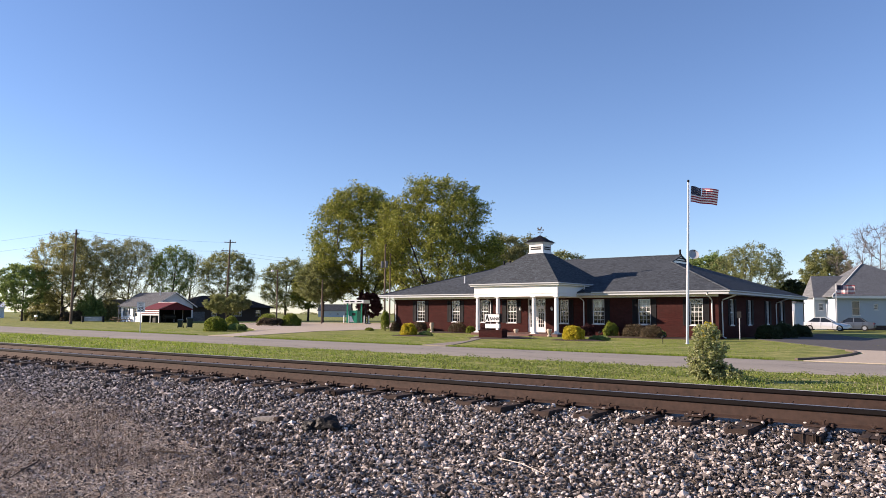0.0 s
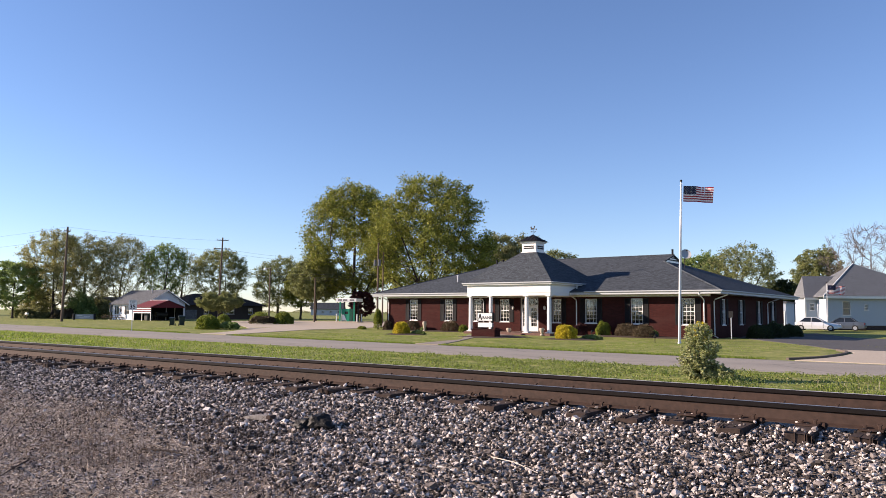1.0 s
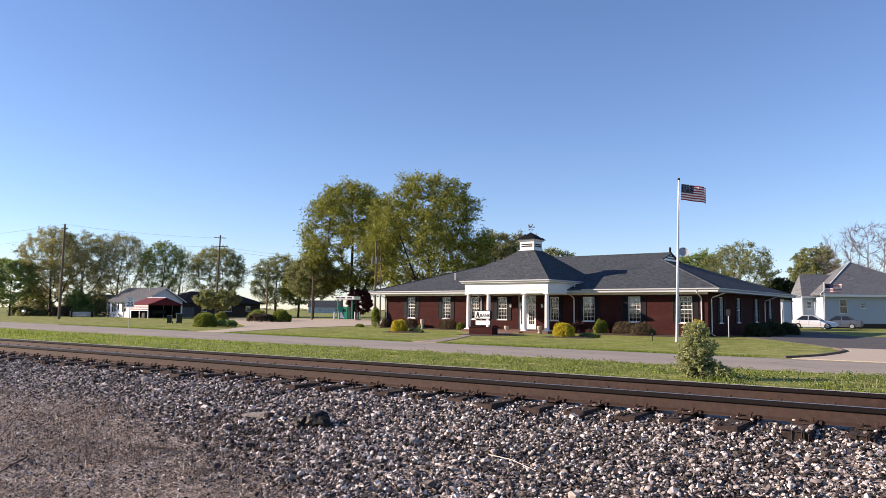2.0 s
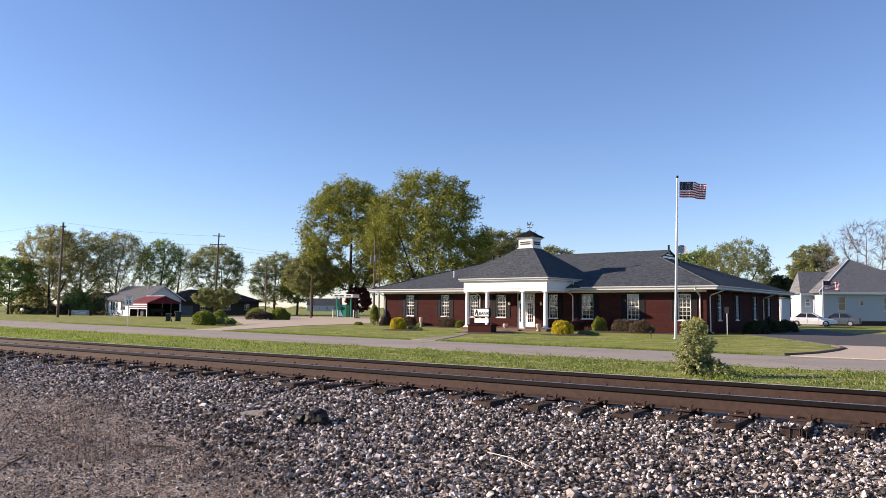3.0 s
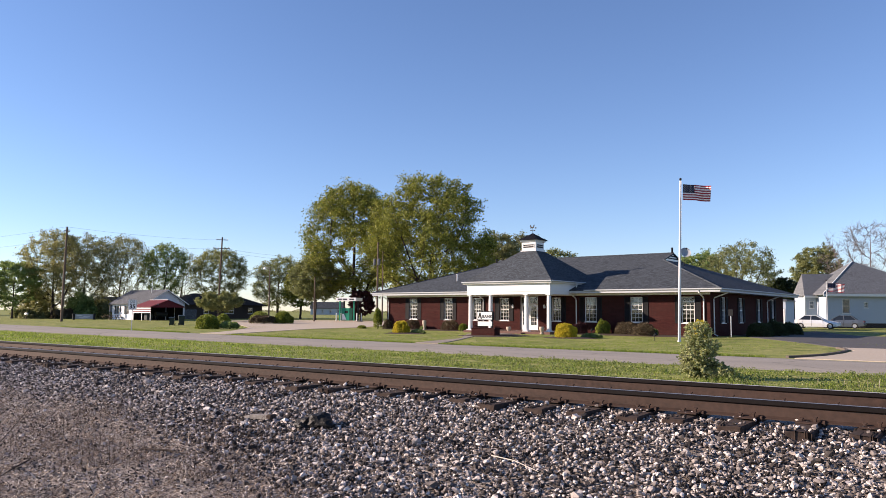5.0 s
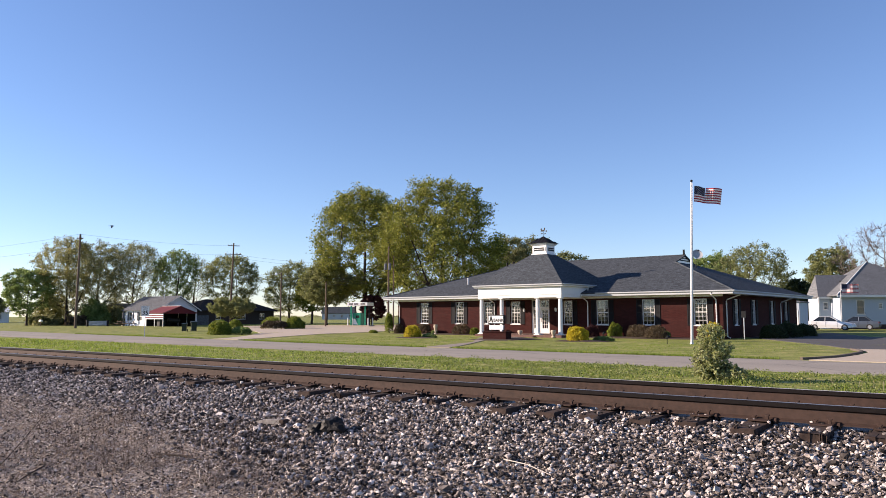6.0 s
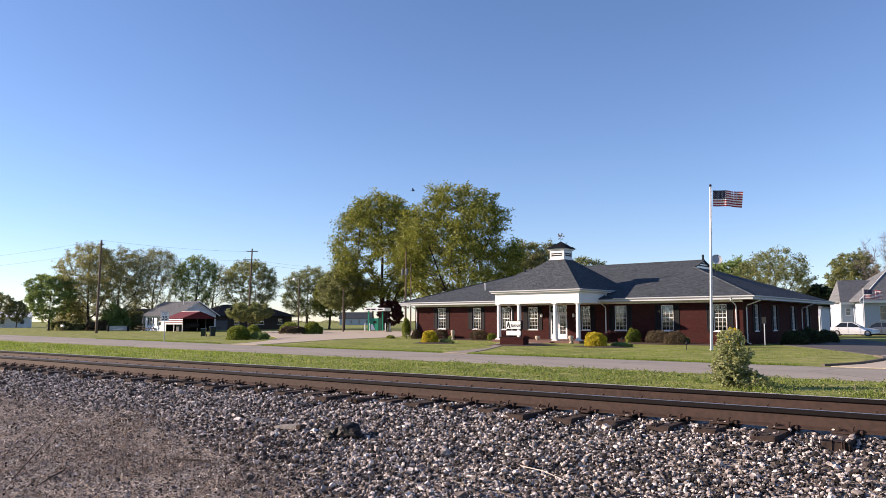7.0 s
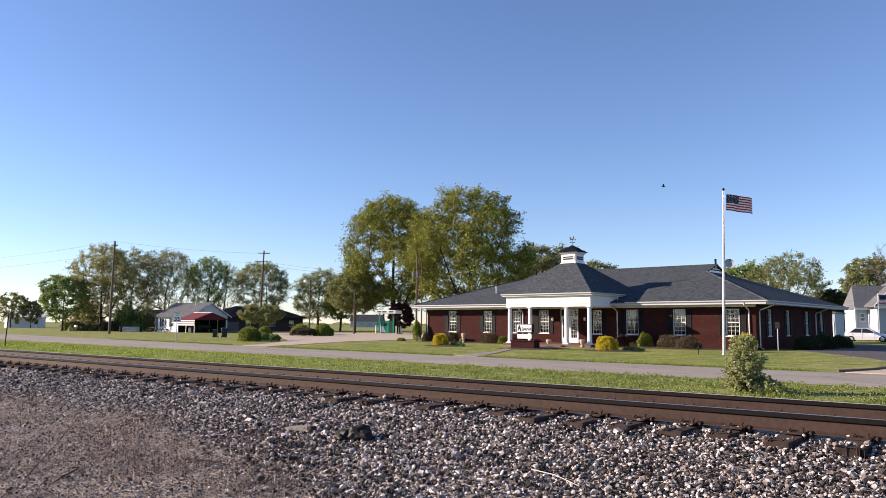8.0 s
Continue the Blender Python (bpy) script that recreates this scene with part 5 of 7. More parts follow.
# ---- lettering ----
def lettering(name, text, size, material, parent, m, label="", bold=0.0):
    cu = bpy.data.curves.new(name, "FONT")
    cu.body, cu.size, cu.extrude, cu.offset = text, size, 0.002, bold
    cu.align_x, cu.align_y = "CENTER", "CENTER"
    tmp = bpy.data.objects.new(name, cu)
    scene.collection.objects.link(tmp)
    me = bpy.data.meshes.new_from_object(tmp)
    bpy.data.objects.remove(tmp)
    bpy.data.curves.remove(cu)
    me.materials.clear()
    me.materials.append(material)
    ob = new(name, me)
    ob.parent = parent
    ob.matrix_basis = m
    return tagged(ob, label)


def build_bank_sign():
    s = thing("bank_sign", "white lettered sign cabinet on a red brick plinth", "sign", (-28.45, 41.3, 0.0), 8)
    part("plinth", Mesh().box(-0.95, 0.80, -0.42, 0.42, -0.05, 0.50, 0.01), BRICK, s, "low red brick plinth")
    part("plinth_cap", Mesh().box(-0.99, 0.84, -0.46, 0.46, 0.50, 0.55, 0.012), BRICK, s)
    c = part("cabinet", Mesh().box(-0.68, 0.54, -0.14, 0.14, 1.06, 1.66, 0.02), SHUTTER, s, "dark-edged sign cabinet")
    part("face", Mesh().box(-0.62, 0.48, -0.155, -0.14, 1.11, 1.61), SILVER_SIGN, c)
    part("face", Mesh().box(-0.62, 0.48, 0.14, 0.155, 1.11, 1.61), SILVER_SIGN, c)
    lettering("letter_row", "BANK", 0.29, INK, c, pose(0.13, -0.158, 1.30, 90, 0, 0), "black capital letters", 0.008)
    m = Mesh().extrude([(-0.58, 1.15), (-0.47, 1.57), (-0.38, 1.57), (-0.26, 1.15), (-0.37, 1.15), (-0.42, 1.34), (-0.48, 1.22)], -0.160, -0.156, lambda u, w, q: (u, q, w))
    part("emblem", m, INK, c, "black abstract emblem")
    part("message_board", Mesh().box(-0.62, 0.46, -0.10, 0.10, 0.66, 0.97, 0.015), SILVER_SIGN, s, "blank pale message board")
    for x in (-0.56, 0.42):
        part("post", Mesh().box(x - 0.05, x + 0.05, -0.05, 0.05, 0.55, 1.06), SHUTTER, s)


build_bank_sign()


# ---- flags: rigid strips that ride one wave ----
FLAG_STRIPS = []


def flag(parent_at, heading, width, height, strips, seed, pole_h, pole_r, label, stars=True, lean=(0.0, 0.0)):
    """A pole with a striped flag in upright strips; the strips are kept for the motions."""
    t = thing("flagpole", label, "flagpole", parent_at)
    t.matrix_basis = pose(*parent_at, *lean, 0)
    part("pole", Mesh().lathe(0, 0, [(pole_r * 1.25, 0), (pole_r * 1.1, pole_h * 0.5), (pole_r * 0.7, pole_h)], 14), ALU, t, "bright aluminium pole", True)
    part("finial", Mesh().lathe(0, 0, [(0.02, pole_h), (0.055, pole_h + 0.02), (0.075, pole_h + 0.08), (0.055, pole_h + 0.14), (0.01, pole_h + 0.16)], 12), METAL_DARK, t, "round pole-top ball", True)
    part("base_collar", Mesh().lathe(0, 0, [(pole_r * 1.6, -0.02), (pole_r * 1.5, 0.04), (pole_r * 1.26, 0.06)], 14), ALU, t, "", True)
    part("halyard", Mesh().tube([(pole_r * 1.3, -0.02, 1.2), (pole_r * 1.1, -0.02, pole_h - 0.05)], 0.006, 4), WHITE_CLOTH, t)
    f = new("flag")
    f.parent = t
    f.matrix_basis = pose(0.11, 0.08, pole_h - 0.20 - height, 0, 0, heading)
    tagged(f, "stars and stripes flag flying in the wind")
    sw = width / strips
    for i in range(strips):
        m = Mesh()
        x0, x1 = i * sw, (i + 1) * sw
        for k in range(13):
            z0, z1 = height * k / 13, height * (k + 1) / 13
            col = 0 if k % 2 == 0 else 1
            union = 0.40 * width
            if k >= 6 and x0 < union - 1e-6:
                col = 2
            m.box(0, sw + 0.014, -0.004, 0.004, z0, z1, 0, col)
        if stars and x0 < 0.40 * width - 1e-6:
            for a in range(2):
                for k in range(5):
                    xx, zz = sw * (0.25 + 0.5 * a), height * (6.6 + 1.5 * k + 0.7 * (a % 2)) / 13
                    if zz < height * 0.97:
                        for y0, y1 in ((-0.007, -0.004), (0.004, 0.007)):
                            m.box(xx - 0.012, xx + 0.012, y0, y1, zz - 0.012, zz + 0.012, 0, 1)
        ob = part("flag_strip", m, [RED_PAINT, WHITE_CLOTH, BLUE_CLOTH], f)
        FLAG_STRIPS.append((ob, i, sw, height, seed))


flag((-15.26, 41.45, 0.02), 46.0, 1.76, 0.92, 12, 0.0, 9.25, 0.065, "tall aluminium flagpole on the bank lawn", True, (-1.0, 1.3))
flag((-17.35, 94.5, 0.0), 30.0, 2.0, 1.0, 7, 2.0, 5.4, 0.035, "small white flagpole before the white house", False)


# ---- bird ----
def build_bird():
    b = thing("bird", "small dark bird flying across the sky", "bird", (-120, 20, 12))
    m = Mesh()
    prof = [(-0.11, 0.006), (-0.07, 0.018), (-0.02, 0.034), (0.04, 0.036), (0.08, 0.026), (0.105, 0.020), (0.125, 0.004)]
    m.tube([(x, 0, 0) for x, _ in prof], [r for _, r in prof], 8)
    m.box(-0.19, -0.09, -0.03, 0.03, -0.004, 0.004)
    part("body", m, INK, b, "", True)
    wings = []
    for s in (-1, 1):
        o = [(0.05, 0.0), (0.055, 0.09), (0.02, 0.20), (-0.05, 0.27), (-0.035, 0.16), (-0.05, 0.08), (-0.045, 0.0)]
        m = Mesh().extrude([(u, w * s) for u, w in o], -0.003, 0.003, lambda u, w, q: (u, w, q))
        wings.append(part("wing", m, INK, b))
    for ob in b.children:
        for v in ob.data.vertices:
            v.co *= 0.72
    return b, wings


BIRD, WINGS = build_bird()


def motions():
    # the flags: a wave runs from the pole to the fly end
    steps = int(SECONDS * 10)
    rows = {ob.name: [] for ob, *_ in FLAG_STRIPS}
    for q in range(steps + 1):
        t = q / 10
        place = {}
        for ob, i, sw, h, seed in FLAG_STRIPS:
            x, y, z = place.get(seed, (0.0, 0.0, 0.0))
            s = i * sw
            grow = min(1.0, 0.25 + s / 0.9)
            yaw = grow * (34 * math.sin(5.2 * s - 9.5 * t + seed) + 14 * math.sin(2.6 * s - 5.1 * t + 1.3 + seed))
            pitch = 3.0 + 3.5 * math.sin(1.6 * s - 3.1 * t + 0.6 + seed)
            roll = 5 * grow * math.sin(3.5 * s - 7.3 * t + 2.1)
            m = pose(x, y, z, roll, pitch * grow, yaw)
            rows[ob.name].append((t, m))
            e = m @ Vector((sw, 0, 0))
            place[seed] = (e.x, e.y, e.z)
    for ob, *_ in FLAG_STRIPS:
        walk(ob, rows[ob.name])
    # the bird: comes in late, crosses ahead of the camera, beats its wings
    walk(BIRD, BIRD_ROWS)
    for wing, s in zip(WINGS, (-1, 1)):
        beat = []
        for q in range(int(SECONDS * 15) + 1):
            t = q / 15
            beat.append((t, pose(0, 0, 0.012, s * (8 + 38 * math.sin(2 * math.pi * 4.3 * t)), 0, 0)))
        walk(wing, beat)


# ---- things round the bank ----
def satellite_dish():
    t = thing("satellite_dish", "pale round satellite dish on a mast behind the roof ridge", "satellite dish", (-21.9, 61.0, 5.85))
    part("mast", Mesh().tube([(0, 0, -0.3), (0, 0, 0.45), (0.12, -0.1, 0.72)], 0.03, 8), METAL_DARK, t)
    m = Mesh()
    rot = look((0.18, -0.16, 0.80), (3.0, -4.0, 3.2)) @ pose(0, 0, 0, 180, 0, 0)
    prev = None
    for i in range(7):
        r = 0.43 * i / 6
        z = 0.12 * (i / 6) ** 2
        ring = [rot @ Vector((r * math.cos(2 * math.pi * k / 20), r * 1.06 * math.sin(2 * math.pi * k / 20), z)) for k in range(20)]
        if prev:
            for k in range(20):
                q = (k + 1) % 20
                m.quad(prev[k], prev[q], ring[q], ring[k])
        prev = ring
    part("reflector", m, DISH_GREY, t, "pale grey reflector", True)
    part("feed_arm", Mesh().tube([rot @ Vector((0, -0.42, 0.1)), rot @ Vector((0, -0.18, 0.42))], 0.014, 6).box(-0.05, 0.05, -0.05, 0.05, -0.05, 0.08, 0.01, 0, rot @ pose(0, -0.16, 0.42)), METAL_DARK, t)


def spotlight(x, y):
    t = thing("garden_spotlight", "small black ground spotlight on the lawn", "spotlight", (x, y, 0.0), group="garden spotlights")
    part("stake", Mesh().tube([(0, 0, -0.05), (0, 0, 0.28)], 0.02, 6), SHUTTER, t)
    part("lamp_head", Mesh().tube([(-0.05, 0.03, 0.30), (0.12, -0.06, 0.42)], [0.06, 0.09], 10), SHUTTER, t)


def utility_pole(x, y, h, label, arms=(), lean=0.0, transformer=False, r=0.16):
    t = thing("utility_pole", label, "utility pole", (x, y, -0.1))
    part("shaft", Mesh().tube([(0, 0, 0), (lean * 0.5, 0, h * 0.5), (lean, 0, h)], [r, r * 0.85, r * 0.65], 10), WOOD_POLE, t, "", True)
    for z, w, turn in arms:
        a = pose(lean * z / h, 0, z, 0, 0, turn)
        part("crossarm", Mesh().box(-w / 2, w / 2, -0.20, -0.10, -0.06, 0.06, 0.01, 0, a), WOOD_POLE, t)
        for u in (-0.46, -0.2, 0.2, 0.46):
            p = a @ Vector((u * w, -0.15, 0.06))
            part("insulator", Mesh().lathe(p.x, p.y, [(0.02, p.z), (0.05, p.z + 0.05), (0.03, p.z + 0.1), (0.05, p.z + 0.14), (0.02, p.z + 0.2)], 8), SILVER_SIGN, t)
    if transformer:
        for u in ((-0.35, -0.25), (0.42, -0.2)):
            m = Mesh().lathe(u[0], u[1], [(0.20, h * 0.71), (0.22, h * 0.715), (0.22, h * 0.78), (0.16, h * 0.79)], 14)
            part("transformer", m, SHINGLE_GREY, t, "grey cylindrical transformer", True)
    return t


def wire(a, b, sag, r=0.010):
    pts = []
    for i in range(17):
        q = i / 16
        p = Vector(a).lerp(Vector(b), q)
        p.z -= sag * 4 * q * (1 - q)
        pts.append(p)
    tagged(part("power_line", Mesh().tube(pts, r, 4), SHUTTER), "thin dark overhead wire between utility poles", "power line", group="overhead wires")


satellite_dish()
spotlight(-24.3, 48.6)
spotlight(-16.6, 41.2)
utility_pole(-103.2, 47.5, 13.1, "tall weathered wooden utility pole by the road", [(12.5, 0.8, 60)], lean=0.35, r=0.19)
utility_pole(-110.5, 77.6, 14.6, "wooden utility pole with two crossarms", [(14.1, 2.0, 60), (12.6, 2.8, 60)], lean=0.6, r=0.18)
utility_pole(-73.7, 78.9, 11.9, "wooden utility pole with grey transformers", [], transformer=True)
utility_pole(-76.1, 82.6, 10.9, "slender wooden pole beside another", [], r=0.12)
utility_pole(-87.5, 79.2, 7.0, "short dark wooden pole before the oaks", [], r=0.14)
t = utility_pole(-85.8, 68.9, 8.1, "wooden yard-light pole by the drive", [], r=0.12)
part("lamp_arm", Mesh().tube([(0, 0, 7.8), (-0.25, -0.3, 8.0), (-0.45, -0.5, 7.95)], 0.03, 6), ALU, t)
part("lamp_head", Mesh().lathe(-0.5, -0.55, [(0.16, 7.72), (0.2, 7.82), (0.14, 7.98), (0.05, 8.02)], 10), ALU, t, "grey dusk-to-dawn lamp")
for z in (13.0, 11.4):
    wire((-103.0, 47.5, z), (-110.0, 77.6, z + 1.0), 0.35)
    wire((-103.0, 47.5, z), (-190.0, 36.0, z + 0.5), 1.2)
for u in (0.0, 0.5):
    wire((-110.0 - u, 77.6, 12.6 - u), (-73.7, 78.9, 9.4 - u), 0.7)
for u in (0.0, 0.45, 0.9):
    wire((-110.0, 77.8, 9.4 - u), (-73.7, 78.9, 7.6 - u), 0.9, 0.014)
wire((-110.2, 77.6, 10.0), (-116.0, 70.0, 4.4), 0.3)


def speed_sign():
    t = thing("speed_limit_sign", "white speed limit sign on a thin steel post", "road sign", (-53.6, 29.95, 0.0), 57)
    part("post", Mesh().box(-0.03, 0.03, -0.02, 0.02, -0.1, 2.42, 0.006), ALU, t)
    part("plate", Mesh().box(-0.30, 0.30, -0.03, -0.022, 1.62, 2.40, 0.003), SILVER_SIGN, t, "white plate")
    r = pose(0, -0.033, 1.86, 90, 0, 0)
    lettering("numerals", "35", 0.44, INK, t, r, "black numerals", 0.01)
    lettering("upper_words", "SPEED", 0.15, INK, t, pose(0, -0.033, 2.29, 90, 0, 0))
    lettering("lower_words", "LIMIT", 0.15, INK, t, pose(0, -0.033, 2.15, 90, 0, 0))
    m = Mesh()
    for z0, z1 in ((1.635, 1.645), (2.375, 2.385)):
        m.box(-0.285, 0.285, -0.0345, -0.031, z0, z1)
    for x in (-0.285, 0.277):
        m.box(x, x + 0.008, -0.0345, -0.031, 1.645, 2.375)
    part("border", m, INK, t)


def wheelie_bin(x, y, turn, s=1.0):
    t = thing("wheeled_bin", "dark green wheeled rubbish bin by the drive", "rubbish bin", (x, y, 0.0), turn, "wheeled bins")
    m = Mesh()
    a, b = [(-0.24, -0.28), (0.24, -0.28), (0.24, 0.28), (-0.24, 0.28)], [(-0.31, -0.36), (0.31, -0.36), (0.31, 0.38), (-0.31, 0.38)]
    i = 0
    m.v += [(p[0] * s, p[1] * s, 0.06) for p in a] + [(p[0] * s, p[1] * s, 0.98 * s) for p in b]
    for f in ((3, 2, 1, 0), (4, 5, 6, 7), (0, 1, 5, 4), (1, 2, 6, 5), (2, 3, 7, 6), (3, 0, 4, 7)):
        m.face(f)
    m.box(-0.34 * s, 0.34 * s, -0.39 * s, 0.40 * s, 0.93 * s, 0.985 * s, 0.01)
    part("body", m, GREEN_BIN, t)
    part("lid", Mesh().extrude([(-0.40, 0.985), (0.42, 0.985), (0.40, 1.06), (0.1, 1.10), (-0.36, 1.05)], -0.34, 0.34, lambda u, w, q: (q * s, u * s, w * s)), GREEN_BIN, t)
    for x in (-0.27, 0.27):
        part("wheel", Mesh().extrude([(0.13 * math.cos(k * 0.524), 0.13 + 0.13 * math.sin(k * 0.524)) for k in range(12)], x - 0.03, x + 0.03, lambda u, w, q: (q, 0.30 + u, w)), RUBBER, t)


speed_sign()
wheelie_bin(-70.3, 43.75, 50, 0.80)
wheelie_bin(-69.95, 44.65, 62, 0.98)


def gable_house():
    """The white house with its low gabled roof, ridge along X, gable towards +X."""
    t = thing("white_house", "small white single-storey house with a grey gabled roof", "house", (0, 0, 0))
    x0, x1, y0, y1, h, zr = -122.8, -112.0, 65.0, 72.0, 2.95, 5.05
    ym = (y0 + y1) / 2
    m = Mesh()
    wins = [(x0 + 1.2, x0 + 2.2), (x0 + 4.4, x0 + 5.4), (x0 + 8.6, x0 + 9.8)]
    wall_panel(m, (x0, y0), (x1, y0), -0.1, h, 0.2, [(a - x0, b - x0, 0.9, 2.3) for a, b in wins])
    part("wall", m, SIDING, t, "white clapboard side wall")
    m = Mesh()
    wall_panel(m, (x1, y0 + 0.2), (x1, y1), -0.1, h, 0.2, [])
    m.extrude([(y0, h), (y1, h), (ym, zr - 0.15)], x1 - 0.2, x1, lambda u, w, s: (s, u, w))
    part("wall", m, SIDING, t, "white clapboard gable wall")
    m = Mesh()
    wall_panel(m, (x1 - 0.2, y1), (x0, y1), -0.1, h, 0.2, [])
    wall_panel(m, (x0, y1 - 0.2), (x0, y0 + 0.2), -0.1, h, 0.2, [])
    m.extrude([(y0, h), (y1, h), (ym, zr - 0.15)], x0, x0 + 0.2, lambda u, w, s: (s, u, w))
    part("wall", m, SIDING, t)
    for a, b in wins:
        window(t, ((a + b) / 2, y0 + 0.04, 0.9), 0, b - a, 1.4, 2, 2)
        shutter(t, a - 0.22, 0.88, 0.36, 1.44, 0, y0)
    for ya, yb, lab in ((y0 - 0.5, ym, "grey shingle slope"), (y1 + 0.5, ym, "")):
        m = Mesh()
        za = zr - (zr - h) * abs(ya - ym) / (ym - y0)
        slope(m, [(x0 - 0.5, ya, za), (x1 + 0.5, ya, za), (x1 + 0.5, yb, zr), (x0 - 0.5, yb, zr)], 0.12)
        part("roof", m, SHINGLE_MID, t, lab)
    for ya in (y0 - 0.5, y1 + 0.5):
        za = zr - (zr - h) * abs(ya - ym) / (ym - y0)
        part("rake_board", Mesh().extrude([(ya, za - 0.02), (ya, za - 0.2), (ym, zr - 0.2), (ym, zr - 0.02)], x1 + 0.5, x1 + 0.54, lambda u, w, s: (s, u, w)), WHITE, t)
    m = Mesh().tube([(-119.4, ym, zr - 0.1), (-119.4, ym, zr + 1.5)], 0.03, 6).tube([(-120.2, ym + 0.5, zr + 1.3), (-118.0, ym - 0.9, zr + 1.4)], 0.02, 5)
    for q in (0.15, 0.4, 0.65, 0.9):
        c = Vector((-120.2, ym + 0.5, zr + 1.3)).lerp(Vector((-118.0, ym - 0.9, zr + 1.4)), q)
        m.tube([c + Vector((-0.35, -0.5, 0)), c + Vector((0.35, 0.5, 0))], 0.012, 4)
    part("roof_aerial", m, METAL_DARK, t, "thin dark television aerial")
    part("vent_pipe", Mesh().lathe(-115.0, ym - 0.9, [(0.08, zr - 0.6), (0.08, zr + 0.25)], 8), ALU, t)


def carport():
    t = thing("carport", "red metal carport with a striped side and open dark front", "carport", (0, 0, 0))
    x0, x1, y0, y1, h, zr = -111.8, -106.6, 62.6, 68.4, 2.15, 3.25
    ym = (y0 + y1) / 2
    for ya in (y0 - 0.15, y1 + 0.15):
        m = Mesh()
        slope(m, [(x0, ya, h), (x1 + 0.2, ya, h), (x1 + 0.2, ym, zr), (x0, ym, zr)], 0.06)
        part("roof", m, RED_CANVAS, t, "red roof sheet")
    part("gable", Mesh().extrude([(y0 - 0.1, h - 0.12), (y1 + 0.1, h - 0.12), (ym, zr - 0.12)], x1 + 0.05, x1 + 0.09, lambda u, w, s: (s, u, w)), RED_CANVAS, t, "red gable end")
    part("ridge_trim", Mesh().box(x0, x1 + 0.2, ym - 0.08, ym + 0.08, zr - 0.01, zr + 0.05), WHITE, t)
    n = 6
    for k in range(n):
        z0 = 1.15 + (h - 1.15) * k / n
        part("side_stripe", Mesh().box(x0, x1, y0 - 0.03, y0, z0, z0 + (h - 1.15) / n, 0.003), WHITE if k % 2 == 0 else RED_CANVAS, t)
    for x in (x0 + 0.1, (x0 + x1) / 2, x1 - 0.1):
        for y in (y0 + 0.04, y1 - 0.04):
            part("post", Mesh().box(x - 0.05, x + 0.05, y - 0.04, y + 0.04, -0.05, h - 0.05, 0.005), WHITE, t)
    part("back_panel", Mesh().box(x0, x0 + 0.04, y0 + 0.1, y1 - 0.1, 0.0, h), SHUTTER, t, "dark back wall")
    part("side_panel", Mesh().box(x0 + 0.04, x1 - 0.2, y1 - 0.02, y1 + 0.02, 0.0, h), SHUTTER, t)
    # what stands in it
    p = thing("smoker_grill", "large black barrel grill standing under the carport", "grill", (-108.6, 65.6, 0.0), 90)
    part("barrel", Mesh().tube([(-1.0, 0, 0.95), (1.0, 0, 0.95)], 0.38, 14), BLACK_PLASTIC, p, "", True)
    part("stack", Mesh().tube([(0.7, 0, 1.3), (0.7, 0, 1.85)], 0.07, 8), BLACK_PLASTIC, p)
    for x in (-0.8, 0.8):
        for y in (-0.25, 0.25):
            part("leg", Mesh().box(x - 0.03, x + 0.03, y - 0.03, y + 0.03, 0, 0.75), BLACK_PLASTIC, p)
    p = thing("storage_crate", "stacked dark crates under the carport", "crate", (-108.9, 63.6, 0.0))
    part("crate_body", Mesh().box(-0.5, 0.5, -0.45, 0.45, 0.0, 0.9, 0.02), BLACK_PLASTIC, p)
    part("crate_lid", Mesh().box(-0.53, 0.53, -0.48, 0.48, 0.90, 1.0, 0.02), GREEN_BIN, p)


def picnic_table(x, y, turn):
    t = thing("picnic_table", "weathered brown wooden picnic table on the grass", "picnic table", (x, y, 0.0), turn, "picnic tables")
    for i in range(5):
        part("plank", Mesh().box(-0.9, 0.9, -0.36 + 0.145 * i, -0.36 + 0.145 * i + 0.135, 0.71, 0.75, 0.005), WOOD_POLE, t)
    for s in (-1, 1):
        part("bench", Mesh().box(-0.9, 0.9, s * 0.68 - 0.13, s * 0.68 + 0.13, 0.42, 0.46, 0.005), WOOD_POLE, t)
        for q in (-1, 1):
            part("leg", Mesh().tube([(s * 0.65, q * 0.25, 0.71), (s * 0.65, q * 0.68, 0.0)], 0.05, 4), WOOD_POLE, t)
        part("brace", Mesh().box(s * 0.65 - 0.03, s * 0.65 + 0.03, -0.78, 0.78, 0.37, 0.42), WOOD_POLE, t)


def folded_umbrella(x, y):
    t = thing("patio_umbrella", "folded grey patio umbrella on a pole", "umbrella", (x, y, 0.0), 0, "patio umbrellas")
    part("pole", Mesh().lathe(0, 0, [(0.025, 0), (0.025, 2.4)], 8), ALU, t)
    part("canopy", Mesh().lathe(0, 0, [(0.12, 1.25), (0.17, 1.5), (0.12, 2.0), (0.04, 2.45)], 9), SHINGLE_GREY, t, "folded grey cloth")
    part("base", Mesh().lathe(0, 0, [(0.25, 0), (0.25, 0.06), (0.08, 0.12)], 12), CONCRETE, t)


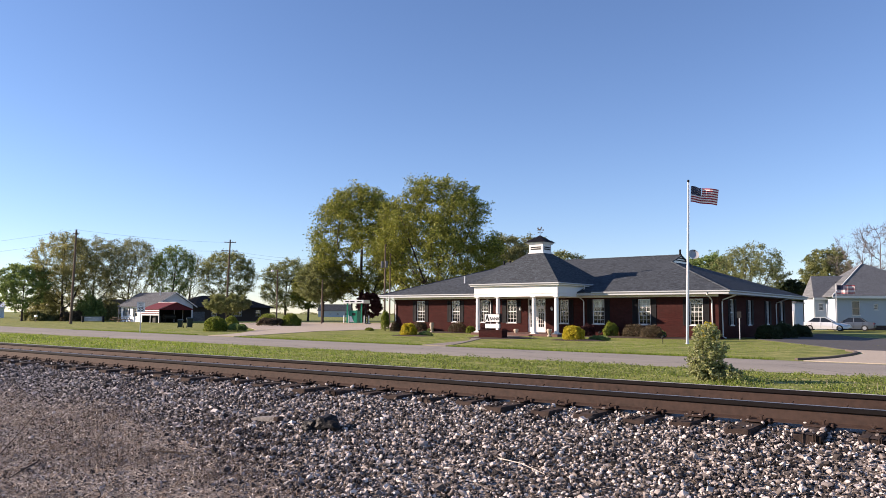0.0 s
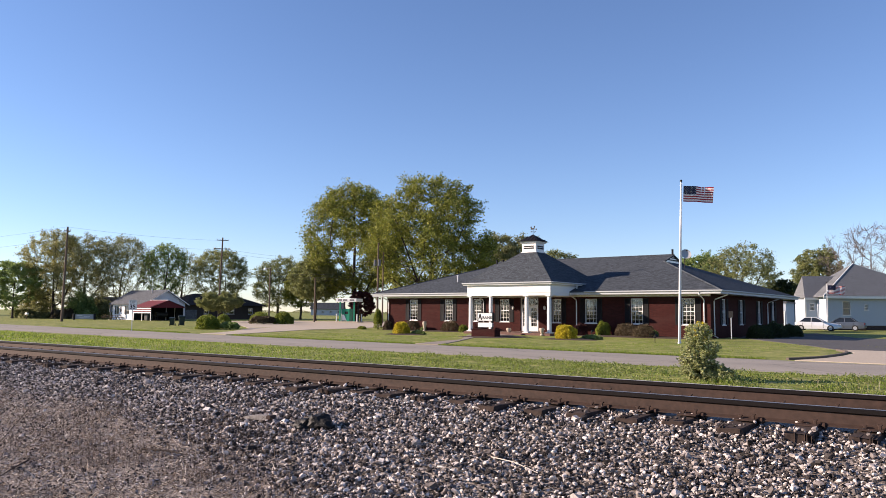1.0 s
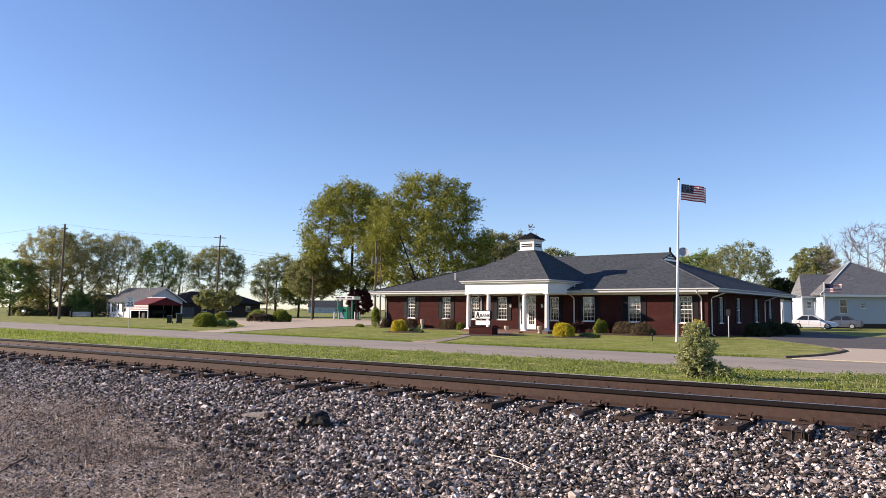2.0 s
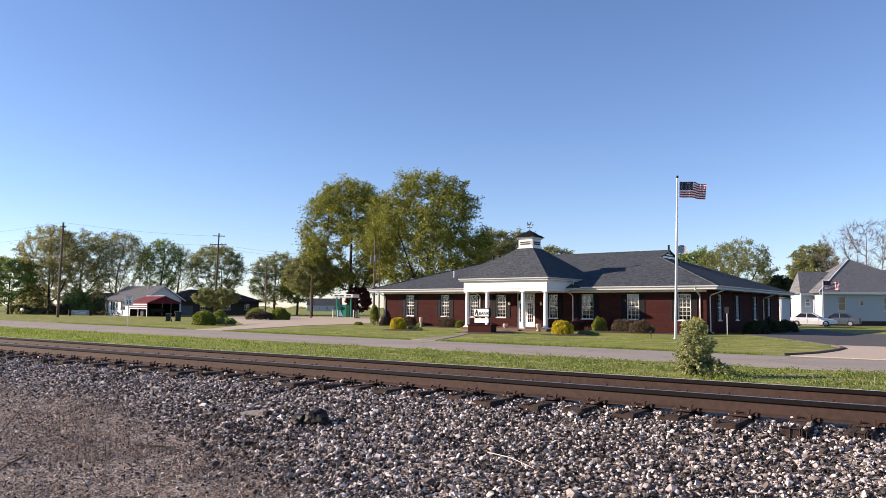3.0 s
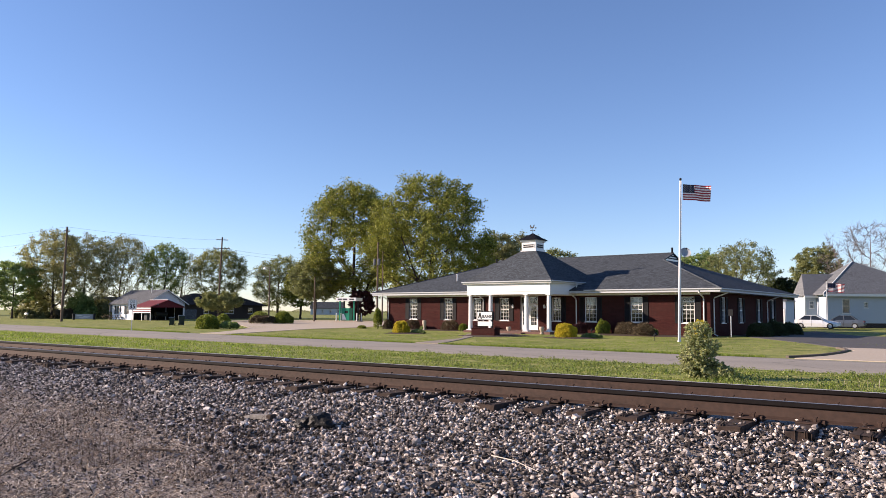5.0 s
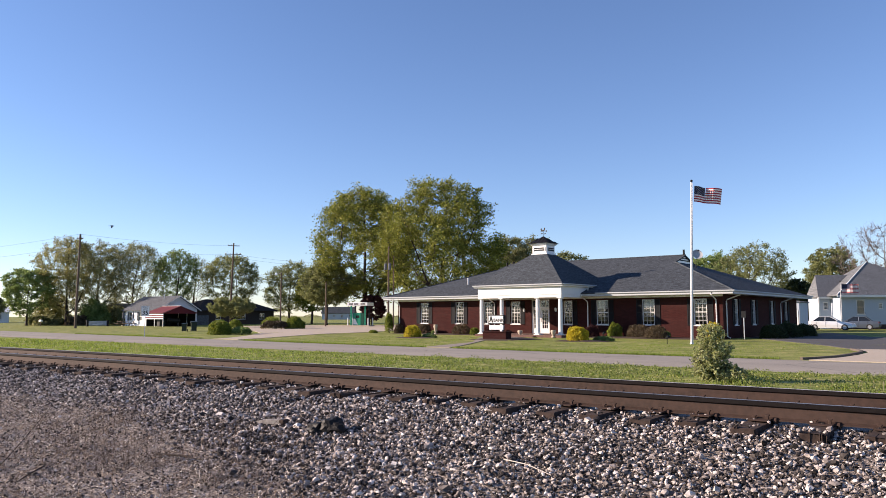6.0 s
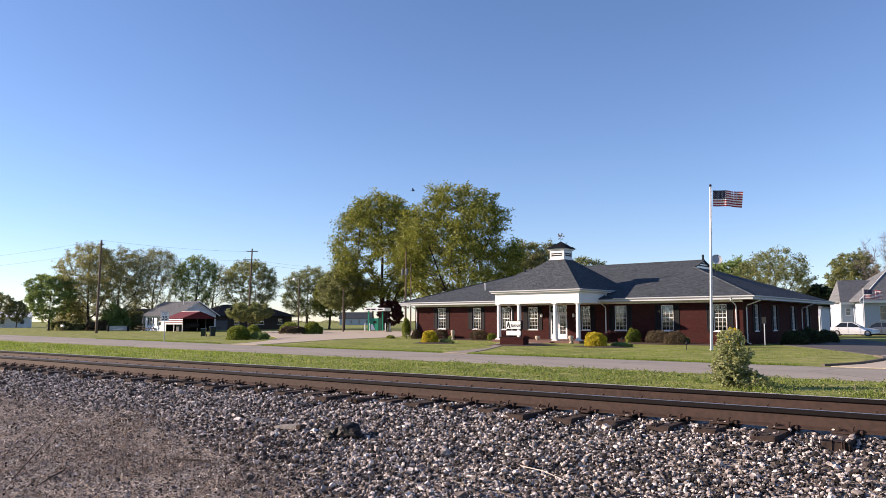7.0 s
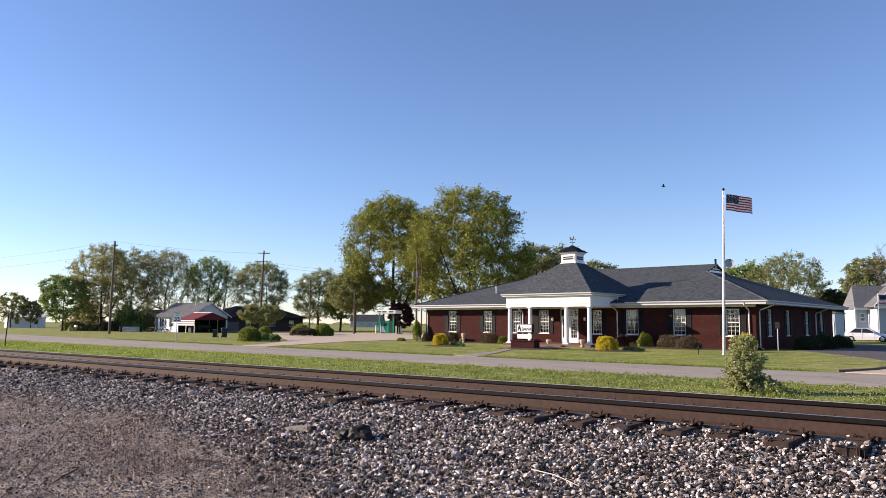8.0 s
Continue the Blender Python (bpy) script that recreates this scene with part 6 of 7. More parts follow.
def banner():
    t = thing("banner_board", "grey printed banner stretched between two dark posts", "banner", (-120.6, 59.1, 0.0), 83)
    for x in (-1.6, 1.6):
        part("post", Mesh().box(x - 0.16, x + 0.16, -0.16, 0.16, -0.05, 0.95, 0.02), SHUTTER, t)
    part("sheet", Mesh().box(-1.44, 1.44, -0.02, 0.02, 0.12, 0.86, 0.004), surface("grey_banner", (0.40, 0.42, 0.45), 0.6), t)
    m = Mesh()
    for i, (a, b) in enumerate(((-1.2, -0.3), (-0.1, 0.9), (-0.8, 0.7))):
        m.box(a, b, -0.026, -0.021, 0.65 - 0.2 * i, 0.73 - 0.2 * i)
    part("line_of_print", m, SILVER_SIGN, t)


gable_house()
carport()
picnic_table(-116.5, 62.4, 10)
picnic_table(-119.6, 62.6, -5)
folded_umbrella(-117.5, 63.6)
folded_umbrella(-120.5, 63.4)
banner()


def brown_house():
    t = thing("brown_house", "low dark brown house with a shallow hipped roof", "house", (0, 0, 0))
    x0, x1, y0, y1, h = -134.0, -125.0, 80.5, 98.6, 2.75
    m = Mesh()
    col = surface("dark_brown_siding", (0.055, 0.042, 0.036), 0.8, fine=8, vary=0.2)
    wins = [(84.5, 85.7), (89.0, 91.6), (95.0, 96.2)]
    wall_panel(m, (x1, y0), (x1, y1), -0.1, h, 0.2, [(a - y0, b - y0, 1.0, 2.2) for a, b in wins])
    part("wall", m, col, t, "dark brown board wall")
    for a, b in (((x0, y0), (x1 - 0.2, y0)), ((x1 - 0.2, y1), (x0, y1)), ((x0, y1 - 0.2), (x0, y0 + 0.2))):
        m = Mesh()
        wall_panel(m, a, b, -0.1, h, 0.2, [])
        part("wall", m, col, t)
    for a, b in wins:
        window(t, (x1 - 0.04, (a + b) / 2, 1.0), 90, b - a, 1.2, 2, 2)
    o, zr = 0.7, 5.0
    X0, X1, Y0, Y1 = x0 - o, x1 + o, y0 - o, y1 + o
    xm, r = (X0 + X1) / 2, (X1 - X0) / 2
    for pts in ([(X1, Y0, h), (X1, Y1, h), (xm, Y1 - r, zr), (xm, Y0 + r, zr)], [(X0, Y1, h), (X0, Y0, h), (xm, Y0 + r, zr), (xm, Y1 - r, zr)], [(X0, Y0, h), (X1, Y0, h), (xm, Y0 + r, zr)], [(X1, Y1, h), (X0, Y1, h), (xm, Y1 - r, zr)]):
        m = Mesh()
        slope(m, pts, 0.1)
        part("roof", m, SHINGLE_BROWN, t)
    f = thing("board_fence", "grey board fence panel between two houses", "fence", (0, 0, 0))
    for i in range(16):
        y = 76.5 + 0.24 * i
        part("board", Mesh().box(-121.03, -121.0, y, y + 0.225, 0.0, 1.75 + 0.02 * (i % 3), 0.006), SHINGLE_GREY, f)
    for z in (0.4, 1.4):
        part("rail", Mesh().box(-121.08, -121.034, 76.5, 80.3, z, z + 0.09), SHINGLE_GREY, f)


def far_house(x, y, w, d, h, zr, walls, roof, label, turn=0.0, name="far_house"):
    t = thing(name, label, "house", (x, y, 0), turn)
    m = Mesh()
    k = max(2, int(w / 3.5))
    ops = [(w * (i + 0.5) / k - 0.5, w * (i + 0.5) / k + 0.5, 0.95, 2.1) for i in range(k)]
    wall_panel(m, (-w / 2, -d / 2), (w / 2, -d / 2), -0.1, h, 0.2, ops)
    wall_panel(m, (w / 2, -d / 2 + 0.2), (w / 2, d / 2), -0.1, h, 0.2, [])
    wall_panel(m, (w / 2 - 0.2, d / 2), (-w / 2, d / 2), -0.1, h, 0.2, [])
    wall_panel(m, (-w / 2, d / 2 - 0.2), (-w / 2, -d / 2 + 0.2), -0.1, h, 0.2, [])
    for s in (-1, 1):
        m.extrude([(-d / 2, h), (d / 2, h), (0, zr - 0.1)], s * w / 2 - 0.1 - 0.1 * s, s * w / 2 + 0.1 - 0.1 * s, lambda u, q, e: (e, u, q))
    part("wall", m, walls, t)
    for a, b, *_ in ops:
        window(t, ((a + b) / 2 - w / 2, -d / 2 + 0.04, 0.95), 0, 1.0, 1.15, 2, 2)
    for ya in (-d / 2 - 0.4, d / 2 + 0.4):
        m = Mesh()
        slope(m, [(-w / 2 - 0.4, ya, h - 0.1), (w / 2 + 0.4, ya, h - 0.1), (w / 2 + 0.4, 0, zr), (-w / 2 - 0.4, 0, zr)], 0.12)
        part("roof", m, roof, t)
    return t


brown_house()
far_house(-259.0, 243.0, 15.0, 8, 3.0, 6.0, SHADED_SIDING, SHINGLE, "low white house with a dark roof beyond the oaks", 38)
far_house(-217.5, 77.0, 9, 9, 2.9, 4.2, SIDING, SIDING, "long white metal farm shed far across the fields", 75, "farm_shed")
far_house(-143.0, 75.0, 4, 4, 2.5, 4.2, SIDING, SHINGLE_GREY, "pale house glimpsed between trunks", 60)


def atm_kiosk():
    t = thing("drive_up_kiosk", "green and white drive-up banking kiosk under a flat canopy", "kiosk", (-82.9, 82.3, 0.0), 20)
    part("island", Mesh().box(-2.0, 2.0, -1.1, 1.1, -0.05, 0.16, 0.02), CONCRETE, t)
    c = part("canopy", Mesh().box(-1.75, 1.75, -1.2, 1.2, 3.22, 3.72, 0.03), SILVER_SIGN, t, "pale flat canopy")
    m = Mesh()
    for a, b in ((-1.4, -0.7), (-0.55, 0.2), (0.6, 1.4)):
        m.box(a, b, -1.206, -1.201, 3.38, 3.58)
    part("line_of_print", m, INK, c)
    for x in (-1.2, 1.2):
        for y in (-0.75, 0.75):
            part("pillar", Mesh().box(x - 0.10, x + 0.10, y - 0.10, y + 0.10, 0.16, 3.22, 0.01), GREEN_PANEL if y < 0 else SHUTTER, t)
    b = part("machine", Mesh().box(-1.05, 0.35, -0.6, 0.55, 0.16, 2.1, 0.03), GREEN_PANEL, t, "green cash machine")
    part("panel", Mesh().extrude([(-0.9, 0.3), (-0.15, 0.3), (-0.6, 1.2), (-0.9, 1.2)], -0.615, -0.601, lambda u, w, s: (u, s, w)), SILVER_SIGN, b)
    part("screen", Mesh().box(-0.45, 0.1, -0.615, -0.601, 1.3, 1.7), SHUTTER, b)
    for x, y in ((-1.75, -0.85), (1.75, -0.85), (1.75, 0.85), (-1.75, 0.85)):
        part("bollard", Mesh().lathe(x, y, [(0.09, 0.16), (0.09, 1.25), (0.05, 1.33)], 10), WHITE, t)


atm_kiosk()


# ---- the white house, cars and garage beyond the bank ----
def hip_house():
    t = thing("white_house", "white clapboard house with a large grey hipped roof", "house", (-18.1, 98.0, 0.0), 38)
    m = Mesh()
    x0, x1, y0, y1, h = 0.0, 15.0, 0.0, 7.0, 4.0
    ops = [(1.95, 2.9, 1.75, 3.45), (4.55, 5.05, 2.4, 3.05), (7.5, 8.5, 1.75, 3.45), (11.2, 12.2, 1.75, 3.45)]
    wall_panel(m, (x0, y0), (x1, y0), 0.55, h, 0.25, ops)
    wall_panel(m, (x1, y0 + 0.25), (x1, y1), 0.55, h, 0.25, [])
    wall_panel(m, (x1 - 0.25, y1), (x0, y1), 0.55, h, 0.25, [])
    wall_panel(m, (x0, y1 - 0.25), (x0, y0 + 0.25), 0.55, h, 0.25, [])
    part("wall", m, SHADED_SIDING, t, "white clapboard wall")
    for i in range(22):
        z = 0.62 + i * 0.15
        s = 0.0
        for a, b, lo, hi in ops + [(x1 - x0, x1 - x0, -9, 99)]:
            if lo - 0.05 < z < hi + 0.02:
                part("clapboard", Mesh().box(x0 + s, x0 + a - (0.1 if lo > 0 else 0), y0 - 0.012, y0 + 0.002, z, z + 0.014), SHADED_SIDING, t)
                s = b + 0.1
    part("foundation", Mesh().box(x0 + 0.05, x1 - 0.05, y0 + 0.05, y1 - 0.05, -0.1, 0.55), SHINGLE_BROWN, t, "dark foundation")
    for a, b, lo, hi in ops:
        window(t, (x0 + (a + b) / 2, y0 + 0.03, lo), 0, b - a, hi - lo, 1, 2)
    o, zr = 0.6, 8.3
    ax, ay = 5.9, 4.5
    X0, X1, Y0, Y1 = x0 - o, x1 + o, y0 - o, y1 + o
    zz = h + 0.05
    z2 = 7.0
    for pts in ([(X0, Y0, zz), (X1, Y0, zz), (X1 - 3, ay, z2), (ax + 2.2, ay, z2), (ax, ay, zr)], [(X0, Y1, zz), (X0, Y0, zz), (ax, ay, zr)], [(X1, Y1, zz), (X0, Y1, zz), (ax, ay, zr), (ax + 2.2, ay, z2), (X1 - 3, ay, z2)], [(X1, Y0, zz), (X1, Y1, zz), (X1 - 3, ay, z2)]):
        m = Mesh()
        slope(m, pts, 0.14)
        part("roof", m, SHINGLE_GREY, t, "grey shingle slope")
    part("rake_trim", Mesh().tube([(X0, Y0, zz + 0.02), (ax, ay, zr + 0.03)], 0.06, 6), WHITE, t)
    part("eave_trim", Mesh().box(X0, X1, Y0 - 0.03, Y0 + 0.02, zz - 0.30, zz - 0.02), WHITE, t)
    # lower wing with a steep hipped end
    m = Mesh()
    wall_panel(m, (-1.35, 2.2), (-0.02, 2.2), -0.1, 3.85, 0.25, [(0.45, 1.05, 2.3, 3.2)])
    wall_panel(m, (-1.35, 5.0), (-1.35, 2.46), -0.1, 3.85, 0.25, [])
    part("wall", m, SHADED_SIDING, t)
    window(t, (-0.60, 2.23, 2.3), 0, 0.6, 0.9, 1, 2)
    for pts in ([(-1.7, 1.75, 3.9), (3.0, 1.75, 3.9), (3.6, 4.3, 6.65), (-0.7, 4.3, 6.65)], [(3.0, 5.3, 3.9), (-1.5, 5.3, 3.9), (-0.7, 4.31, 6.65), (3.6, 4.31, 6.65)], [(-1.5, 5.3, 3.9), (-1.7, 1.75, 3.9), (-0.7, 4.305, 6.65)]):
        m = Mesh()
        slope(m, pts, 0.12)
        part("roof", m, SHINGLE_GREY, t, "grey shingle wing roof")
    part("porch_post", Mesh().box(-1.65, -1.48, 1.85, 2.02, -0.1, 3.8), WHITE, t)
    part("eave_trim", Mesh().box(-1.7, 0.2, 1.70, 1.75, 3.62, 3.87), WHITE, t)
    a = thing("air_conditioner", "grey outdoor air conditioner beside the house", "air conditioner", (-14.6, 98.2, 0.0), 31)
    part("casing", Mesh().box(-0.42, 0.42, -0.42, 0.42, 0.0, 0.85, 0.03), SHINGLE_BROWN, a)
    part("fan_guard", Mesh().lathe(0, 0, [(0.34, 0.855), (0.34, 0.88), (0.05, 0.89)], 14), METAL_DARK, a)


def garage():
    t = thing("white_garage", "small white garage with a closed panel door", "garage", (0, 0, 0))
    m = Mesh()
    x0, x1, y0, y1, h = -21.4, -18.35, 79.5, 83.0, 3.0
    wall_panel(m, (x0, y0), (x1, y0), -0.1, h, 0.2, [])
    wall_panel(m, (x1, y0 + 0.2), (x1, y1), -0.1, h, 0.2, [])
    wall_panel(m, (x1 - 0.2, y1), (x0, y1), -0.1, h, 0.2, [])
    wall_panel(m, (x0, y1 - 0.2), (x0, y0 + 0.2), -0.1, h, 0.2, [])
    part("wall", m, SHADED_SIDING, t)
    m = Mesh()
    slope(m, [(x0 - 0.2, y0 - 0.2, h + 0.45), (x1 + 0.15, y0 - 0.2, h), (x1 + 0.15, y1 + 0.2, h), (x0 - 0.2, y1 + 0.2, h + 0.45)], 0.1)
    part("roof", m, SHINGLE_GREY, t)
    d = part("door", Mesh().box(x0 + 1.75, x1 - 0.1, y0 - 0.05, y0 - 0.002, 0.02, 2.1, 0.01), WHITE, t, "white panelled door")
    for z in (0.25, 0.9, 1.5):
        part("door_panel", Mesh().box(x0 + 1.9, x1 - 0.25, y0 - 0.07, y0 - 0.051, z, z + 0.45, 0.01), WHITE, d)


def sedan(x, y, turn, paint, label):
    """A four-door saloon, nose towards +x."""
    t = thing("sedan_car", label, "car", (x, y, 0.05), turn)
    L, W = 2.35, 0.88

    def ring(px, w, z0, z1):
        return [Vector((px, -w, z0)), Vector((px, -w * 1.0, (z0 + z1) / 2)), Vector((px, -w * 0.93, z1)), Vector((px, w * 0.93, z1)), Vector((px, w, (z0 + z1) / 2)), Vector((px, w, z0))]

    st = [(-L, 0.74, 0.42, 0.78), (-L + 0.08, 0.82, 0.30, 0.92), (-1.75, W, 0.24, 0.97), (-1.0, W, 0.22, 0.95), (0.0, W, 0.22, 0.94), (0.85, W, 0.22, 0.92), (1.5, W * 0.98, 0.24, 0.84), (2.1, 0.80, 0.28, 0.74), (L, 0.66, 0.38, 0.62)]
    m = Mesh()
    rs = [ring(*s) for s in st]
    for a, b in zip(rs, rs[1:]):
        for j in range(6):
            q = (j + 1) % 6
            m.quad(a[j], a[q], b[q], b[j])
    m.poly(rs[0]), m.poly(rs[-1])
    part("body", m, paint, t, "", True)
    g = [(-1.62, 0.76, 0.95), (-1.05, 0.62, 1.38), (0.05, 0.63, 1.42), (0.95, 0.77, 0.91)]
    m = Mesh()
    lo = [(-1.62, 0.78, 0.95), (-1.05, 0.79, 0.94), (0.05, 0.79, 0.93), (0.95, 0.78, 0.91)]
    for (ax, aw, az), (bx, bw, bz), (cx, cw, cz), (dx, dw, dz) in zip(lo, lo[1:], g, g[1:]):
        for s in (-1, 1):
            m.quad((ax, s * aw, az - 0.02), (bx, s * bw, bz - 0.02), (dx, s * dw, dz), (cx, s * cw, cz))
    m.quad((-1.62, -0.76, 0.95), (-1.62, 0.76, 0.95), (-1.05, 0.62, 1.38), (-1.05, -0.62, 1.38))
    m.quad((0.05, -0.63, 1.42), (0.05, 0.63, 1.42), (0.95, 0.77, 0.91), (0.95, -0.77, 0.91))
    part("glasshouse", m, CAR_GLASS, t, "dark tinted windows")
    part("roof_panel", Mesh().box(-1.08, 0.08, -0.64, 0.64, 1.38, 1.44, 0.025), paint, t)
    for s in (-1, 1):
        for (xa, za), (xb, zb) in (((-1.62, 0.95), (-1.05, 1.40)), ((0.95, 0.91), (0.05, 1.42)), ((-0.42, 0.94), (-0.40, 1.40))):
            part("pillar", Mesh().tube([(xa, s * 0.785, za), (xb, s * 0.64, zb)], 0.035, 5), paint, t)
        part("headlight", Mesh().box(2.05, 2.28, s * 0.62 - 0.16, s * 0.62 + 0.14, 0.58, 0.70, 0.03), SILVER_SIGN, t, "clear headlight")
        part("tail_light", Mesh().box(-L - 0.01, -L + 0.12, s * 0.66 - 0.14, s * 0.66 + 0.14, 0.68, 0.86, 0.03), RED_CANVAS, t, "red tail light")
        part("mirror", Mesh().box(0.62, 0.78, s * 0.88 - 0.08, s * 0.88 + 0.08, 0.92, 1.04, 0.02), paint, t)
        for xx in (-1.42, 1.42):
            w = new("wheel")
            w.parent = t
            w.matrix_basis = pose(xx, s * 0.80, 0.31)
            ty, ri = Mesh(), Mesh()
            o = [(0.315 * math.cos(k * 0.3927), 0.315 * math.sin(k * 0.3927)) for k in range(16)]
            ty.extrude(o, -0.10, 0.10, lambda u, q, e: (u, e, q))
            ri.extrude([(0.19 * math.cos(k * 0.3927), 0.19 * math.sin(k * 0.3927)) for k in range(16)], -0.108, 0.108, lambda u, q, e: (u, e, q))
            part("tyre", ty, RUBBER, w, "black tyre")
            part("rim", ri, ALU, w, "silver rim")
    part("bumper", Mesh().box(2.22, 2.40, -0.66, 0.66, 0.34, 0.52, 0.04), paint, t)
    part("bumper", Mesh().box(-2.42, -2.26, -0.70, 0.70, 0.36, 0.58, 0.04), paint, t)
    for s in (-1, 1):
        for xx in (-0.35, 0.75, -1.25):
            part("door_seam", Mesh().box(xx - 0.008, xx + 0.008, s * 0.885 - 0.004, s * 0.885 + 0.004, 0.32, 0.92), SHUTTER, t)
    return t


CAR_GLASS = surface("tinted_car_glass", (0.012, 0.015, 0.018), 0.06, 0.0, vary=0.05, relief=0, spec=0.6)


def car_paint(name, c):
    n = Nodes(name, 0.32, 0.35, 0.5)
    n.b.inputs["Coat Weight"].default_value = 0.3
    return n.colour(n.mix(n.noise(2.0), c, shade(c, 0.9)))


sedan(-17.2, 87.6, 4, car_paint("silver_paint", (0.74, 0.75, 0.76)), "silver four-door car parked before the white house")
sedan(-15.5, 91.5, 184, car_paint("grey_blue_paint", (0.085, 0.10, 0.12)), "dark grey four-door car parked behind a silver one")
hip_house()
garage()
p = thing("sign_post", "slim post with a small sign by the side drive", "sign post", (-15.7, 52.6, 0.0))
part("post", Mesh().box(-0.03, 0.03, -0.03, 0.03, -0.05, 1.9, 0.005), ALU, p)
part("plate", Mesh().box(-0.15, 0.15, -0.042, -0.032, 1.45, 1.9, 0.003), SHUTTER, p, "sign seen from behind")
p = thing("marker_post", "leaning dark marker post on the road verge", "post", (-52.0, 17.3, -0.1))
part("post", Mesh().box(-0.03, 0.03, -0.03, 0.03, 0.0, 2.45, 0.005, 0, pose(0, 0, 0, -2, 3, 0)), METAL_DARK, p)
p = thing("mail_box", "pale mailbox on a post beside the road", "mailbox", (-128.6, 53.5, 0.0))
part("post", Mesh().box(-0.05, 0.05, -0.05, 0.05, -0.05, 0.75), WOOD_POLE, p)
part("box", Mesh().extrude([(-0.16, 0.75), (0.16, 0.75), (0.16, 0.95), (0.1, 1.05), (-0.1, 1.05), (-0.16, 0.95)], -0.35, 0.35, lambda u, w, s: (s, u, w)), SILVER_SIGN, p)
for x, y, h, lb in ((-30.9, 47.85, 0.5, "small pale garden urn beside the porch"), (-27.9, 47.7, 0.55, "small pale stone urn beside a column"), (-41.2, 50.2, 0.85, "pale stone urn against the wall")):
    p = tagged(part("stone_urn", Mesh().lathe(x, y, [(0.14, 0.0), (0.15, 0.06), (0.07, 0.14), (0.16, h * 0.55), (0.20, h * 0.8), (0.17, h), (0.14, h)], 12), CONCRETE, smooth=True), lb, "urn", group="stone urns")


# ---- on the railway bank: lumps, sticks, stalks, grass ----
def on_slope(s, d):
    p = track(s, d)
    return Vector((p.x, p.y, bank_height(d)))


def lump(name, label, s, d, size, material, seed, turn=0.0):
    """A broken lump with facets."""
    rng = random.Random(seed)
    bm = bmesh.new()
    bmesh.ops.create_icosphere(bm, subdivisions=3, radius=1.0)
    for v in bm.verts:
        k = 1 + 0.45 * noise.noise(v.co * 1.3 + Vector((seed, 0, 0))) + 0.15 * noise.noise(v.co * 4 + Vector((0, seed, 0)))
        v.co = Vector((v.co.x * size[0], v.co.y * size[1], v.co.z * size[2])) * k
    me = bpy.data.meshes.new(name)
    bm.to_mesh(me)
    bm.free()
    me.materials.append(material)
    ob = new(name, me)
    p = on_slope(s, d)
    ob.matrix_basis = pose(p.x, p.y, p.z + size[2] * 0.8, 0, 0, turn)
    tagged(ob, label, "rubble")


TAR = surface("black_tarry_lump", (0.006, 0.0055, 0.0055), 0.6, fine=20, vary=0.4, relief=0.02)
lump("tar_lump", "black tarry lump lying on the ballast", -6.02, 6.08, (0.165, 0.11, 0.095), TAR, 3, 20)
lump("tar_lump", "smaller black tarry lump beside another on ballast", -6.20, 6.00, (0.13, 0.09, 0.07), TAR, 5, -15)
w = on_slope(-7.03, 6.07)
p = thing("broken_tie_piece", "splintered grey piece of old wooden tie on ballast", "timber scrap", (w.x, w.y, w.z + 0.02), 15)
part("chunk", Mesh().extrude([(-0.19, 0), (0.15, 0.0), (0.17, 0.03), (0.13, 0.055), (-0.06, 0.05), (-0.21, 0.025)], -0.05, 0.05, lambda u, q, s: (u, s, q)), surface("weathered_timber", (0.26, 0.24, 0.22), 0.9, fine=30, coarse=4, vary=0.35, relief=0.006), p)
part("end", Mesh().box(0.12, 0.20, -0.054, 0.054, 0.004, 0.060, 0.012), TIE, p, "dark creosoted end")
a, b = on_slope(-3.57, 5.78), on_slope(-2.99, 5.59)
tagged(part("dry_stick", Mesh().tube([a + Vector((0, 0, 0.07)), a.lerp(b, 0.5) + Vector((0.0, 0.01, 0.085)), b + Vector((0, 0, 0.06))], [0.0045, 0.004, 0.0028], 6), DRY_STICK), "pale dry stick lying on the ballast", "stick")


TWIG = surface("dark_dead_twig", (0.028, 0.020, 0.016), 0.9, fine=30, coarse=4, vary=0.3)
for label, pts, r in (
        ("dark thin dead stem standing in the gravel", ((-8.05, 3.35, 0.0), (-8.02, 3.6, 0.28), (-8.0, 3.9, 0.62)), 0.005),
        ("long dark fallen twig on the bare soil", ((-7.9, 3.8, 0.03), (-7.6, 3.52, 0.05), (-7.4, 3.3, 0.03)), 0.009),
        ("long dark fallen twig on the bare soil", ((-7.27, 4.67, 0.03), (-6.9, 4.72, 0.045), (-6.61, 4.75, 0.03)), 0.012),
        ("thin dark twig lying among dead stalks", ((-5.6, 3.55, 0.03), (-5.2, 3.62, 0.04), (-4.8, 3.6, 0.03)), 0.008)):
    p3 = [on_slope(s, d) + Vector((0, 0, z)) for s, d, z in pts]
    tagged(part("fallen_twig" if pts[1][2] < 0.1 else "dead_stem", Mesh().tube(p3, [r, r * 0.8, r * 0.4], 6), TWIG), label, "twig")


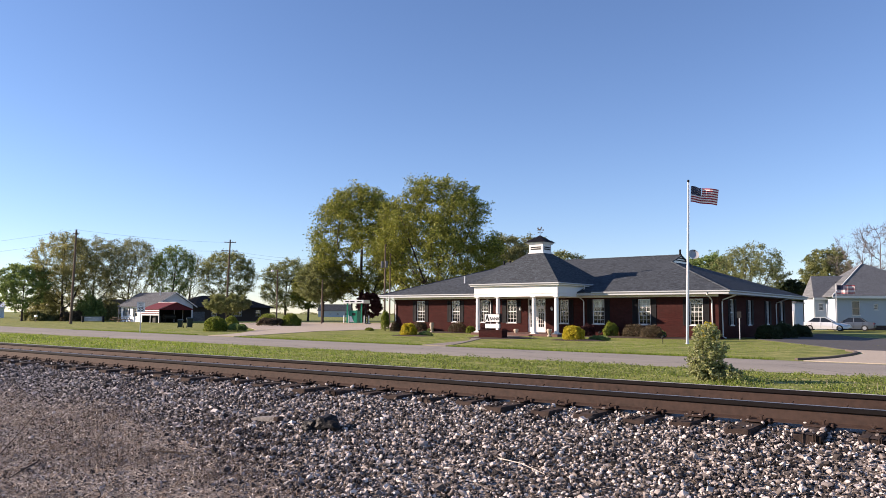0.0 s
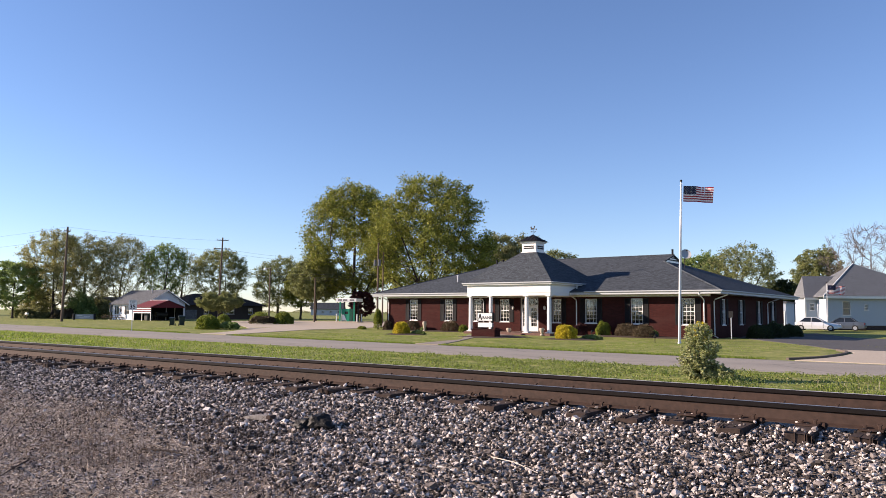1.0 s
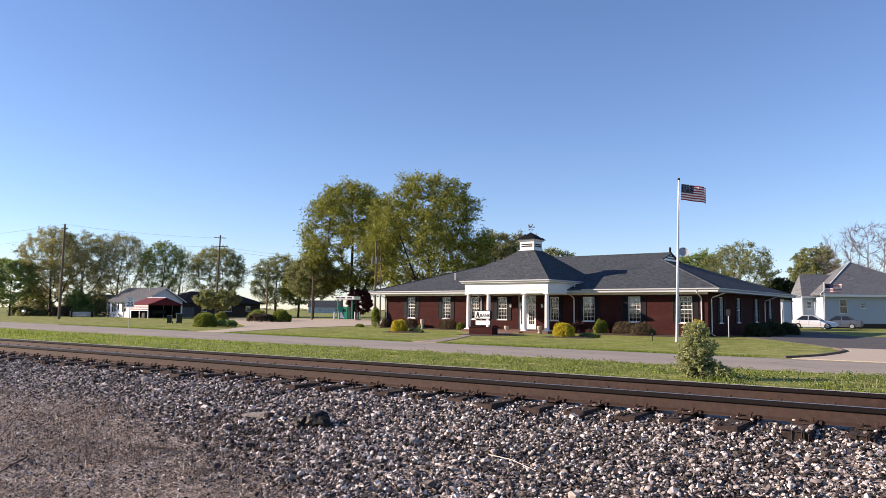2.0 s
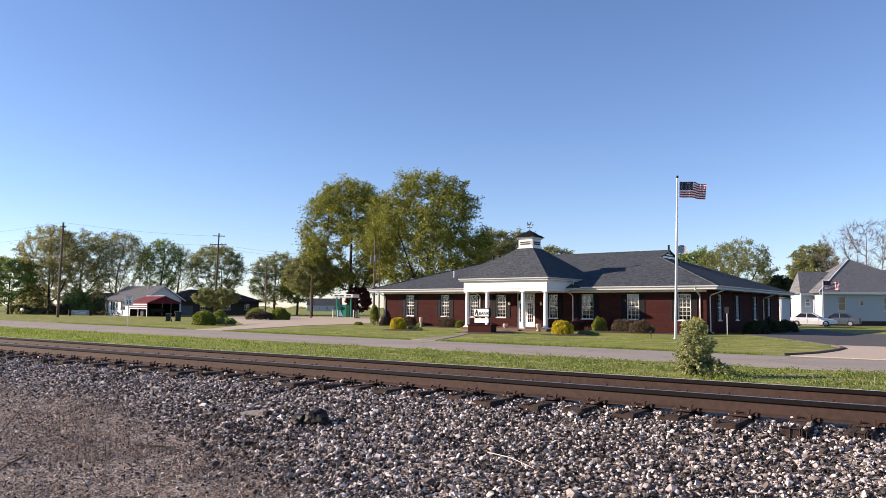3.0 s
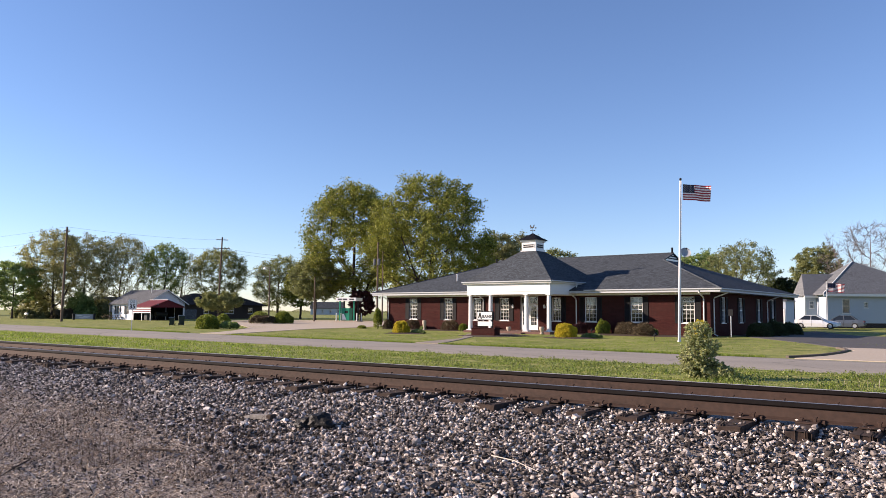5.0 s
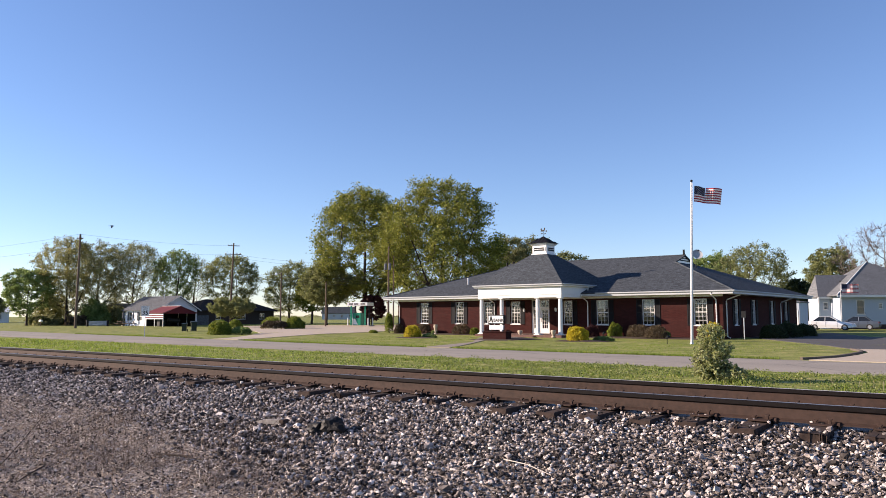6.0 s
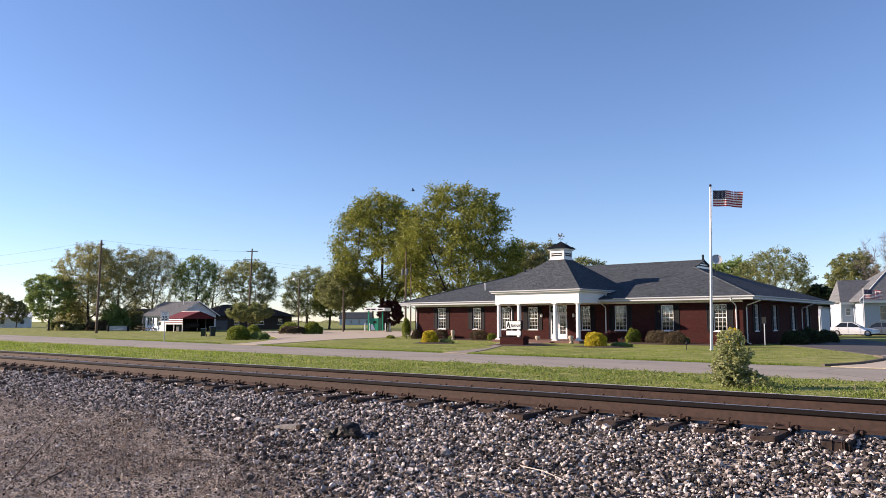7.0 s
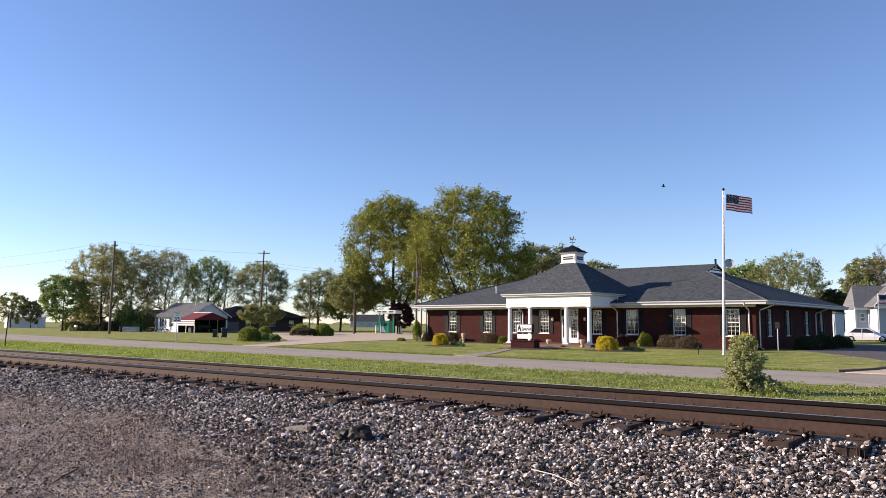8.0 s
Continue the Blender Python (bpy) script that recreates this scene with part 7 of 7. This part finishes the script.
def blades(name, label, base, h, width, rng, material, bend=0.45, category="grass", lying=False):
    """Thin bent blades standing at the points given."""
    n = len(base)
    a = rng.uniform(0, 2 * np.pi, n)
    side = np.stack([np.cos(a), np.sin(a), np.zeros(n)], 1)
    out = rng.normal(size=(n, 3)) * bend
    out[:, 2] = 1
    out /= np.linalg.norm(out, axis=1)[:, None]
    tip = base + out * h[:, None]
    mid = base + np.array([0, 0, 1.0]) * (h * 0.5)[:, None] + (out * h[:, None]) * 0.08
    if lying:
        mid = (base + tip) / 2 + np.array([0, 0, 0.06]) * h[:, None]
    wv = side * width[:, None] * 0.5
    v = np.stack([base - wv, base + wv, mid + wv * 0.8, tip, mid - wv * 0.8], 1).reshape(-1, 3)
    f = (np.array([[0, 1, 2, 4], [4, 2, 3, 3]])[None] + (np.arange(n) * 5)[:, None, None])
    quads, tris = f[:, 0], f[:, 1, :3]
    me = bpy.data.meshes.new(name)
    me.from_pydata(v.tolist(), [], quads.tolist() + tris.tolist())
    me.materials.append(material)
    me.update()
    tagged(new(name, me), label, category, kind="stuff")


def verge():
    rng = np.random.default_rng(31)
    bd, bz = [q[0] for q in BANK], [q[1] for q in BANK]

    def strip(n):
        x = 8 - 75 * rng.random(n) ** 1.4
        y = 13.6 + 9.1 * rng.random(n)
        edge = np.interp(x, [-63, -35, -12, 10], [24.1, 23.2, 22.7, 22.6])
        tuft = np.array([noise.noise((float(p) * 0.8, float(q) * 1.1, 5)) + 0.6 * noise.noise((float(p) * 2.7, float(q) * 3.1, 9)) for p, q in zip(x, y)])
        y = np.minimum(y, edge - 0.04 - 0.35 * rng.random(n))
        z = np.interp(y * TN.y + x * TN.x, bd, bz) - 0.01
        return x, y, z, tuft

    x, y, z, tuft = strip(110000)
    keep = rng.random(len(x)) < 0.55 + 0.6 * tuft
    x, y, z, tuft = x[keep], y[keep], z[keep], tuft[keep]
    h = (0.05 + 0.13 * np.clip(tuft + 0.2, 0, 1)) * rng.uniform(0.5, 1.4, len(x))
    blades("verge_grass", "rough green grass on the verge between railway and road", np.stack([x, y, z], 1), h, 0.008 + 0.0005 * np.hypot(x, y) * rng.uniform(0.6, 1.3, len(x)), rng, BLADE, 0.9)
    x, y, z, tuft = strip(230000)
    keep = (tuft > rng.uniform(-0.35, 0.35, len(x))) & (x > -30 + 20 * rng.random(len(x)))
    x, y, z, tuft = x[keep], y[keep], z[keep], tuft[keep]
    z = z + rng.random(len(x)) * (0.04 + 0.20 * np.clip(tuft + 0.1, 0, 1))
    ob = new("verge_weeds", leaf_mesh("verge_weeds", np.stack([x, y, z], 1), 0.05, WEED, rng))
    tagged(ob, "tangled broad-leaved weeds along the verge", "weeds", kind="stuff")
    n = 45
    x, y = rng.normal(-2.2, 0.8, n), rng.normal(18.6, 0.5, n)
    z = np.interp(y * TN.y + x * TN.x, bd, bz)
    blades("dry_grass", "thin pale dry grass stems in the verge", np.stack([x, y, z], 1), rng.uniform(0.15, 0.42, n), np.full(n, 0.004), rng, STRAW, 0.25)
    n = 16000
    x = -7.5 - 62 * rng.random(n)
    lip = np.interp(x, [-63, -46, -34, -14, 0], [32.0, 30.7, 29.6, 29.0, 29.1]) + np.abs(rng.normal(0, 0.22, n)) - 0.08
    keep = ~((x < -41.5) & (x > -47.5)) & (np.abs(x + 24) > 0.9)
    x, lip = x[keep], lip[keep]
    blades("edge_grass", "rough uncut grass along the edge of the road", np.stack([x, lip, np.full(len(x), -0.01)], 1), rng.uniform(0.04, 0.13, len(x)), np.full(len(x), 0.022), rng, BLADE, 0.8)
    n = 80000
    x = -4 - 60 * rng.random(n)
    y = 29.3 + 18 * rng.random(n) ** 1.5
    far = np.interp(x, [-63, -46, -34, -14, 0], [32.0, 30.7, 29.6, 29.0, 29.1])
    patch = np.array([noise.noise((float(p) * 0.28, float(q) * 0.7, 15)) + 0.5 * noise.noise((float(p) * 1.4, float(q) * 2.4, 4)) for p, q in zip(x, y)])
    keep = (y > far + 0.05) & ~((x > -9.2) & (y < 44)) & ~((x < -41.5) & (x > -58)) & (np.abs(x + 24 + (y - 30) * 0.42) > 1.3) & (rng.random(n) < 0.5 + patch)
    for bx, by, rx, ry in ((-22.6, 42.1, 2.0, 1.35), (-36.0, 41.5, 1.9, 1.35), (-28.6, 42.6, 2.4, 3.0)):
        keep &= ((x - bx) / rx) ** 2 + ((y - by) / ry) ** 2 > 1
    x, y, patch = x[keep], y[keep], patch[keep]
    blades("lawn_grass", "short mown lawn grass before the bank", np.stack([x, y, np.full(len(x), -0.01)], 1), rng.uniform(0.02, 0.05, len(x)) + 0.03 * np.clip(patch, 0, 1), np.full(len(x), 0.02), rng, BLADE, 1.2)


def stalks():
    rng = np.random.default_rng(13)
    n = 90000
    s, d = rng.uniform(-16, 3.5, n), rng.uniform(2.6, 6.4, n)
    keep = rng.random(n) < 1.05 - clean_share(s, d)
    s, d = s[keep], d[keep]
    clump = np.array([noise.noise((float(a) * 1.1, float(b) * 1.1, 8)) for a, b in zip(s, d)])
    keep = clump > rng.uniform(-0.6, 0.2, len(s))
    s, d = s[keep], d[keep]
    base = on_bank(s, d)
    base[:, 2] += 0.012
    h = rng.uniform(0.03, 0.15, len(s))
    blades("dead_stalks", "dry brown dead weed stalks at the foot of the bank", base, h, rng.uniform(0.003, 0.013, len(s)), rng, STRAW, 4.5, "dead weeds", True)
    spots = [(-7.2, 4.3, 0.35, 150), (-6.1, 4.9, 0.5, 120), (-8.6, 4.6, 0.6, 160), (-9.6, 5.4, 0.5, 110), (-5.2, 4.3, 0.5, 90), (-7.0, 5.5, 0.35, 70)]
    s = np.concatenate([rng.normal(a, r, k) for a, _, r, k in spots])
    d = np.concatenate([rng.normal(b, r * 0.7, k) for _, b, r, k in spots])
    base = on_bank(s, d)
    n = len(s)
    blades("weed_stems", "tangled thin brown dead weed stems", base, rng.uniform(0.1, 0.32, n), np.full(n, 0.003), rng, BRUSH, 0.9, "dead weeds")
    n = 1500
    k = rng.integers(0, len(spots), n)
    cs = np.array([(a, b, r) for a, b, r, _ in spots])[k]
    base = on_bank(rng.normal(cs[:, 0], cs[:, 2]), rng.normal(cs[:, 1], cs[:, 2] * 0.6))
    base[:, 2] += rng.uniform(0.0, 0.12, n)
    blades("dead_brush", "low tangle of brown dead brush on the bare soil", base, rng.uniform(0.08, 0.25, n), np.full(n, 0.0035), rng, BRUSH, 3.0, "dead weeds", True)


verge()
stalks()


BIRD_ROWS = [
    (0.0, pose(-59.79, -46.92, 5.16, 0, 0, 64.5)),
    (1.5, pose(-52.39, -31.38, 5.16, 0, 0, 64.5)),
    (3.0, pose(-44.98, -15.85, 5.16, 0, 0, 64.5)),
    (4.4, pose(-38.07, -1.35, 5.16, 0, 0, 64.5)),
    (5.2, pose(-34.12, 6.93, 5.16, 0, 0, 64.5)),
    (5.6, pose(-32.14, 11.07, 5.16, 0, 0, 64.5)),
    (5.8, pose(-31.15, 13.15, 5.16, 0, 0, 64.5)),
    (6.0, pose(-30.17, 15.22, 5.40, 0, 0, 62.4)),
    (6.2, pose(-28.96, 17.34, 5.64, 0, 0, 56.9)),
    (6.5, pose(-26.73, 20.48, 6.29, 0, 0, 49.1)),
    (7.0, pose(-22.61, 24.67, 7.60, 0, 0, 40.6)),
    (7.6, pose(-17.38, 28.50, 8.04, 0, 0, 33.2)),
    (8.0, pose(-13.67, 30.53, 7.71, 0, 0, 28.6)),
]


motions()
